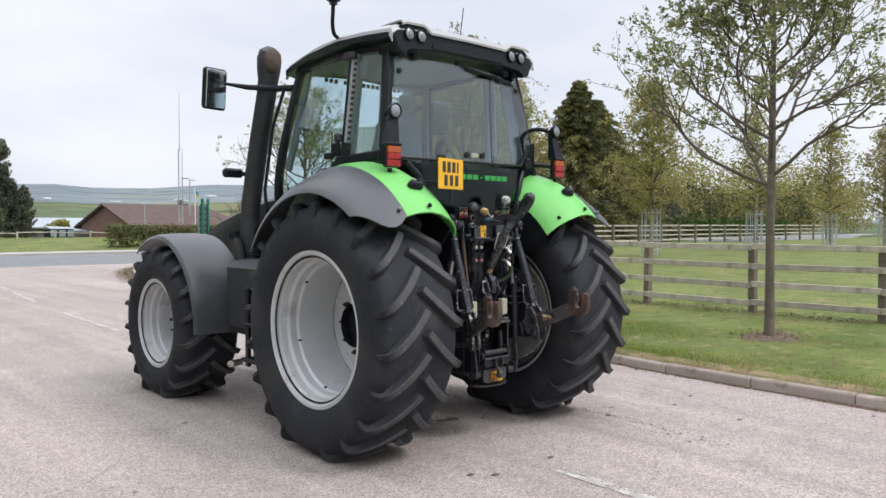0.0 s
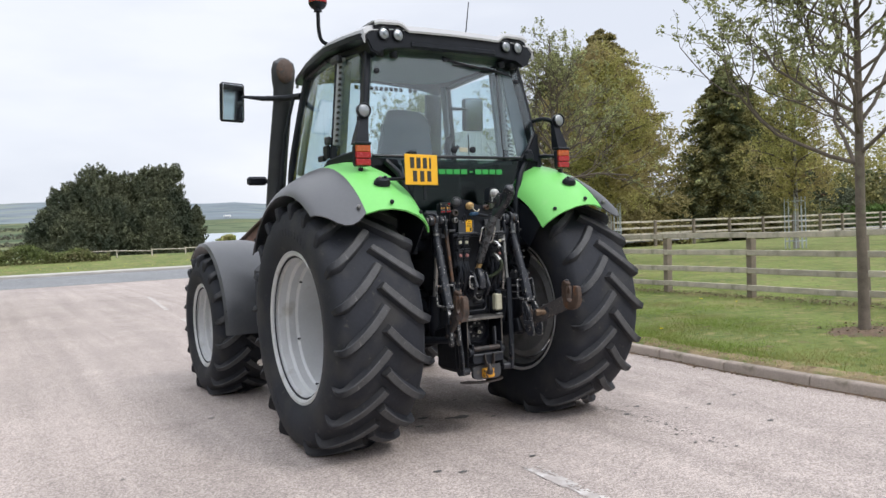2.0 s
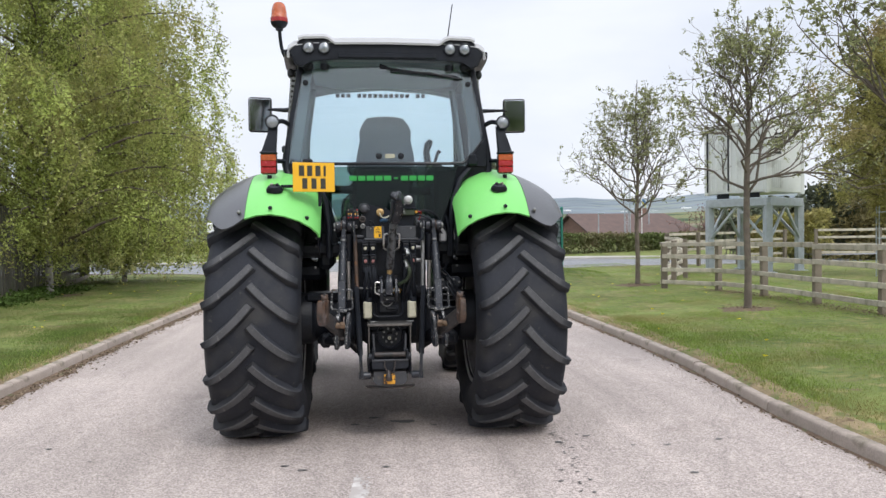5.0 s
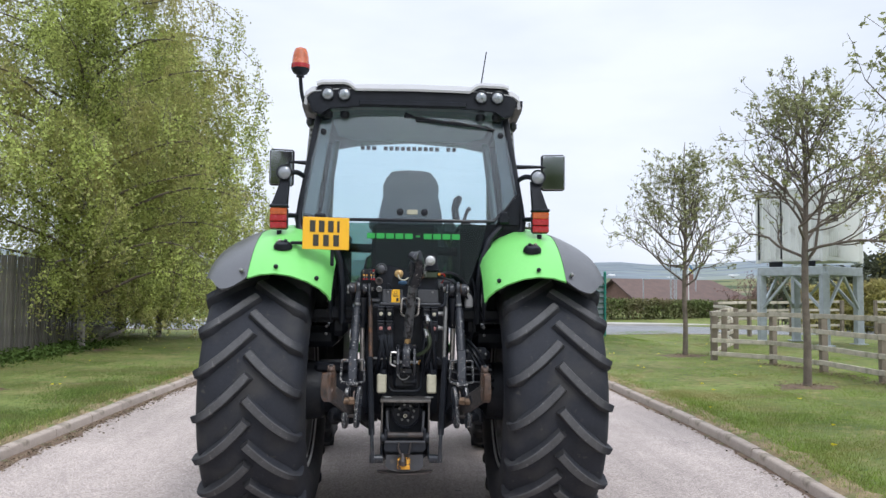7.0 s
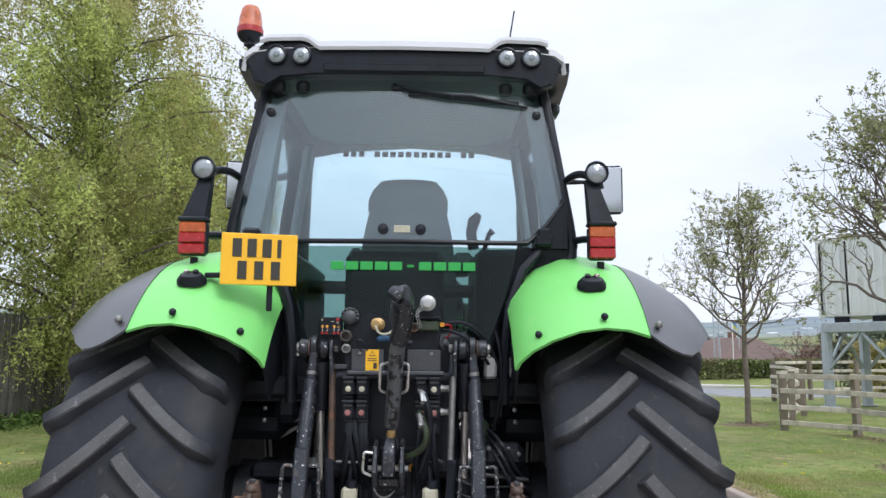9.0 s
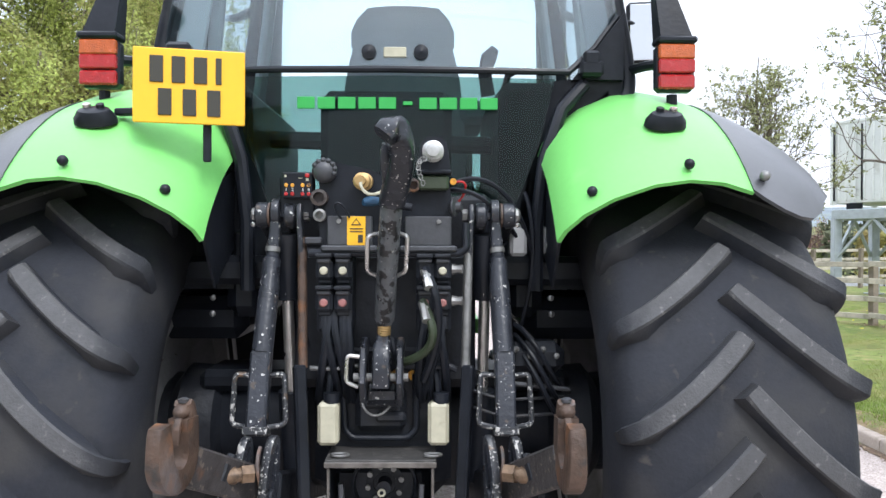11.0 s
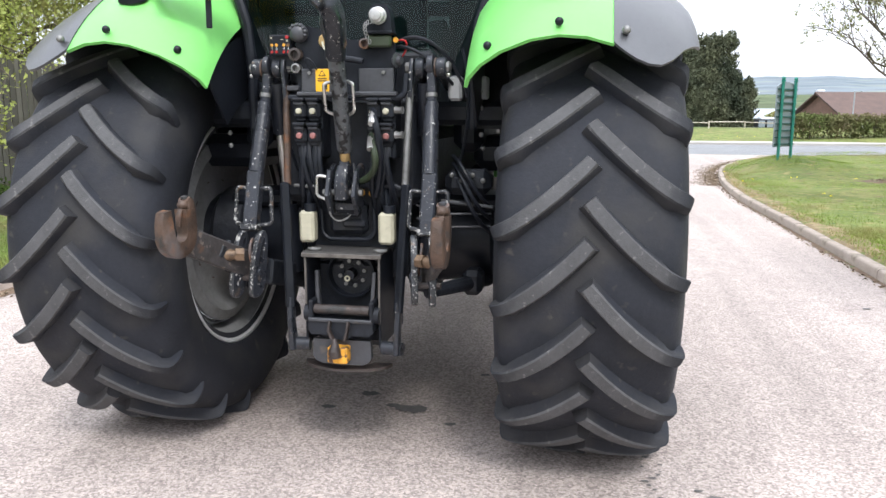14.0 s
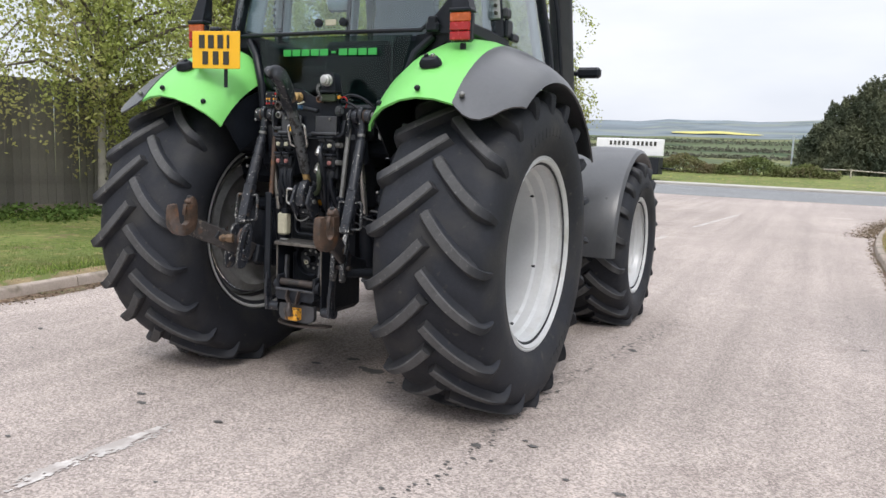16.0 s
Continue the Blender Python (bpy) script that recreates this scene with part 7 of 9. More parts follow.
M_SHED = node_mat("weathered_shed", (0.16, 0.145, 0.13), rough=0.9, vary=0.3, scale=2, bump=0.3)


def ground_z(x, y):
    return 0.13 + 0.22 * max(0, min(1, (x - 3.2) / 14)) + mound(x, y)


def rail_fence(label, pts, spacing, grp, rails=(1.10, 0.82, 0.54, 0.26), h=1.16):
    """Post and rail fence: each post and each rail is a part."""
    f = thing("post_and_rail_fence", label, "fence", group=grp)
    p_mesh = mesh_of("post", Geo().box((0, 0, h / 2 - 0.1), (0.10, 0.125, h + 0.2), b=0.008), M_POST)
    line = smooth_line(pts, spacing) if spacing else [Vector((*q, 0)) for q in pts]
    for i, p in enumerate(line):
        d = line[min(i + 1, len(line) - 1)] - line[max(i - 1, 0)]
        o = new("post", p_mesh)
        o.parent = f
        o.matrix_world = pose(p.x, p.y, ground_z(p.x, p.y) + random.uniform(-0.03, 0.01), random.uniform(-1, 1), random.uniform(-1, 1), math.degrees(math.atan2(d.y, d.x)))
    rm = {}
    for a, b in zip(line[:-1], line[1:]):
        ln = round((b - a).length, 2)
        if ln not in rm:
            rm[ln] = mesh_of("rail", Geo().box((0, 0, 0), (ln - 0.006, 0.036, 0.088), b=0.006), M_RAIL)
        n = Vector((-(b - a).y, (b - a).x, 0)).normalized() * 0.072
        for z in rails:
            za, zb = ground_z(a.x, a.y), ground_z(b.x, b.y)
            o = new("rail", rm[ln])
            o.parent = f
            m = (a + b) / 2 + n
            o.matrix_world = pose(m.x, m.y, (za + zb) / 2 + z + random.uniform(-0.012, 0.012), 0, -math.degrees(math.atan2(zb - za, ln)) + random.uniform(-0.35, 0.35), math.degrees(math.atan2(b.y - a.y, b.x - a.x)))
    return f


random.seed(11)
NEAR_FENCE = ((7.5, -8.1), (7.5, -6.25), (7.5, -4.4), (7.5, -2.5), (7.46, -0.68), (7.36, 1.08), (7.44, 2.95), (7.49, 4.72), (7.53, 6.45), (7.60, 8.30), (7.36, 9.72), (6.63, 10.86), (7.5, 12.4), (8.5, 14.0), (9.2, 15.75), (9.85, 17.6), (10.3, 19.6))
rail_fence("weathered grey four-rail wooden fence along the grass verge", NEAR_FENCE, 0, "wooden fences", (0.99, 0.71, 0.43, 0.15), 1.03)
rail_fence("weathered grey four-rail wooden fence behind the raised cabin", ((10.3, 19.6), (13.0, 21.2), (17, 21.6)), 1.96, "wooden fences")
rail_fence("weathered grey wooden fence along the lane beyond the paddock", ((17, 21.6), (24, 20.4), (34, 19.6), (46, 20.5), (62, 20)), 2.3, "wooden fences")
thing("lane", "narrow grey lane beyond the paddock fence", "road", kind="structure", g=Geo().grid([[(18, 22.9, 0.45), (18, 25.2, 0.48)], [(40, 21.4, 0.5), (40, 23.8, 0.55)], [(72, 21.3, 0.55), (72, 24, 0.6)]]), mats=M_ASPHALT)

# close-boarded fence on the left
wf = thing("board_fence", "tall close-boarded fence of grey weathered planks", "fence")
fl = smooth_line(((-8.3, -9), (-8.35, 3.5), (-8.1, 5.0), (-7.85, 10), (-7.9, 13.5), (-8.6, 18), (-9.6, 22)), 0.125)
for a, b in zip(fl[20::16], fl[36::16]):
    part("gravel_board", Geo().bar((a.x + 0.035, a.y, 0.20), (b.x + 0.035, b.y, 0.20), 0.026, 0.15, b=0.004), M_POST, wf)
b_mesh = mesh_of("board", Geo().prism([(-0.066, 0.008), (0.066, -0.004), (0.066, 0.004), (-0.066, 0.022)], 0.0, 2.02, pose(0, 0, 0, 90, 0, 0)), M_BOARD)
gs = Geo()
for i, (a, b) in enumerate(zip(fl[:-1], fl[1:])):
    yaw = math.degrees(math.atan2((b - a).y, (b - a).x))
    zz = 0.16 + random.uniform(-0.012, 0.012)
    if 1.5 < a.y < 20 and i % 1 == 0:
        o = new("board", b_mesh)
        o.parent = wf
        o.matrix_world = pose(a.x, a.y, zz, 0, random.uniform(-0.4, 0.4), yaw)
    else:
        q = Geo().prism([(-0.066, 0.008), (0.066, -0.004), (0.066, 0.004), (-0.066, 0.022)], 0.0, 2.02, pose(a.x, a.y, zz, 0, 0, yaw) @ pose(0, 0, 0, 90, 0, 0))
        gs.add(q.v, q.f)
part("far_boards", gs, M_BOARD, wf)
wf.children[-1]["kind"] = "stuff"
for a, b in zip(fl[:-16:16], fl[16::16]):
    for z in (0.5, 1.2, 1.85):
        part("arris_rail", Geo().bar((a.x - 0.10, a.y, z), (b.x - 0.10, b.y, z), 0.06, 0.06, b=0.005), M_POST, wf)
    part("gravel_board", Geo().bar((a.x + 0.015, a.y, 0.13), (b.x + 0.015, b.y, 0.13), 0.03, 0.17, b=0.004, roll=90), M_BOARD, wf)

# raised steel cabin on a braced frame
gn = thing("raised_cabin", "pale grey steel cabin raised on a braced galvanised frame", "cabin")
PN, PL, PR = Vector((11.28, 14.75, 0)), Vector((10.3, 16.46, 0)), Vector((12.78, 15.61, 0))
U, V = (PL - PN), (PR - PN)
U3, V3 = U.normalized(), V.normalized()


def cab_pt(u, v, z):
    p = PN + U * u + V * v
    return (p.x, p.y, z + 0.12 * (z > 0.5))


for u, v in ((0.02, 0.02), (0.98, 0.02), (0.02, 0.98), (0.98, 0.98)):
    part("leg", Geo().bar(cab_pt(u, v, 0.1), cab_pt(u, v, 2.12), 0.20, 0.20, b=0.012), M_GALV, gn)
    part("foot_plate", Geo().box(cab_pt(u, v, 0.27), (0.36, 0.36, 0.03)), M_GALV, gn)
for a, b in (((0, 0), (1, 0)), ((0, 0), (0, 1)), ((1, 0), (1, 1)), ((0, 1), (1, 1))):
    part("beam", Geo().bar(cab_pt(*a, 2.16), cab_pt(*b, 2.16), 0.16, 0.24, b=0.01), M_GALV, gn)
    m = ((a[0] + b[0]) / 2, (a[1] + b[1]) / 2)
    for q in (a, b):
        part("brace", Geo().bar(cab_pt(*q, 1.0), cab_pt(*m, 2.06), 0.07, 0.07, b=0.006), M_GALV, gn)
g = Geo()
c = cab_pt(0.5, 0.5, 3.43)
yaw = math.degrees(math.atan2(V.y, V.x))
g.box(c, (V.length * 1.04, U.length * 1.02, 2.0), rot=(0, 0, yaw), b=0.02)
part("cabin_body", g, M_CABIN, gn, "pale grey corrugated steel cabin")
for f in (0.22, 0.72):
    part("fork_pocket", Geo().bar(cab_pt(f - 0.1, -0.025, 2.36), cab_pt(f + 0.1, -0.025, 2.36), 0.05, 0.14, b=0.005), M_BLACK, gn)
for k in range(4):
    part("cabin_corner", Geo().bar(cab_pt((0, 1, 0, 1)[k], (-0.02, -0.02, 1.02, 1.02)[k], 2.4), cab_pt((0, 1, 0, 1)[k], (-0.02, -0.02, 1.02, 1.02)[k], 4.46), 0.12, 0.12, b=0.01), M_CABIN, gn)
part("cabin_roof_edge", Geo().box(cab_pt(0.5, 0.5, 4.45), (V.length * 1.07, U.length * 1.05, 0.08), rot=(0, 0, yaw), b=0.01), M_CABIN, gn)
for k in range(9):
    part("corrugation", Geo().bar(cab_pt(0.06 + 0.11 * k, -0.022, 2.5), cab_pt(0.06 + 0.11 * k, -0.022, 4.36), 0.10, 0.04, b=0.012, roll=90), M_CABIN, gn)
for k in range(6):
    part("vent_slat", Geo().bar(cab_pt(-0.012, 0.18, 3.55 + 0.11 * k), cab_pt(-0.012, 0.36, 3.55 + 0.11 * k), 0.03, 0.05, b=0.004), M_DIRTY, gn)
for k in range(5):
    part("rib", Geo().bar(cab_pt(-0.012, 0.12 + 0.055 * k, 2.55), cab_pt(-0.012, 0.12 + 0.055 * k, 3.35), 0.05, 0.05, b=0.01), M_CABIN, gn)
part("door_bar", Geo().bar(cab_pt(0.62, -0.045, 2.5), cab_pt(0.62, -0.045, 4.35), 0.035, 0.035, b=0.006), M_BLACK, gn)
part("door_bar", Geo().bar(cab_pt(0.98, -0.045, 2.5), cab_pt(0.98, -0.045, 4.35), 0.05, 0.05, b=0.006), M_BLACK, gn)

# sign board seen from behind, on two green posts
sg = thing("sign_board", "grey back of a railed sign on two green posts", "sign")
SIGN = (Vector((5.05, 14.72, 0)), Vector((5.40, 15.12, 0)))
for p in SIGN:
    part("sign_post", Geo().tube([(p.x, p.y, 0.1), (p.x, p.y, 2.10)], 0.034, n=12).tube([(p.x, p.y, 2.08), (p.x, p.y, 2.115)], 0.046, n=12).ball((p.x, p.y, 2.15), 0.042, 12, 8), M_TEAL, sg, "green sign post with a ball top")
mid, yaw = (SIGN[0] + SIGN[1]) / 2, math.degrees(math.atan2(SIGN[1].y - SIGN[0].y, SIGN[1].x - SIGN[0].x))
back = pose(mid.x, mid.y, 0, 0, 0, yaw)
panel = [(-0.40, 0.68), (0.40, 0.68), (0.40, 1.98), (0.27, 2.04), (0.1, 2.075), (-0.1, 2.075), (-0.27, 2.04), (-0.40, 1.98)]
part("sign_panel", Geo().prism(panel, 0.045, 0.075, back), M_SIGNBACK, sg, "grey sign panel with an arched top")
for k in range(9):
    part("sign_rail", Geo().add(*(lambda q: (q.v, q.f))(Geo().box((0, 0.028, 0.74 + 0.148 * k), (0.80, 0.034, 0.036), b=0.006)), back), M_SIGNRAIL, sg, "dark rail across the back")

# lamp columns, masts, flag
for x, y, h, r in ((18.5, 46, 4.6, 0.04), (24.5, 58, 5.2, 0.05), (-1.5, 120, 5.0, 0.12), (17.5, 50, 2.9, 0.035)):
    g = Geo().tube([(x, y, terrain(x, y) - 0.3), (x, y, h)], r, n=8)
    g.box((x + 0.2, y, h - 0.02), (0.5, 0.12, 0.07), b=0.01)
    thing("lamp_post", "thin grey lamp post beyond the main road", "lamp post", g=g, mats=M_GALV)
g = Geo()
for dx, dy in ((0, 0), (0.28, 0), (0.14, 0.24)):
    g.tube([(17.6 + dx, 44.6 + dy, 0), (17.6 + dx, 44.6 + dy, 6.4)], 0.018, n=6)
for k in range(21):
    z = 0.3 + 0.3 * k
    g.tube([(17.6, 44.6, z), (17.88, 44.6, z + 0.15), (17.74, 44.84, z + 0.3)], 0.009, n=5)
g.tube([(17.74, 44.7, 6.3), (17.74, 44.7, 10.2)], [0.03, 0.01], n=6)
g.box((17.9, 44.6, 3.7), (0.5, 0.1, 0.05)).box((18.05, 44.6, 2.9), (0.35, 0.3, 0.3), b=0.05)
thing("radio_mast", "slim grey lattice radio mast with a whip aerial", "mast", g=g, mats=M_GALV)
g = Geo().tube([(19.2, 45.6, 0.2), (19.2, 45.6, 3.9)], 0.03, n=8)
fp = thing("flagpole", "white flagpole with a limp blue and yellow flag", "flagpole", g=g, mats=M_WHITE)
part("flag", Geo().grid([[(19.23 + 0.07 * i, 45.6 + 0.05 * math.sin(i * 1.7), 3.85 - 0.17 * j - 0.08 * i) for i in range(5)] for j in range(3)], 0.01), [M_FLAGBLUE], fp, "pale blue upper half")
part("flag_stripe", Geo().grid([[(19.23 + 0.07 * i, 45.58 + 0.05 * math.sin(i * 1.7), 3.62 - 0.17 * j - 0.08 * i) for i in range(5)] for j in range(2)], 0.01), [M_FLAGGOLD], fp, "yellow lower half")


def house(label, c, w, d, eave, apex, base, yaw):
    h = thing("bungalow", label, "house", at=pose(c[0], c[1], 0, 0, 0, yaw), group="far buildings")
    part("wall", Geo().prism([(-w / 2, base), (w / 2, base), (w / 2, eave), (-w / 2, eave)], -d / 2, d / 2), M_BRICK, h)
    part("gable", Geo().add([(-w / 2, -d / 2, eave), (-w / 2, d / 2, eave), (-w / 2, 0, apex - 0.1), (-w / 2 + 0.2, -d / 2, eave), (-w / 2 + 0.2, d / 2, eave), (-w / 2 + 0.2, 0, apex - 0.1)], [(0, 1, 2), (3, 5, 4), (0, 2, 5, 3), (1, 4, 5, 2)]), M_BRICK, h)
    for s in (-1, 1):
        part("roof", Geo().grid([[(-w / 2 - 0.4, s * (d / 2 + 0.5), eave - 0.12), (w / 2 + 0.4, s * (d / 2 + 0.5), eave - 0.12)], [(-w / 2 - 0.4, 0, apex), (w / 2 - 1.2, 0, apex)]], 0.12), M_TILE, h, "brown tiled roof")
    part("roof", Geo().add([(w / 2 + 0.4, -d / 2 - 0.5, eave - 0.12), (w / 2 + 0.4, d / 2 + 0.5, eave - 0.12), (w / 2 - 1.2, 0, apex)], [(0, 1, 2)]), M_TILE, h)
    part("gutter", Geo().box((0, -d / 2 - 0.52, eave - 0.15), (w + 0.9, 0.1, 0.14), b=0.02), M_WHITE, h, "white gutter board")
    for x in (-w * 0.3, 0, w * 0.28):
        win = part("window", Geo().box((x, -d / 2 - 0.02, eave - 0.9), (1.5, 0.08, 1.1), b=0.02), M_WHITE, h)
        part("pane", Geo().box((x, -d / 2 - 0.05, eave - 0.9), (1.3, 0.06, 0.9), b=0.01), M_INK, win)
    part("chimney", Geo().box((w * 0.2, 0.3, apex + 0.2), (0.5, 0.5, 0.8), b=0.02), M_BRICK, h)
    return h


house("long brown brick bungalow with a tiled roof", (23.0, 60), 10.5, 7, 1.35, 3.0, -2.4, 12)
house("low brown bungalow with a tiled roof", (37.5, 62), 9.5, 7, 0.9, 2.5, -2.4, 8)
house("small brown bungalow with a tiled roof", (49, 70), 9, 7, 1.2, 2.9, -2.4, -10)
bn = thing("barn", "low grey barn with a pale metal roof", "barn", group="far buildings")
part("wall", Geo().box((21, 84, -0.9), (9, 6, 3.6)), M_SHED, bn)
part("roof", Geo().grid([[(16, 80.6, 1.0), (26, 80.6, 1.0)], [(16, 84, 2.0), (26, 84, 2.0)], [(16, 87.4, 1.0), (26, 87.4, 1.0)]], 0.1), M_GALV, bn)
sh = thing("shed", "leaning weathered wooden shed beside the cypress trees", "shed")
part("wall", Geo().box((16.4, 62, 0.0), (3.4, 2.2, 1.9), b=0.03), M_SHED, sh)
part("roof", Geo().box((16.4, 62, 1.02), (3.8, 2.6, 0.1), rot=(6, 3, 0)), M_GALV, sh)
for k in range(8):
    part("plank", Geo().box((14.9 + 0.42 * k, 60.87, 0.0), (0.38, 0.04, 1.8), b=0.01), M_SHED, sh)
ot = thing("old_machine", "derelict dark vehicle cab standing in the weeds", "old machine")
part("cab", Geo().box((14.3, 58.5, 0.55), (1.7, 1.6, 1.1), b=0.08), M_DIRTY, ot)
part("bonnet", Geo().box((12.9, 58.5, 0.1), (1.3, 1.3, 0.8), b=0.08), M_DIRTY, ot)
for x in (13.7, 14.3, 14.9):
    part("cab_window", Geo().box((x, 57.68, 0.75), (0.45, 0.04, 0.5), b=0.01), M_SIGNBACK, ot)
for k in range(10):
    x = 500 * math.tan(radians(7 + 2.1 * k))
    thing("far_barn", "pale far farm building across the valley", "barn", group="far buildings", g=Geo().box((x * 2.1, 1050, terrain(x * 2.1, 1050) + random.uniform(-4, 6)), (random.uniform(6, 18), 10, random.uniform(1.6, 2.6)), b=0.3), mats=M_WHITE)
# white advertising trailer by the far verge
tv = thing("advertising_trailer", "white advertising trailer parked on the far verge", "trailer")
part("panel", Geo().box((-6.9, 38.2, 1.80), (3.6, 0.3, 0.9), b=0.03), M_WHITE, tv)
part("chassis", Geo().box((-6.9, 38.2, 0.85), (3.4, 1.2, 0.9), b=0.02).tube([(-5.2, 38.2, 0.72), (-4.4, 38.2, 0.7)], 0.04), M_DIRTY, tv)
for x in (-7.6, -6.3):
    part("wheel", Geo().lathe([(-0.1, 0.1), (-0.1, 0.3), (0.1, 0.3), (0.1, 0.1)], pose(x, 37.55, 0.45, 0, 0, 90), n=18), M_RUBBER, tv)
for k in range(11):
    part("lettering_bar", Geo().box((-7.9 + 0.225 * k + (0.12 if k > 4 else 0), 38.04, 2.0), (0.13, 0.02, 0.22), b=0.003), M_INK, tv)
# low white rails and wire fence on the far verge
for x in range(-2, 14, 2):
    g = Geo().tube([(x, 44.5, 0.4), (x, 44.5, 1.05)], 0.04, n=6).tube([(x, 44.5, 0.98), (x + 2, 44.5 + 0.1, 0.94 + 0.06 * math.sin(x))], 0.03, n=6)
    thing("low_rail", "low weathered rail on the far verge", "rail", group="low rails", g=g, mats=M_RAIL)

# ---- trees, hedges, grass ----
M_BARK = node_mat("grey_brown_bark", (0.135, 0.11, 0.088), rough=0.95, vary=0.35, scale=9, bump=0.6, bump_scale=40, spots=[((0.17, 0.17, 0.11), 6, 0.56, 0.2)])
M_BIRCHBARK = node_mat("white_birch_bark", (0.30, 0.28, 0.25), rough=0.9, vary=0.25, scale=5, bump=0.4, spots=[((0.06, 0.05, 0.045), 9, 0.55, 0.08)])
M_TWIG = node_mat("dark_twigs", (0.125, 0.102, 0.082), rough=0.95, vary=0.3, scale=5, bump=0)
L_YOUNG = leaf_mat("young_tree_leaves", (0.28, 0.295, 0.145), 0.45, 0.5)
L_BIRCH = leaf_mat("birch_leaves", (0.375, 0.425, 0.135), 0.62, 0.5, (0.42, 0.385, 0.165), 0.5)
L_OLIVE = leaf_mat("spring_birch_leaves", (0.35, 0.335, 0.120), 0.4, 0.5, (0.33, 0.27, 0.125), 0.6)
L_DARK = leaf_mat("cypress_sprays", (0.128, 0.138, 0.084), 0.55, 0.12, (0.075, 0.092, 0.062), 0.4)
L_SPRUCE = leaf_mat("spruce_sprays", (0.20, 0.185, 0.072), 0.6, 0.25, (0.085, 0.105, 0.058), 0.8)
L_CEDAR = leaf_mat("cedar_sprays", (0.265, 0.225, 0.095), 0.5, 0.3, (0.20, 0.175, 0.08), 0.6)
L_HEDGE = leaf_mat("hedge_leaves", (0.075, 0.12, 0.03), 0.5, 0.25)
L_ROUGH = leaf_mat("rough_hedge_leaves", (0.135, 0.165, 0.06), 0.5, 0.3, (0.20, 0.165, 0.095), 0.5)
L_WOOD = leaf_mat("far_wood_leaves", (0.125, 0.125, 0.095), 0.3, 0.2, (0.10, 0.125, 0.075), 0.01)
L_PINK = leaf_mat("reddish_shrub_leaves", (0.20, 0.12, 0.10), 0.4, 0.3)
L_GRASS = leaf_mat("grass_blades", (0.215, 0.30, 0.062), 0.45, 0.35, (0.285, 0.255, 0.105), 0.8)
L_STRAW = leaf_mat("dry_grass_blades", (0.40, 0.325, 0.175), 0.4, 0.25, (0.27, 0.23, 0.10), 2.0)
# darker copy of the grass: birch shade on the left verge is in the colour
L_SHADED = leaf_mat("shaded_lawn_blades", (0.150, 0.215, 0.055), 0.45, 0.35, (0.20, 0.19, 0.085), 0.8)
L_DANDELION = leaf_mat("dandelion_flowers", (0.78, 0.66, 0.05), 0.1, 0.2)
L_DRY = leaf_mat("dry_litter", (0.195, 0.150, 0.105), 0.5, 0.1)


def leaf_mesh(name, centres, size, mat, rng, flat=0.5, hang=0.0, long=1.5):
    """Small pointed leaves at the centres, turned at random; hang lets them droop."""
    n = len(centres)
    c = np.asarray(centres, float)
    a = rng.normal(size=(n, 3))
    a[:, 2] = a[:, 2] * flat - hang
    a /= np.linalg.norm(a, axis=1, keepdims=True)
    b = np.cross(a, rng.normal(size=(n, 3)))
    b /= np.linalg.norm(b, axis=1, keepdims=True)
    s = size * rng.uniform(0.6, 1.3, (n, 1))
    v = np.empty((n, 4, 3))
    v[:, 0], v[:, 2] = c - a * s * long * 0.5, c + a * s * long * 0.5
    v[:, 1], v[:, 3] = c + b * s * 0.38 - a * s * 0.1, c - b * s * 0.38 - a * s * 0.1
    me = bpy.data.meshes.new(name)
    me.vertices.add(n * 4)
    me.vertices.foreach_set("co", v.reshape(-1))
    me.loops.add(n * 4)
    me.loops.foreach_set("vertex_index", np.arange(n * 4, dtype=np.int32))
    me.polygons.add(n)
    me.polygons.foreach_set("loop_start", np.arange(0, n * 4, 4, dtype=np.int32))
    me.polygons.foreach_set("loop_total", np.full(n, 4, dtype=np.int32))
    me.update(calc_edges=True)
    me.materials.append(mat)
    return me


def crown(name, centres, size, mat, rng, parent, **kw):
    ob = new(name, leaf_mesh(name, centres, size, mat, rng, **kw))
    ob.parent = parent
    ob["kind"] = "stuff"
    return ob


def grow(rng, start, way, length, radius, depth, out, tips, bend=0.25, up=0.12, kids=(3, 5), spread=0.7, taper=0.55):
    """One limb and, from it, smaller limbs; out collects tubes, tips the points where leaves sit."""
    p, d = np.array(start, float), np.array(way, float)
    d /= np.linalg.norm(d)
    n = 5 if depth > 0 else 4
    pts, rs = [p.copy()], [radius]
    for i in range(n):
        d = d + rng.normal(size=3) * bend * 0.35
        d[2] += up * 0.5
        d /= np.linalg.norm(d)
        p = p + d * length / n
        pts.append(p.copy())
        rs.append(max(0.0025, radius * (1 - (1 - taper) * (i + 1) / n)))
    out.append((pts, rs, depth))
    if depth == 0:
        for k in range(1, n + 1):
            tips.append(pts[k])
        return
    for k in range(rng.integers(*kids) + (1 if depth > 1 else 0)):
        f = rng.uniform(0.3, 1.0) if k else 1.0
        i = min(n - 1, int(f * n))
        q = pts[i] + (pts[i + 1] - pts[i]) * (f * n - i)
        side = np.cross(d, rng.normal(size=3))
        side /= np.linalg.norm(side)
        w = d + side * spread * rng.uniform(0.5, 1.2)
        grow(rng, q, w, length * rng.uniform(0.5, 0.75), max(0.003, rs[i] * 0.6), depth - 1, out, tips, bend, up, kids, spread, taper)


def limbs_geo(out, thick):
    g = Geo()
    for pts, rs, depth in out:
        g.tube([tuple(p) for p in pts], rs, n=9 if depth >= thick else (5 if depth else 3), cap=False)
    return g


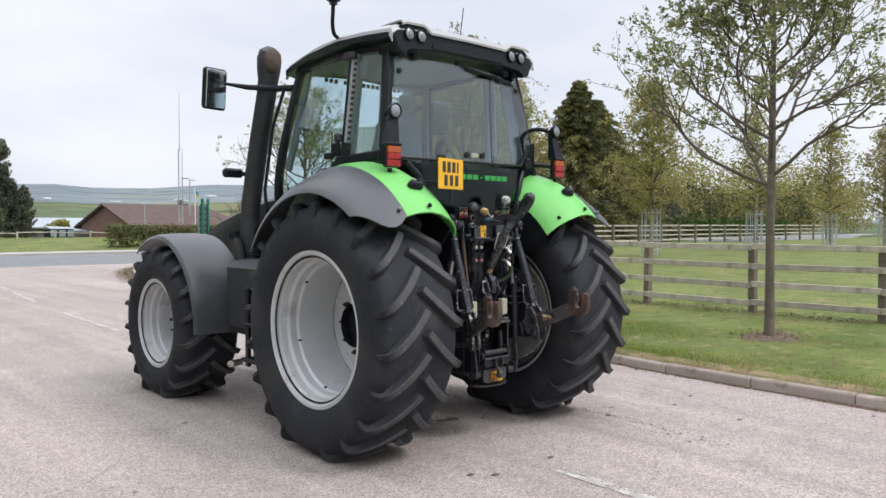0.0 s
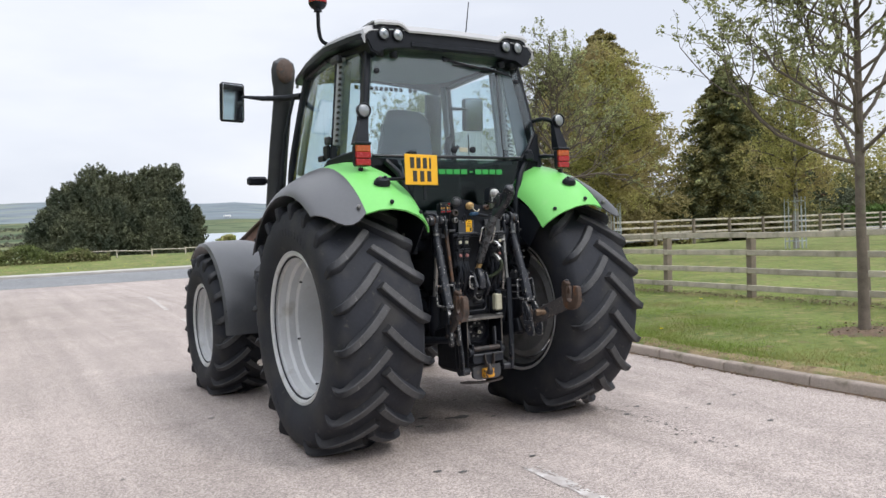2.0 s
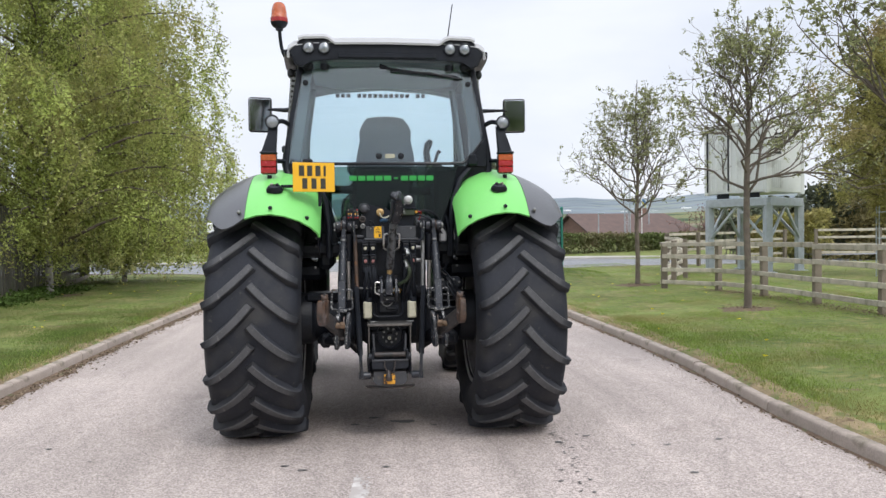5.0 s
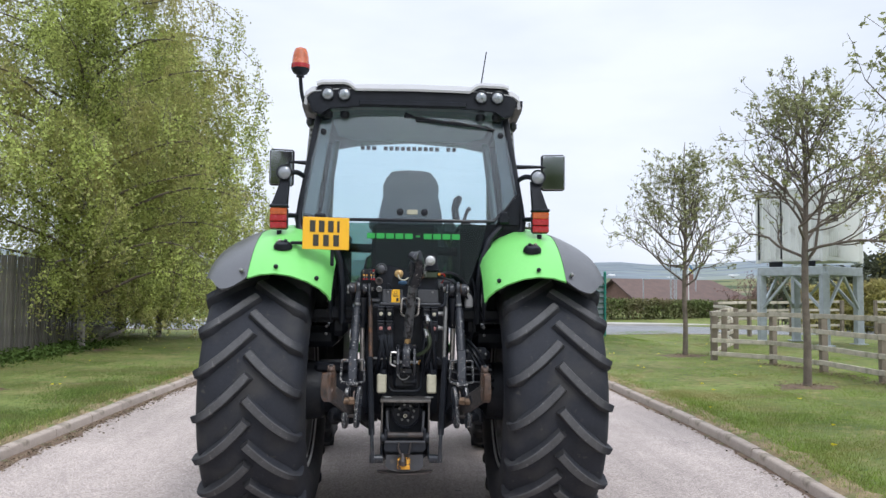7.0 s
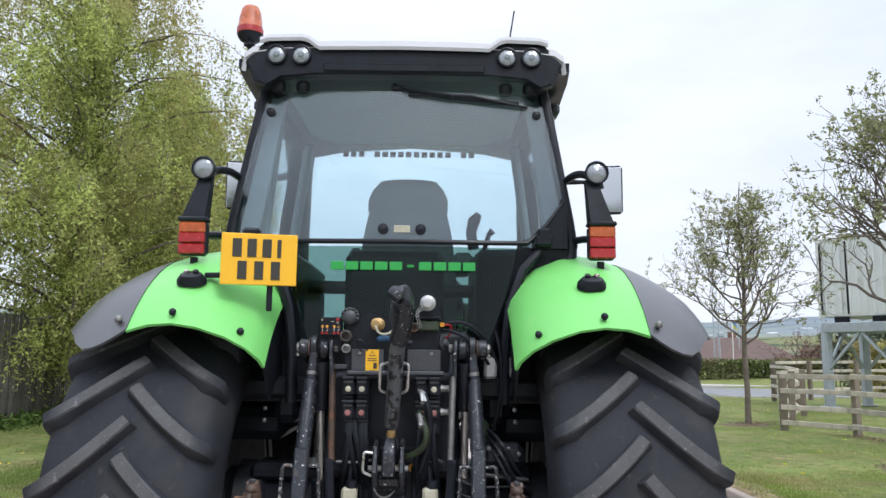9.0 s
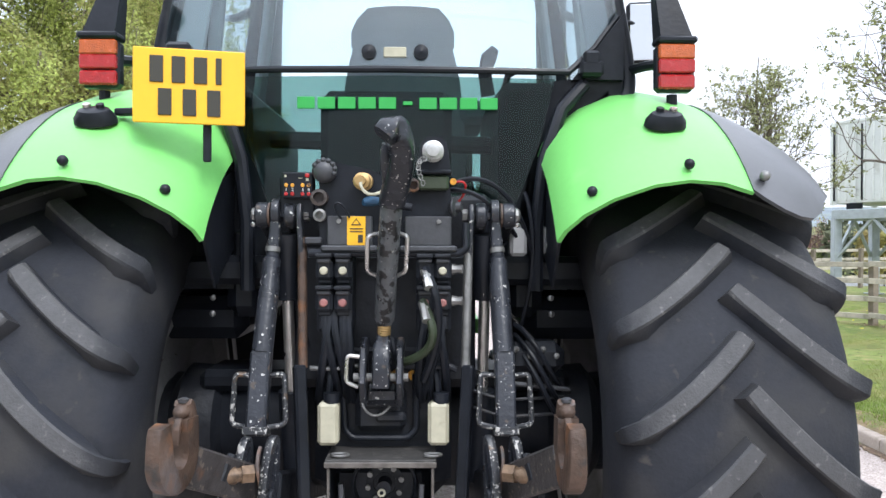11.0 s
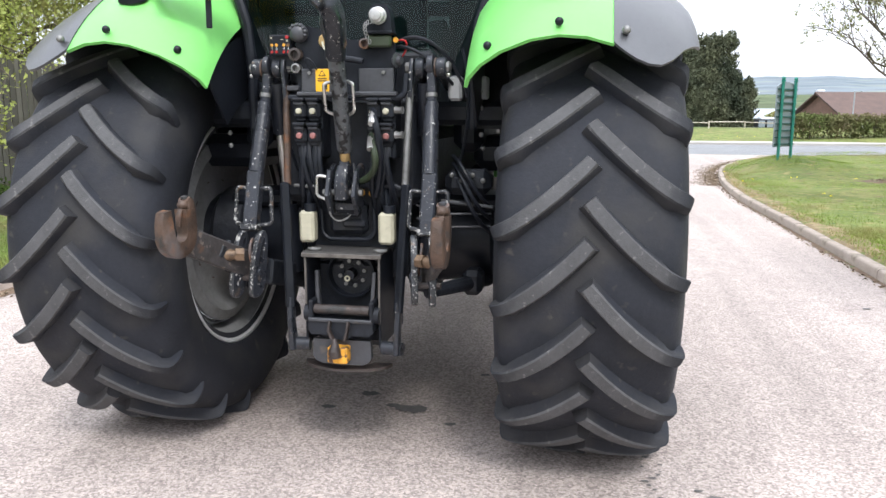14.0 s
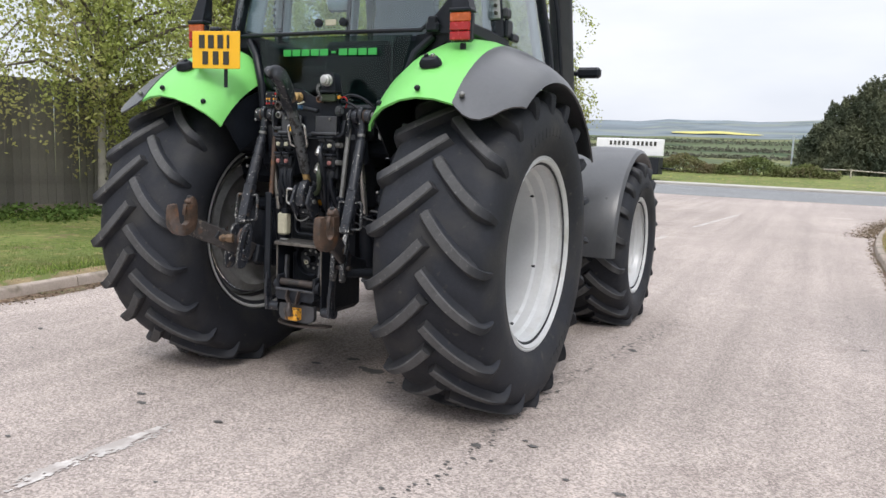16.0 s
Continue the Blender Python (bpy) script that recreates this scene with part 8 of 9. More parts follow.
def young_tree(x, y, h, fork, reach, seed, label, leaves):
    rng = np.random.default_rng(seed)
    z0 = ground_z(x, y) - 0.03
    t = thing("young_tree", label, "tree", group="street trees")
    trunk = Geo().tube([(x, y, z0 - 0.1), (x + 0.01, y, z0 + 0.12), (x + 0.02, y + 0.01, z0 + 0.7), (x - 0.01, y, z0 + 1.4), (x, y, z0 + fork)], [0.085, 0.062, 0.054, 0.050, 0.048], n=14)
    part("trunk", trunk, M_BARK, t, "slim grey-brown trunk")
    out, tips = [], []
    lead = [(x, y, z0 + fork), (x + 0.05, y + 0.02, z0 + fork + (h - fork) * 0.35), (x - 0.02, y, z0 + fork + (h - fork) * 0.7), (x + 0.03, y, z0 + h - 0.25)]
    out.append(([np.array(p) for p in lead], [0.047, 0.032, 0.019, 0.007], 3))
    n = 24
    for k in range(n):
        f = k / n
        zz = z0 + fork - 0.25 + (h - fork) * 0.72 * f
        a = k * 2.4 + rng.uniform(-0.3, 0.3)
        ln = (reach * (1.08 - 0.62 * f)) * rng.uniform(0.85, 1.15)
        lift = 0.55 + 0.65 * f
        grow(rng, (x, y, zz), (math.cos(a), math.sin(a), lift), ln, 0.025 * (1 - 0.55 * f), 2, out, tips, bend=0.62, up=0.20, kids=(4, 7), spread=0.85)
    part("branchwork", limbs_geo(out, 2), M_TWIG, t, "fine spreading branches")
    tips = np.array(tips)
    tufts = tips[rng.integers(0, len(tips), leaves // 6)] + rng.normal(size=(leaves // 6, 3)) * 0.015
    c = np.repeat(tufts, 6, axis=0) + rng.normal(size=(leaves // 6 * 6, 3)) * 0.026      # leaves stand in small tufts
    crown("crown", c, 0.040, L_YOUNG, rng, t, flat=0.8, long=1.5)
    return t


def mulch(x, y, r, seed, z0=None, what="bare brown soil round the tree foot"):
    """A ragged, nearly flat patch of bare earth."""
    rng = np.random.default_rng(seed)
    z0 = ground_z(x, y) if z0 is None else z0
    n = 40
    wob = [r * (0.95 + 0.45 * noise.noise(Vector((2.2 * math.cos(2 * math.pi * k / n), 2.2 * math.sin(2 * math.pi * k / n), seed * 3.1))) + rng.uniform(-0.09, 0.09)) for k in range(n)]
    ring = [(x + 1.25 * wob[k] * math.cos(2 * math.pi * k / n), y + 0.85 * wob[k] * math.sin(2 * math.pi * k / n), z0 - 0.012) for k in range(n)]
    mid = [(x + 0.6 * (px - x), y + 0.6 * (py - y), z0 + 0.014 + rng.uniform(-0.006, 0.010)) for px, py, pz in ring]
    g = Geo().add(ring + mid + [(x, y, z0 + 0.02)], [(k, (k + 1) % n, n + (k + 1) % n, n + k) for k in range(n)] + [(n + k, n + (k + 1) % n, 2 * n) for k in range(n)])
    thing("soil_patch", what, "soil", kind="structure", g=g, mats=M_SOIL)


for i, (x, y, h, fork, reach, lv) in enumerate(((5.29, -0.10, 5.7, 2.0, 1.5, 22000), (6.1, 6.1, 5.05, 2.15, 1.25, 8000), (6.42, 12.0, 5.2, 1.85, 1.3, 9000))):
    young_tree(x, y, h, fork, reach, 21 + i, "young street tree with sparse spring leaves in the grass verge", lv)
    mulch(x, y, 0.46, i)


for i, (x, y, r) in enumerate(((-7.4, 12.6, 0.8), (-7.6, 6.4, 0.5), (-5.6, 5.4, 0.22))):
    mulch(x, y, r, 30 + i, 0.150, "thin earth and moss below the birches")


def birch(x, y, h, reach, low, seed, label, leaves, leaf, mat, weep=0.9, trunk_r=0.14, dense=1.0, lean=0.0, min_z=0.3):
    """A birch: upright stem, arching limbs, hanging twigs set with small leaves."""
    rng = np.random.default_rng(seed)
    z0 = ground_z(x, y) - 0.04 if x > 0 else 0.18
    t = thing("birch_tree", label, "tree", group="birches")
    stem = [(x + lean * f + 0.12 * math.sin(3 * f + seed) * f, y + 0.1 * math.sin(2 * f + seed), z0 + h * f) for f in (0, 0.03, 0.2, 0.4, 0.6, 0.8, 1.0)]
    part("trunk", Geo().tube(stem, [trunk_r * 1.12, trunk_r, trunk_r * 0.85, trunk_r * 0.62, trunk_r * 0.42, trunk_r * 0.2, 0.01], n=12), M_BIRCHBARK, t, "pale peeling birch trunk")
    out, c = [], []
    n = int(46 * dense)
    for k in range(n):
        f = (k + rng.uniform(0, 1)) / n
        zz = low + (h * 0.97 - low) * f
        a = k * 2.4 + rng.uniform(-0.4, 0.4)
        prof = max(0.06, math.sin(math.pi * min(1, 0.26 + 0.74 * f)) ** 0.95)
        ln = reach * prof * rng.uniform(0.75, 1.12)
        q = np.array([x + lean * zz / h, y, z0 + zz])
        pts = []
        d = np.array([math.cos(a), math.sin(a), 0.75])
        for s in range(8):
            u = s / 7
            pts.append(q + np.array([d[0] * ln * u, d[1] * ln * u, ln * (0.62 * u - 0.55 * weep * u * u * u)]) + rng.normal(size=3) * 0.06 * u)
        out.append((pts, [max(0.006, 0.05 * (1 - f * 0.6) * (1 - u / 7.5)) for u in range(8)], 1))
        for s in range(int(11 * max(1, ln))):
            u = rng.uniform(0.03, 1.0)
            i = min(6, int(u * 7))
            p = pts[i] + (pts[i + 1] - pts[i]) * (u * 7 - i) + rng.normal(size=3) * np.array([0.22, 0.22, 0.1])
            dl = rng.uniform(0.3, 1.0) * (0.5 + weep)
            m = int(rng.integers(5, 11))
            tw = rng.normal(size=3) * 0.28
            line = [p + np.array([tw[0] * v, tw[1] * v, -dl * v * weep + 0.1 * v * (1 - weep)]) for v in np.linspace(0, 1, m)]
            if rng.uniform() < 0.35:
                out.append(([line[0], line[m // 2], line[-1]], [0.006, 0.004, 0.002], 0))
            c += line
    part("branchwork", limbs_geo(out, 1), M_TWIG, t, "fine drooping twigs")
    c = np.array(c)
    c = c[c[:, 2] > z0 + min_z]
    pick = rng.integers(0, len(c), leaves)
    c = c[pick] + rng.normal(size=(leaves, 3)) * 0.075
    crown("crown", c, leaf, mat, rng, t, flat=0.7, hang=0.5, long=1.35)
    return t


birch(-7.35, 12.7, 11.6, 3.9, 0.95, 3, "tall weeping birch in yellow-green spring leaf beside the fence", 165000, 0.056, L_BIRCH, trunk_r=0.085, dense=1.7, min_z=0.30)
birch(-7.1, 17.6, 9.4, 3.25, 0.5, 4, "weeping birch in yellow-green spring leaf near the junction", 150000, 0.064, L_BIRCH, trunk_r=0.07, dense=1.7)
birch(-7.6, 4.75, 6.6, 2.35, 1.35, 5, "weeping birch in yellow-green leaf leaning over the fence", 36000, 0.052, L_BIRCH, trunk_r=0.07, dense=0.95, min_z=0.42)
birch(-9.6, 9.6, 7.4, 2.4, 2.0, 6, "birch in yellow-green leaf behind the board fence", 30000, 0.062, L_BIRCH, trunk_r=0.12)
birch(-10.5, -3.5, 7.2, 2.6, 1.8, 7, "birch in thin spring leaf behind the board fence", 14000, 0.07, L_BIRCH, trunk_r=0.12)

for i, (x, y, h, rc, lv) in enumerate(((13.0, 12.0, 6.6, 1.95, 36000), (20.8, 11.25, 6.7, 1.75, 17000), (28.3, 10.9, 6.3, 1.5, 5000), (35.8, 10.6, 6.3, 1.5, 4500), (43.8, 10.6, 7.0, 1.8, 6000))):
    birch(x, y, h, rc, 1.6, 40 + i, "slender birch in thin spring leaf inside a steel guard", lv, 0.06 + 0.012 * i, L_OLIVE, weep=0.55, trunk_r=0.10, dense=0.9)
    gd = thing("tree_guard", "pale steel bar guard round a birch stem", "tree guard", group="tree guards")
    z0 = ground_z(x, y)
    for k in range(10):
        a = 2 * math.pi * k / 10
        part("bar", Geo().tube([(x + 0.34 * math.cos(a), y + 0.34 * math.sin(a), z0 - 0.05), (x + 0.34 * math.cos(a), y + 0.34 * math.sin(a), z0 + 1.75)], 0.016, n=5), M_GALV, gd)
    for z in (0.25, 0.95, 1.6):
        part("hoop", Geo().tube([(x + 0.34 * math.cos(a), y + 0.34 * math.sin(a), z0 + z) for a in (2 * math.pi * k / 16 for k in range(17))], 0.014, n=4, cap=False), M_GALV, gd)


def conifer(x, y, h, r, seed, label, mat, n=340, droop=0.35, z0=0.2, grp="conifers", size=0.16, per=34, round_top=0.85):
    """A spruce or cypress: whorls of boughs set with flat sprays, and a thin leading shoot."""
    rng = np.random.default_rng(seed)
    t = thing("conifer_tree", label, "tree", group=grp)
    part("trunk", Geo().tube([(x, y, z0 - 0.3), (x, y, z0 + h * 0.5), (x, y, z0 + h)], [0.04 * h * 0.6, 0.02 * h * 0.6, 0.01], n=8), M_BARK, t)
    c, out = [], []
    for k in range(n):
        tier = k // 14
        f = (min(1.0, (tier + rng.uniform(-0.25, 0.25)) / (n // 14)) if tier else 0.0) ** 1.1
        f = max(0.0, f)
        a = k * 2.39996 + rng.uniform(-0.2, 0.2)
        ln = r * (1 - f) ** round_top * rng.uniform(0.52, 1.28) + 0.1
        zz = z0 + 0.25 + (h - 0.3) * f
        u = rng.uniform(0.15, 1, per) ** 0.6
        px, py = x + math.cos(a) * ln * u, y + math.sin(a) * ln * u
        pz = zz + ln * (0.28 * u - droop * 1.3 * u ** 2)
        w = (1.05 - u * 0.55)[:, None] * np.array([0.2, 0.2, 0.09]) * (0.4 + 0.25 * ln)
        c.append(np.stack([px, py, pz], 1) + rng.normal(size=(per, 3)) * w)
        if k % 6 == 0:
            out.append(([np.array([x, y, zz]), np.array([x + math.cos(a) * ln * 0.9, y + math.sin(a) * ln * 0.9, zz + ln * (0.25 - droop)])], [0.03, 0.006], 0))
    part("bough_frame", limbs_geo(out, 5), M_TWIG, t)["kind"] = "stuff"
    crown("crown", np.concatenate(c), size, mat, rng, t, flat=0.6, hang=0.2, long=2.7)
    return t


conifer(36.6, 26.6, 10.8, 5.0, 51, "tall dark green spruce with drooping boughs", L_SPRUCE, n=560, size=0.105, per=120)
conifer(40.0, 27.6, 10.0, 5.2, 52, "tall dark green spruce with a pointed top", L_SPRUCE, n=560, size=0.105, per=120)
birch(29.5, 29.5, 10.2, 3.6, 2.0, 61, "tall broad birch in thin olive spring leaf behind the paddock", 32000, 0.13, L_OLIVE, weep=0.4, trunk_r=0.16, dense=1.1)
conifer(27, 31.0, 11.5, 4.6, 54, "broad dark conifer behind the cabin", L_SPRUCE, n=460, size=0.11, per=90)
conifer(26.0, 26.0, 11.6, 4.3, 57, "tall olive-brown cedar behind the cabin", L_CEDAR, n=520, size=0.11, per=110, round_top=0.55)
conifer(46, 31, 8.0, 4.0, 55, "broad dark yew beyond the lane", L_DARK, n=360, size=0.28)
conifer(51, 32, 7.0, 4.2, 56, "broad dark yew beyond the lane", L_DARK, n=320, size=0.3)

# wind-clipped cypress clump across the main road
def cypress(x, y, h, r, seed, lean):
    """A dense cypress: rounded body of upswept sprays, ragged flame-like top that leans with the wind."""
    rng = np.random.default_rng(seed)
    z0 = -2.1
    t = thing("cypress_tree", "dark windswept cypress tree across the main road", "tree", group="cypress clump")
    part("trunk", Geo().tube([(x, y, z0 - 0.3), (x + lean * 0.5, y, z0 + h * 0.9)], [0.25, 0.04], n=8), M_BARK, t)
    # solid core added to block the sky behind the sprays
    core = Geo().lathe([(0.0, r * 0.5)] + [(h * f, r * 0.60 * (1 - f ** 2.6) ** 0.5 * (0.86 + 0.14 * f)) for f in (0.03, 0.2, 0.4, 0.6, 0.75, 0.87, 0.95)] + [(h * 0.97, 0.0)], pose(x, y, z0 + 0.1) @ pose(0, 0, 0, 0, -90, 0), n=14)
    core.v = [(px + lean * ((pz - z0) / h) ** 2 + 0.3 * noise.noise(Vector((px, py, pz)) * 0.8), py + 0.3 * noise.noise(Vector((px, py, pz + 9)) * 0.8), pz) for px, py, pz in core.v]
    part("inner_bough", core, L_DARK, t)
    c = []
    for k in range(620):
        f = rng.uniform(0, 1)
        a = rng.uniform(0, 2 * math.pi)
        prof = (1 - f ** 2.6) ** 0.5 * (0.86 + 0.14 * f)
        rr = r * prof * rng.uniform(0.70, 1.16)
        q = np.array([x + lean * f * f + rr * math.cos(a), y + rr * math.sin(a), z0 + 0.1 + h * f])
        m = 44
        u = rng.uniform(0, 1, m)
        w = 0.22 * (1.06 - u)
        out_x, out_y, rise = 0.55 * math.cos(a) + 0.25 * lean, 0.55 * math.sin(a), rng.uniform(0.35, 0.95)
        c.append(q + np.stack([u * out_x + rng.normal(size=m) * w, u * out_y + rng.normal(size=m) * w, u * rise + rng.normal(size=m) * 0.06], 1))
    crown("crown", np.concatenate(c), 0.125, L_DARK, rng, t, flat=1.0, long=2.4)


for i, (x, y, h, r, ln) in enumerate(((2.5, 72, 6.2, 2.0, 0.2), (4.0, 73, 8.4, 2.4, 0.3), (6.0, 72, 10.0, 2.5, 0.4), (8.2, 73, 9.4, 2.4, 0.6), (10.2, 72, 9.9, 2.2, 0.9), (11.7, 72.6, 10.2, 1.7, 1.2), (13.0, 72, 6.7, 1.9, 0.5), (14.2, 72.5, 6.0, 1.5, 0.5), (7.0, 70.6, 7.2, 2.4, 0.3), (10.6, 70.4, 7.0, 2.5, 0.4), (4.4, 70.4, 5.8, 2.2, 0.2))):
    cypress(x, y, h, r, 70 + i, ln)


def hedge(name, label, p0, p1, h, d, mat, n, size, seed, base=0.1, wild=0.15, cat="hedge"):
    rng = np.random.default_rng(seed)
    p0, p1 = np.array(p0, float), np.array(p1, float)
    t = thing(name, label, cat)
    u = rng.uniform(0, 1, n)
    side = np.array([-(p1 - p0)[1], (p1 - p0)[0]])
    side /= np.linalg.norm(side)
    w = rng.uniform(-1, 1, n)
    top = h * (1 + wild * np.array([noise.noise(Vector((a * np.linalg.norm(p1 - p0) * 0.5, seed, 0))) for a in u]))
    z = base + top * rng.uniform(0.0, 1.0, n) ** 0.55
    q = p0[None, :] + (p1 - p0)[None, :] * u[:, None] + side[None, :] * (w * d * 0.5 * (1 - 0.25 * ((z - base) / h) ** 2))[:, None]
    c = np.stack([q[:, 0], q[:, 1], z], 1) + rng.normal(size=(n, 3)) * 0.05
    crown("foliage", c, size, mat, rng, t, flat=0.9)
    out = []
    ln = np.linalg.norm(p1 - p0)
    for k in range(int(ln * 2.2)):
        a = rng.uniform(0, 1)
        b = p0 + (p1 - p0) * a
        out.append(([np.array([b[0], b[1], base - 0.2]), np.array([b[0] + rng.normal() * 0.15, b[1] + rng.normal() * 0.15, base + h * 0.9])], [0.03, 0.008], 0))
    part("stems", limbs_geo(out, 5), M_TWIG, t)["kind"] = "stuff"
    return t


hedge("clipped_hedge", "clipped green hedge along the far side of the main road", (11.0, 38.6), (44, 39.6), 1.26, 1.3, L_ROUGH, 32000, 0.12, 81, base=0.12)
hedge("rough_hedge", "rough low hedge beyond the main road", (-16, 43.5), (3.5, 44), 0.95, 1.8, L_ROUGH, 17000, 0.11, 82, base=0.25, wild=0.9)
for i, (x0, y0, x1, y1, hh, dd, nn) in enumerate(((-190, 430, 60, 440, 2.6, 14.0, 5000), (-240, 560, 70, 570, 3.4, 25.0, 6000), (-290, 740, 90, 755, 4.5, 40.0, 6000))):
    hedge("far_wood", "grey-brown belt of far woodland across the valley", (x0, y0), (x1, y1), hh, dd, L_WOOD, nn, 1.1, 120 + i, base=terrain((x0 + x1) / 2, y0) - 0.5, wild=0.8, cat="woodland")
# this one is out of view, added only to darken the mirror glass
hedge("rear_hedge", "unseen dark hedge behind, added to darken the mirrors", (-16, -34), (18, -36), 3.4, 3.0, L_HEDGE, 14000, 0.3, 95, base=0.1, wild=0.5)
hedge("trimmed_hedge", "trimmed green hedge beyond the lane", (40, 30), (72, 28), 1.6, 1.5, L_HEDGE, 14000, 0.18, 83, base=0.3)
hedge("shrub_row", "dark mixed shrubs beyond the lane", (18, 31), (60, 33), 2.6, 3.0, L_DARK, 22000, 0.24, 84, base=0.2, wild=0.8, cat="shrubs")
hedge("far_shrubbery", "dark evergreen shrubs and small trees beyond the lane", (48, 40), (120, 46), 4.6, 5.0, L_SPRUCE, 26000, 0.30, 88, base=0.2, wild=1.2, cat="shrubs")
hedge("far_thicket", "brown budding thicket beyond the lane", (60, 50), (150, 48), 8.0, 6.0, L_OLIVE, 26000, 0.34, 89, base=0.2, wild=1.4, cat="shrubs")
hedge("reddish_shrub", "reddish blossoming shrub beyond the lane", (44, 31), (52, 31), 3.2, 3.0, L_PINK, 7000, 0.2, 85, base=0.2, wild=0.6, cat="shrub")
hedge("gold_shrub", "golden-leaved shrub behind the raised cabin", (15.5, 24.5), (19, 24), 1.9, 1.6, L_OLIVE, 6000, 0.12, 86, base=0.2, wild=0.6, cat="shrub")
hedge("yellow_bush", "yellow-leaved bush beside the cypress trees", (16.2, 68), (17.8, 68), 3.2, 1.8, L_BIRCH, 2500, 0.2, 87, base=-1.8, wild=0.3, cat="bush")
for i, (x, y, h, rc) in enumerate(((30.5, 58, 4.8, 2.4), (34, 60, 5.2, 2.6), (27.5, 55, 3.8, 1.8), (42, 58, 5.5, 2.6))):
    rng = np.random.default_rng(200 + i)
    t = thing("bare_tree", "small bare tree with thin spring buds by the houses", "tree", group="garden trees")
    out, tips = [], []
    for k in range(9):
        a = k * 2.4
        grow(rng, (x, y, -1.5 + 0.1 * k), (math.cos(a) * 0.7, math.sin(a) * 0.7, 1.0), h * 0.55, 0.07, 2, out, tips, kids=(3, 5), spread=0.7)
    out.append(([np.array([x, y, -2.5]), np.array([x, y, 0.3])], [0.14, 0.08], 3))
    part("branchwork", limbs_geo(out, 3), M_TWIG, t)
    tips = np.array(tips)
    crown("crown", tips[rng.integers(0, len(tips), 1800)] + rng.normal(size=(1800, 3)) * 0.12, 0.10, L_OLIVE if i % 2 else L_PINK, rng, t)


# ---- grass blades, dandelions, leaf litter ----
def blades(name, label, boxes, mat, h, w, seed, near=None):
    """Grass blades as one sheet of thin pointed triangles."""
    rng = np.random.default_rng(seed)
    P = []
    for (x0, x1, y0, y1, n) in boxes:
        P.append(np.stack([rng.uniform(x0, x1, n), rng.uniform(y0, y1, n)], 1))
    P = np.concatenate(P)
    lx = np.array([p.x for p in LINE_L if p.y < 24.3]), np.array([p.y for p in LINE_L if p.y < 24.3])
    rx = np.array([p.x for p in LINE_R if p.y < 24.3]), np.array([p.y for p in LINE_R if p.y < 24.3])
    left, right = np.interp(P[:, 1], lx[1], lx[0]), np.interp(P[:, 1], rx[1], rx[0])
    thin = np.abs(rng.normal(size=len(P))) * (0.0 if near else 1.0)
    P = P[(P[:, 0] < left - 0.06 - 0.06 * thin) | (P[:, 0] > right + 0.07 + 0.13 * thin)]
    if near:        # a strip along the kerbs alone
        left, right = np.interp(P[:, 1], lx[1], lx[0]), np.interp(P[:, 1], rx[1], rx[0])
        reach = near * np.abs(rng.normal(size=len(P)))
        P = P[(P[:, 0] > left - reach - 0.06) & (P[:, 0] < right + reach + 0.06)]
    patch = np.array([noise.noise(Vector((x * 1.1, y * 1.1, 9))) for x, y in P])
    P = P[rng.uniform(-0.45, 0.6, len(P)) < patch + 0.25]
    n = len(P)
    z = np.where(P[:, 0] > 0, 0.12 + 0.22 * np.clip((P[:, 0] - 3.2) / 14, 0, 1), 0.125 + 0.1 * np.clip((-P[:, 0] - 3.5) / 14, 0, 1))
    z = z + 0.33 * np.exp(-((P[:, 0] - 5.3) ** 2 + (P[:, 1] - 15.0) ** 2) / 2.2) * np.clip(P[:, 0] - 3.95, 0, 1)
    a = rng.uniform(0, 2 * np.pi, n)
    hh = h * rng.uniform(0.45, 1.3, n)
    lean = rng.normal(size=(n, 2)) * hh[:, None] * 0.45
    v = np.empty((n, 3, 3))
    dx, dy = np.cos(a) * w, np.sin(a) * w
    v[:, 0] = np.stack([P[:, 0] - dx, P[:, 1] - dy, z - 0.01], 1)
    v[:, 1] = np.stack([P[:, 0] + dx, P[:, 1] + dy, z - 0.01], 1)
    v[:, 2] = np.stack([P[:, 0] + lean[:, 0], P[:, 1] + lean[:, 1], z + hh], 1)
    me = bpy.data.meshes.new(name)
    me.vertices.add(n * 3)
    me.vertices.foreach_set("co", v.reshape(-1))
    me.loops.add(n * 3)
    me.loops.foreach_set("vertex_index", np.arange(n * 3, dtype=np.int32))
    me.polygons.add(n)
    me.polygons.foreach_set("loop_start", np.arange(0, n * 3, 3, dtype=np.int32))
    me.polygons.foreach_set("loop_total", np.full(n, 3, dtype=np.int32))
    me.update(calc_edges=True)
    me.materials.append(mat)
    return tagged(new(name, me), label, "grass", "", "stuff")


blades("grass", "short green lawn grass blades on the mown verge", ((3.0, 5.5, -3.5, 6, 190000), (5.5, 9, -3, 8, 130000), (3.2, 9.5, 6, 16, 100000), (9, 16, -2, 16, 50000), (3.8, 10, 16, 24, 26000)), L_GRASS, 0.022, 0.0031, 91)
# left verge blades take the colour with the birch shade in it
blades("mossy_grass", "short lawn grass, colour darkened for shade below the birches", ((-5.5, -3.3, -2.5, 9, 150000), (-8.2, -5.5, -2, 12, 100000), (-8.2, -3.3, 9, 20, 60000)), L_SHADED, 0.022, 0.0031, 96)
blades("long_grass", "long rough grass at fence and tree feet", ((-8.3, -7.6, 0, 14, 9000), (3.0, 3.6, -3, 14, 2500), (-3.9, -3.5, -2, 14, 3500)), L_GRASS, 0.07, 0.005, 92)
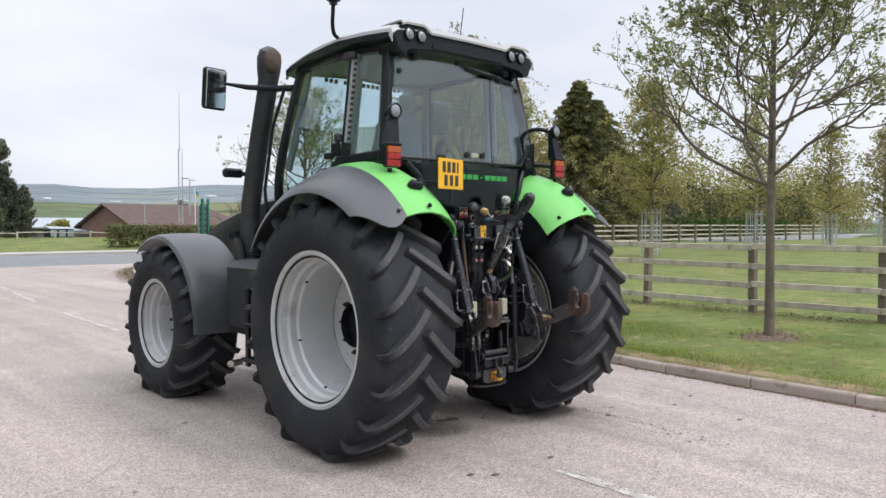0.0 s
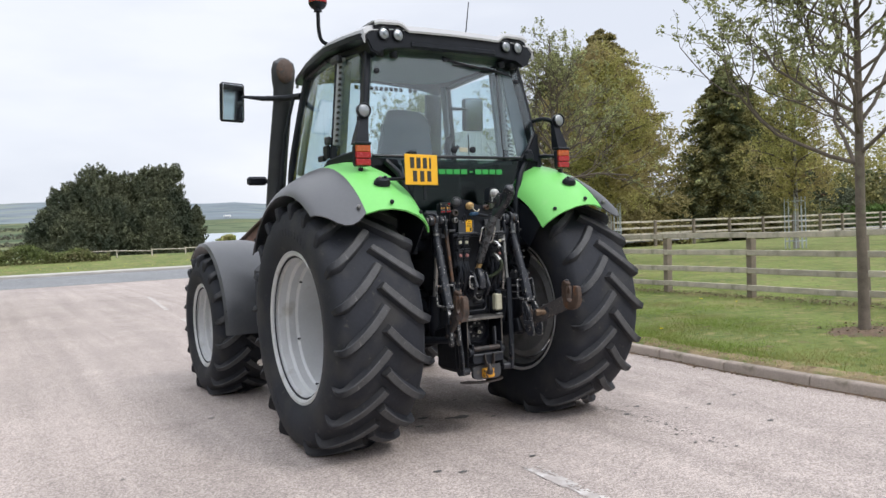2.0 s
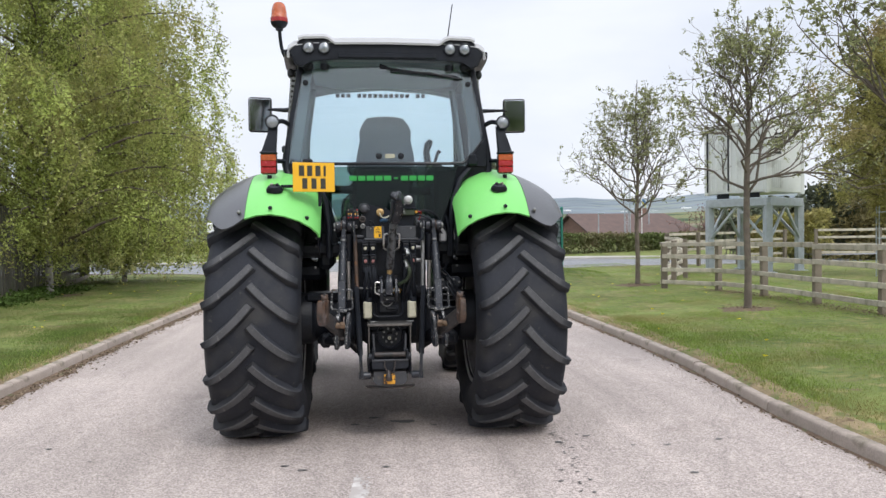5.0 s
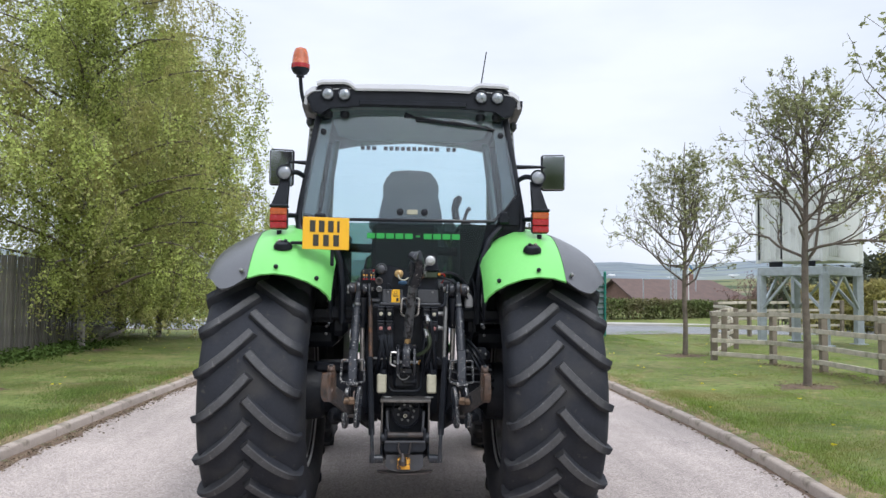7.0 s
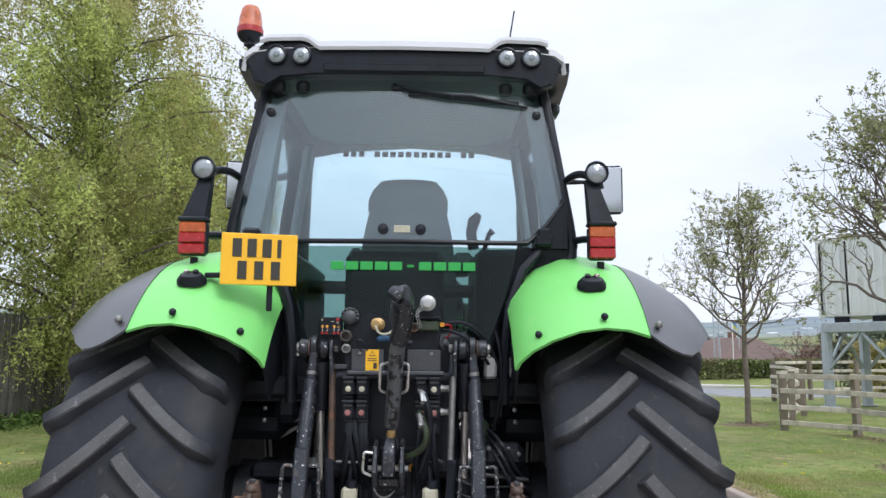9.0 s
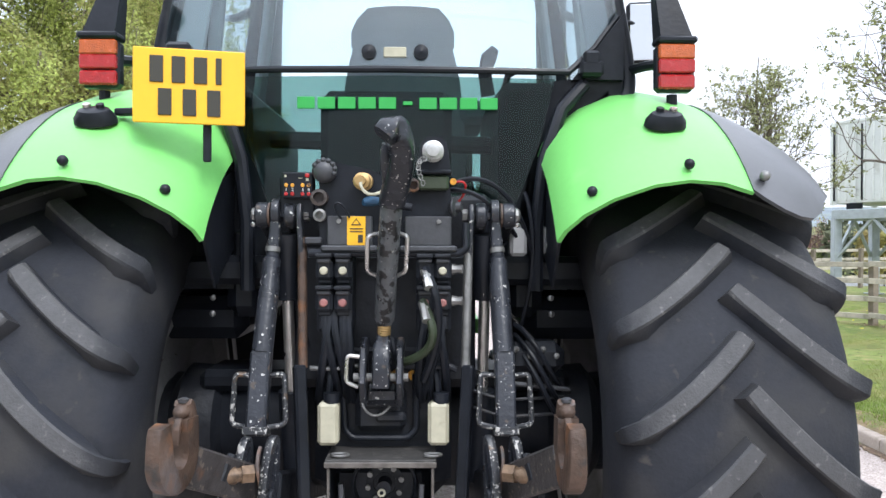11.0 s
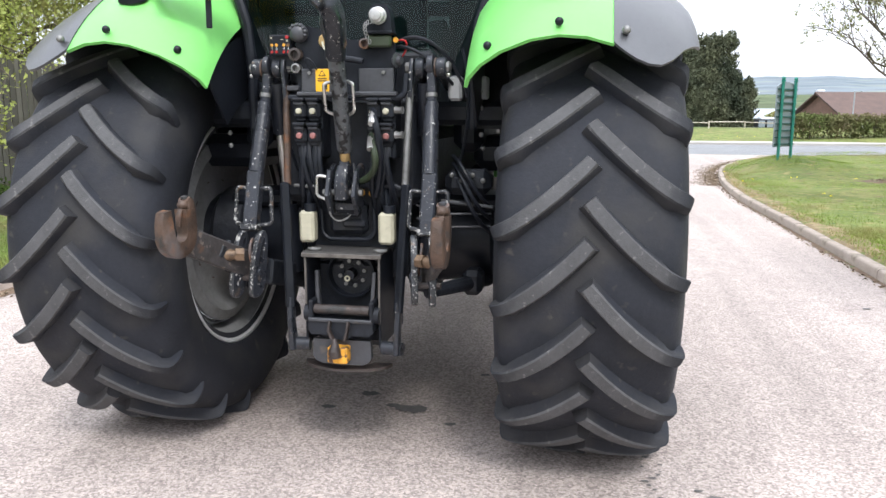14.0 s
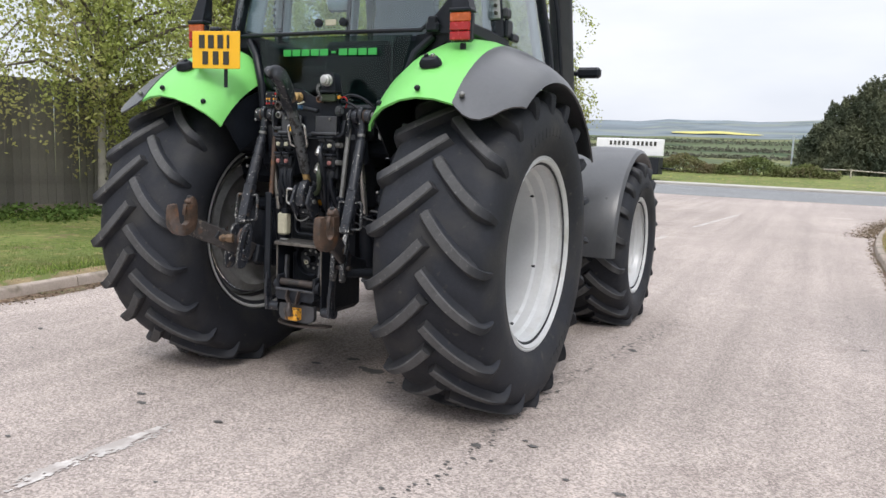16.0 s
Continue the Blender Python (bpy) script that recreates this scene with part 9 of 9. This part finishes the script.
blades("dry_grass", "dry straw-coloured grass along the kerbs", ((2.9, 4.9, -3.5, 15, 90000), (-4.6, -3.3, -2.5, 15, 30000)), L_STRAW, 0.020, 0.0035, 94, near=0.24)
rng = np.random.default_rng(97)
c = []
for k in range(46):        # clumps of weeds at the foot of the board fence
    y = rng.uniform(1.5, 15.5)
    x = -8.0 + 0.25 * (y > 4.5) + abs(rng.normal()) * 0.35
    r, h = rng.uniform(0.10, 0.26), rng.uniform(0.08, 0.24)
    for q in range(int(900 * r)):
        c.append((x + rng.normal() * r, y + rng.normal() * r * 1.4, 0.15 + h * rng.uniform() ** 1.3))
tagged(new("fence_weeds", leaf_mesh("fence_weeds", c, 0.055, L_HEDGE, rng, flat=0.5)), "dark green leafy weeds along the board fence foot", "weeds", "", "stuff")
rng = np.random.default_rng(93)
c = []
for k in range(160):
    x, y = (rng.uniform(3.6, 8.5), rng.uniform(-3, 18)) if k % 3 else (rng.uniform(-7.5, -4), rng.uniform(5, 18))
    if k > 54:
        x, y = rng.uniform(-18, 32), rng.uniform(37.5, 40)
    z = ground_z(x, y) + 0.05 if y < 25 else terrain(x, y) + 0.15
    for q in range(4):
        c.append((x + rng.normal() * 0.010, y + rng.normal() * 0.010, z))
tagged(new("dandelions", leaf_mesh("dandelions", c, 0.024, L_DANDELION, rng, flat=0.1)), "scattered yellow dandelion flowers in the grass", "flowers", "", "stuff")
c = []
for line, s in ((LINE_L, 1), (LINE_R, -1)):
    for p in line:
        if -4 < p.y < 23:
            m = int(620 if p.y > 12 and s < 0 else 190 if s > 0 else 40)
            for q in range(m):
                c.append((p.x + s * (0.08 + abs(rng.normal()) * (0.09 if s > 0 else 0.035 if p.y < 12 else 0.22)), p.y + rng.uniform(-0.46, 0.46), 0.008 + abs(rng.normal()) * 0.008))
for (xa, ya), (xb, yb) in zip(NEAR_FENCE[3:10], NEAR_FENCE[4:11]):      # dead leaves caught below the rails
    for q in range(520):
        f = rng.uniform()
        x, y = xa + (xb - xa) * f - 0.12 + rng.normal() * 0.13, ya + (yb - ya) * f
        c.append((x, y, ground_z(x, y) + 0.012 + abs(rng.normal()) * 0.015))
for x, y in ((5.29, -0.10), (6.1, 6.1), (6.42, 12.0)):
    for q in range(260):
        px, py = x + rng.normal() * 0.30, y + rng.normal() * 0.20
        c.append((px, py, ground_z(px, py) + 0.02 + abs(rng.normal()) * 0.012))
tagged(new("leaf_litter", leaf_mesh("leaf_litter", c, 0.020, L_DRY, rng, flat=0.12)), "dry brown leaf litter and grit along the kerbs", "leaf litter", "", "stuff")
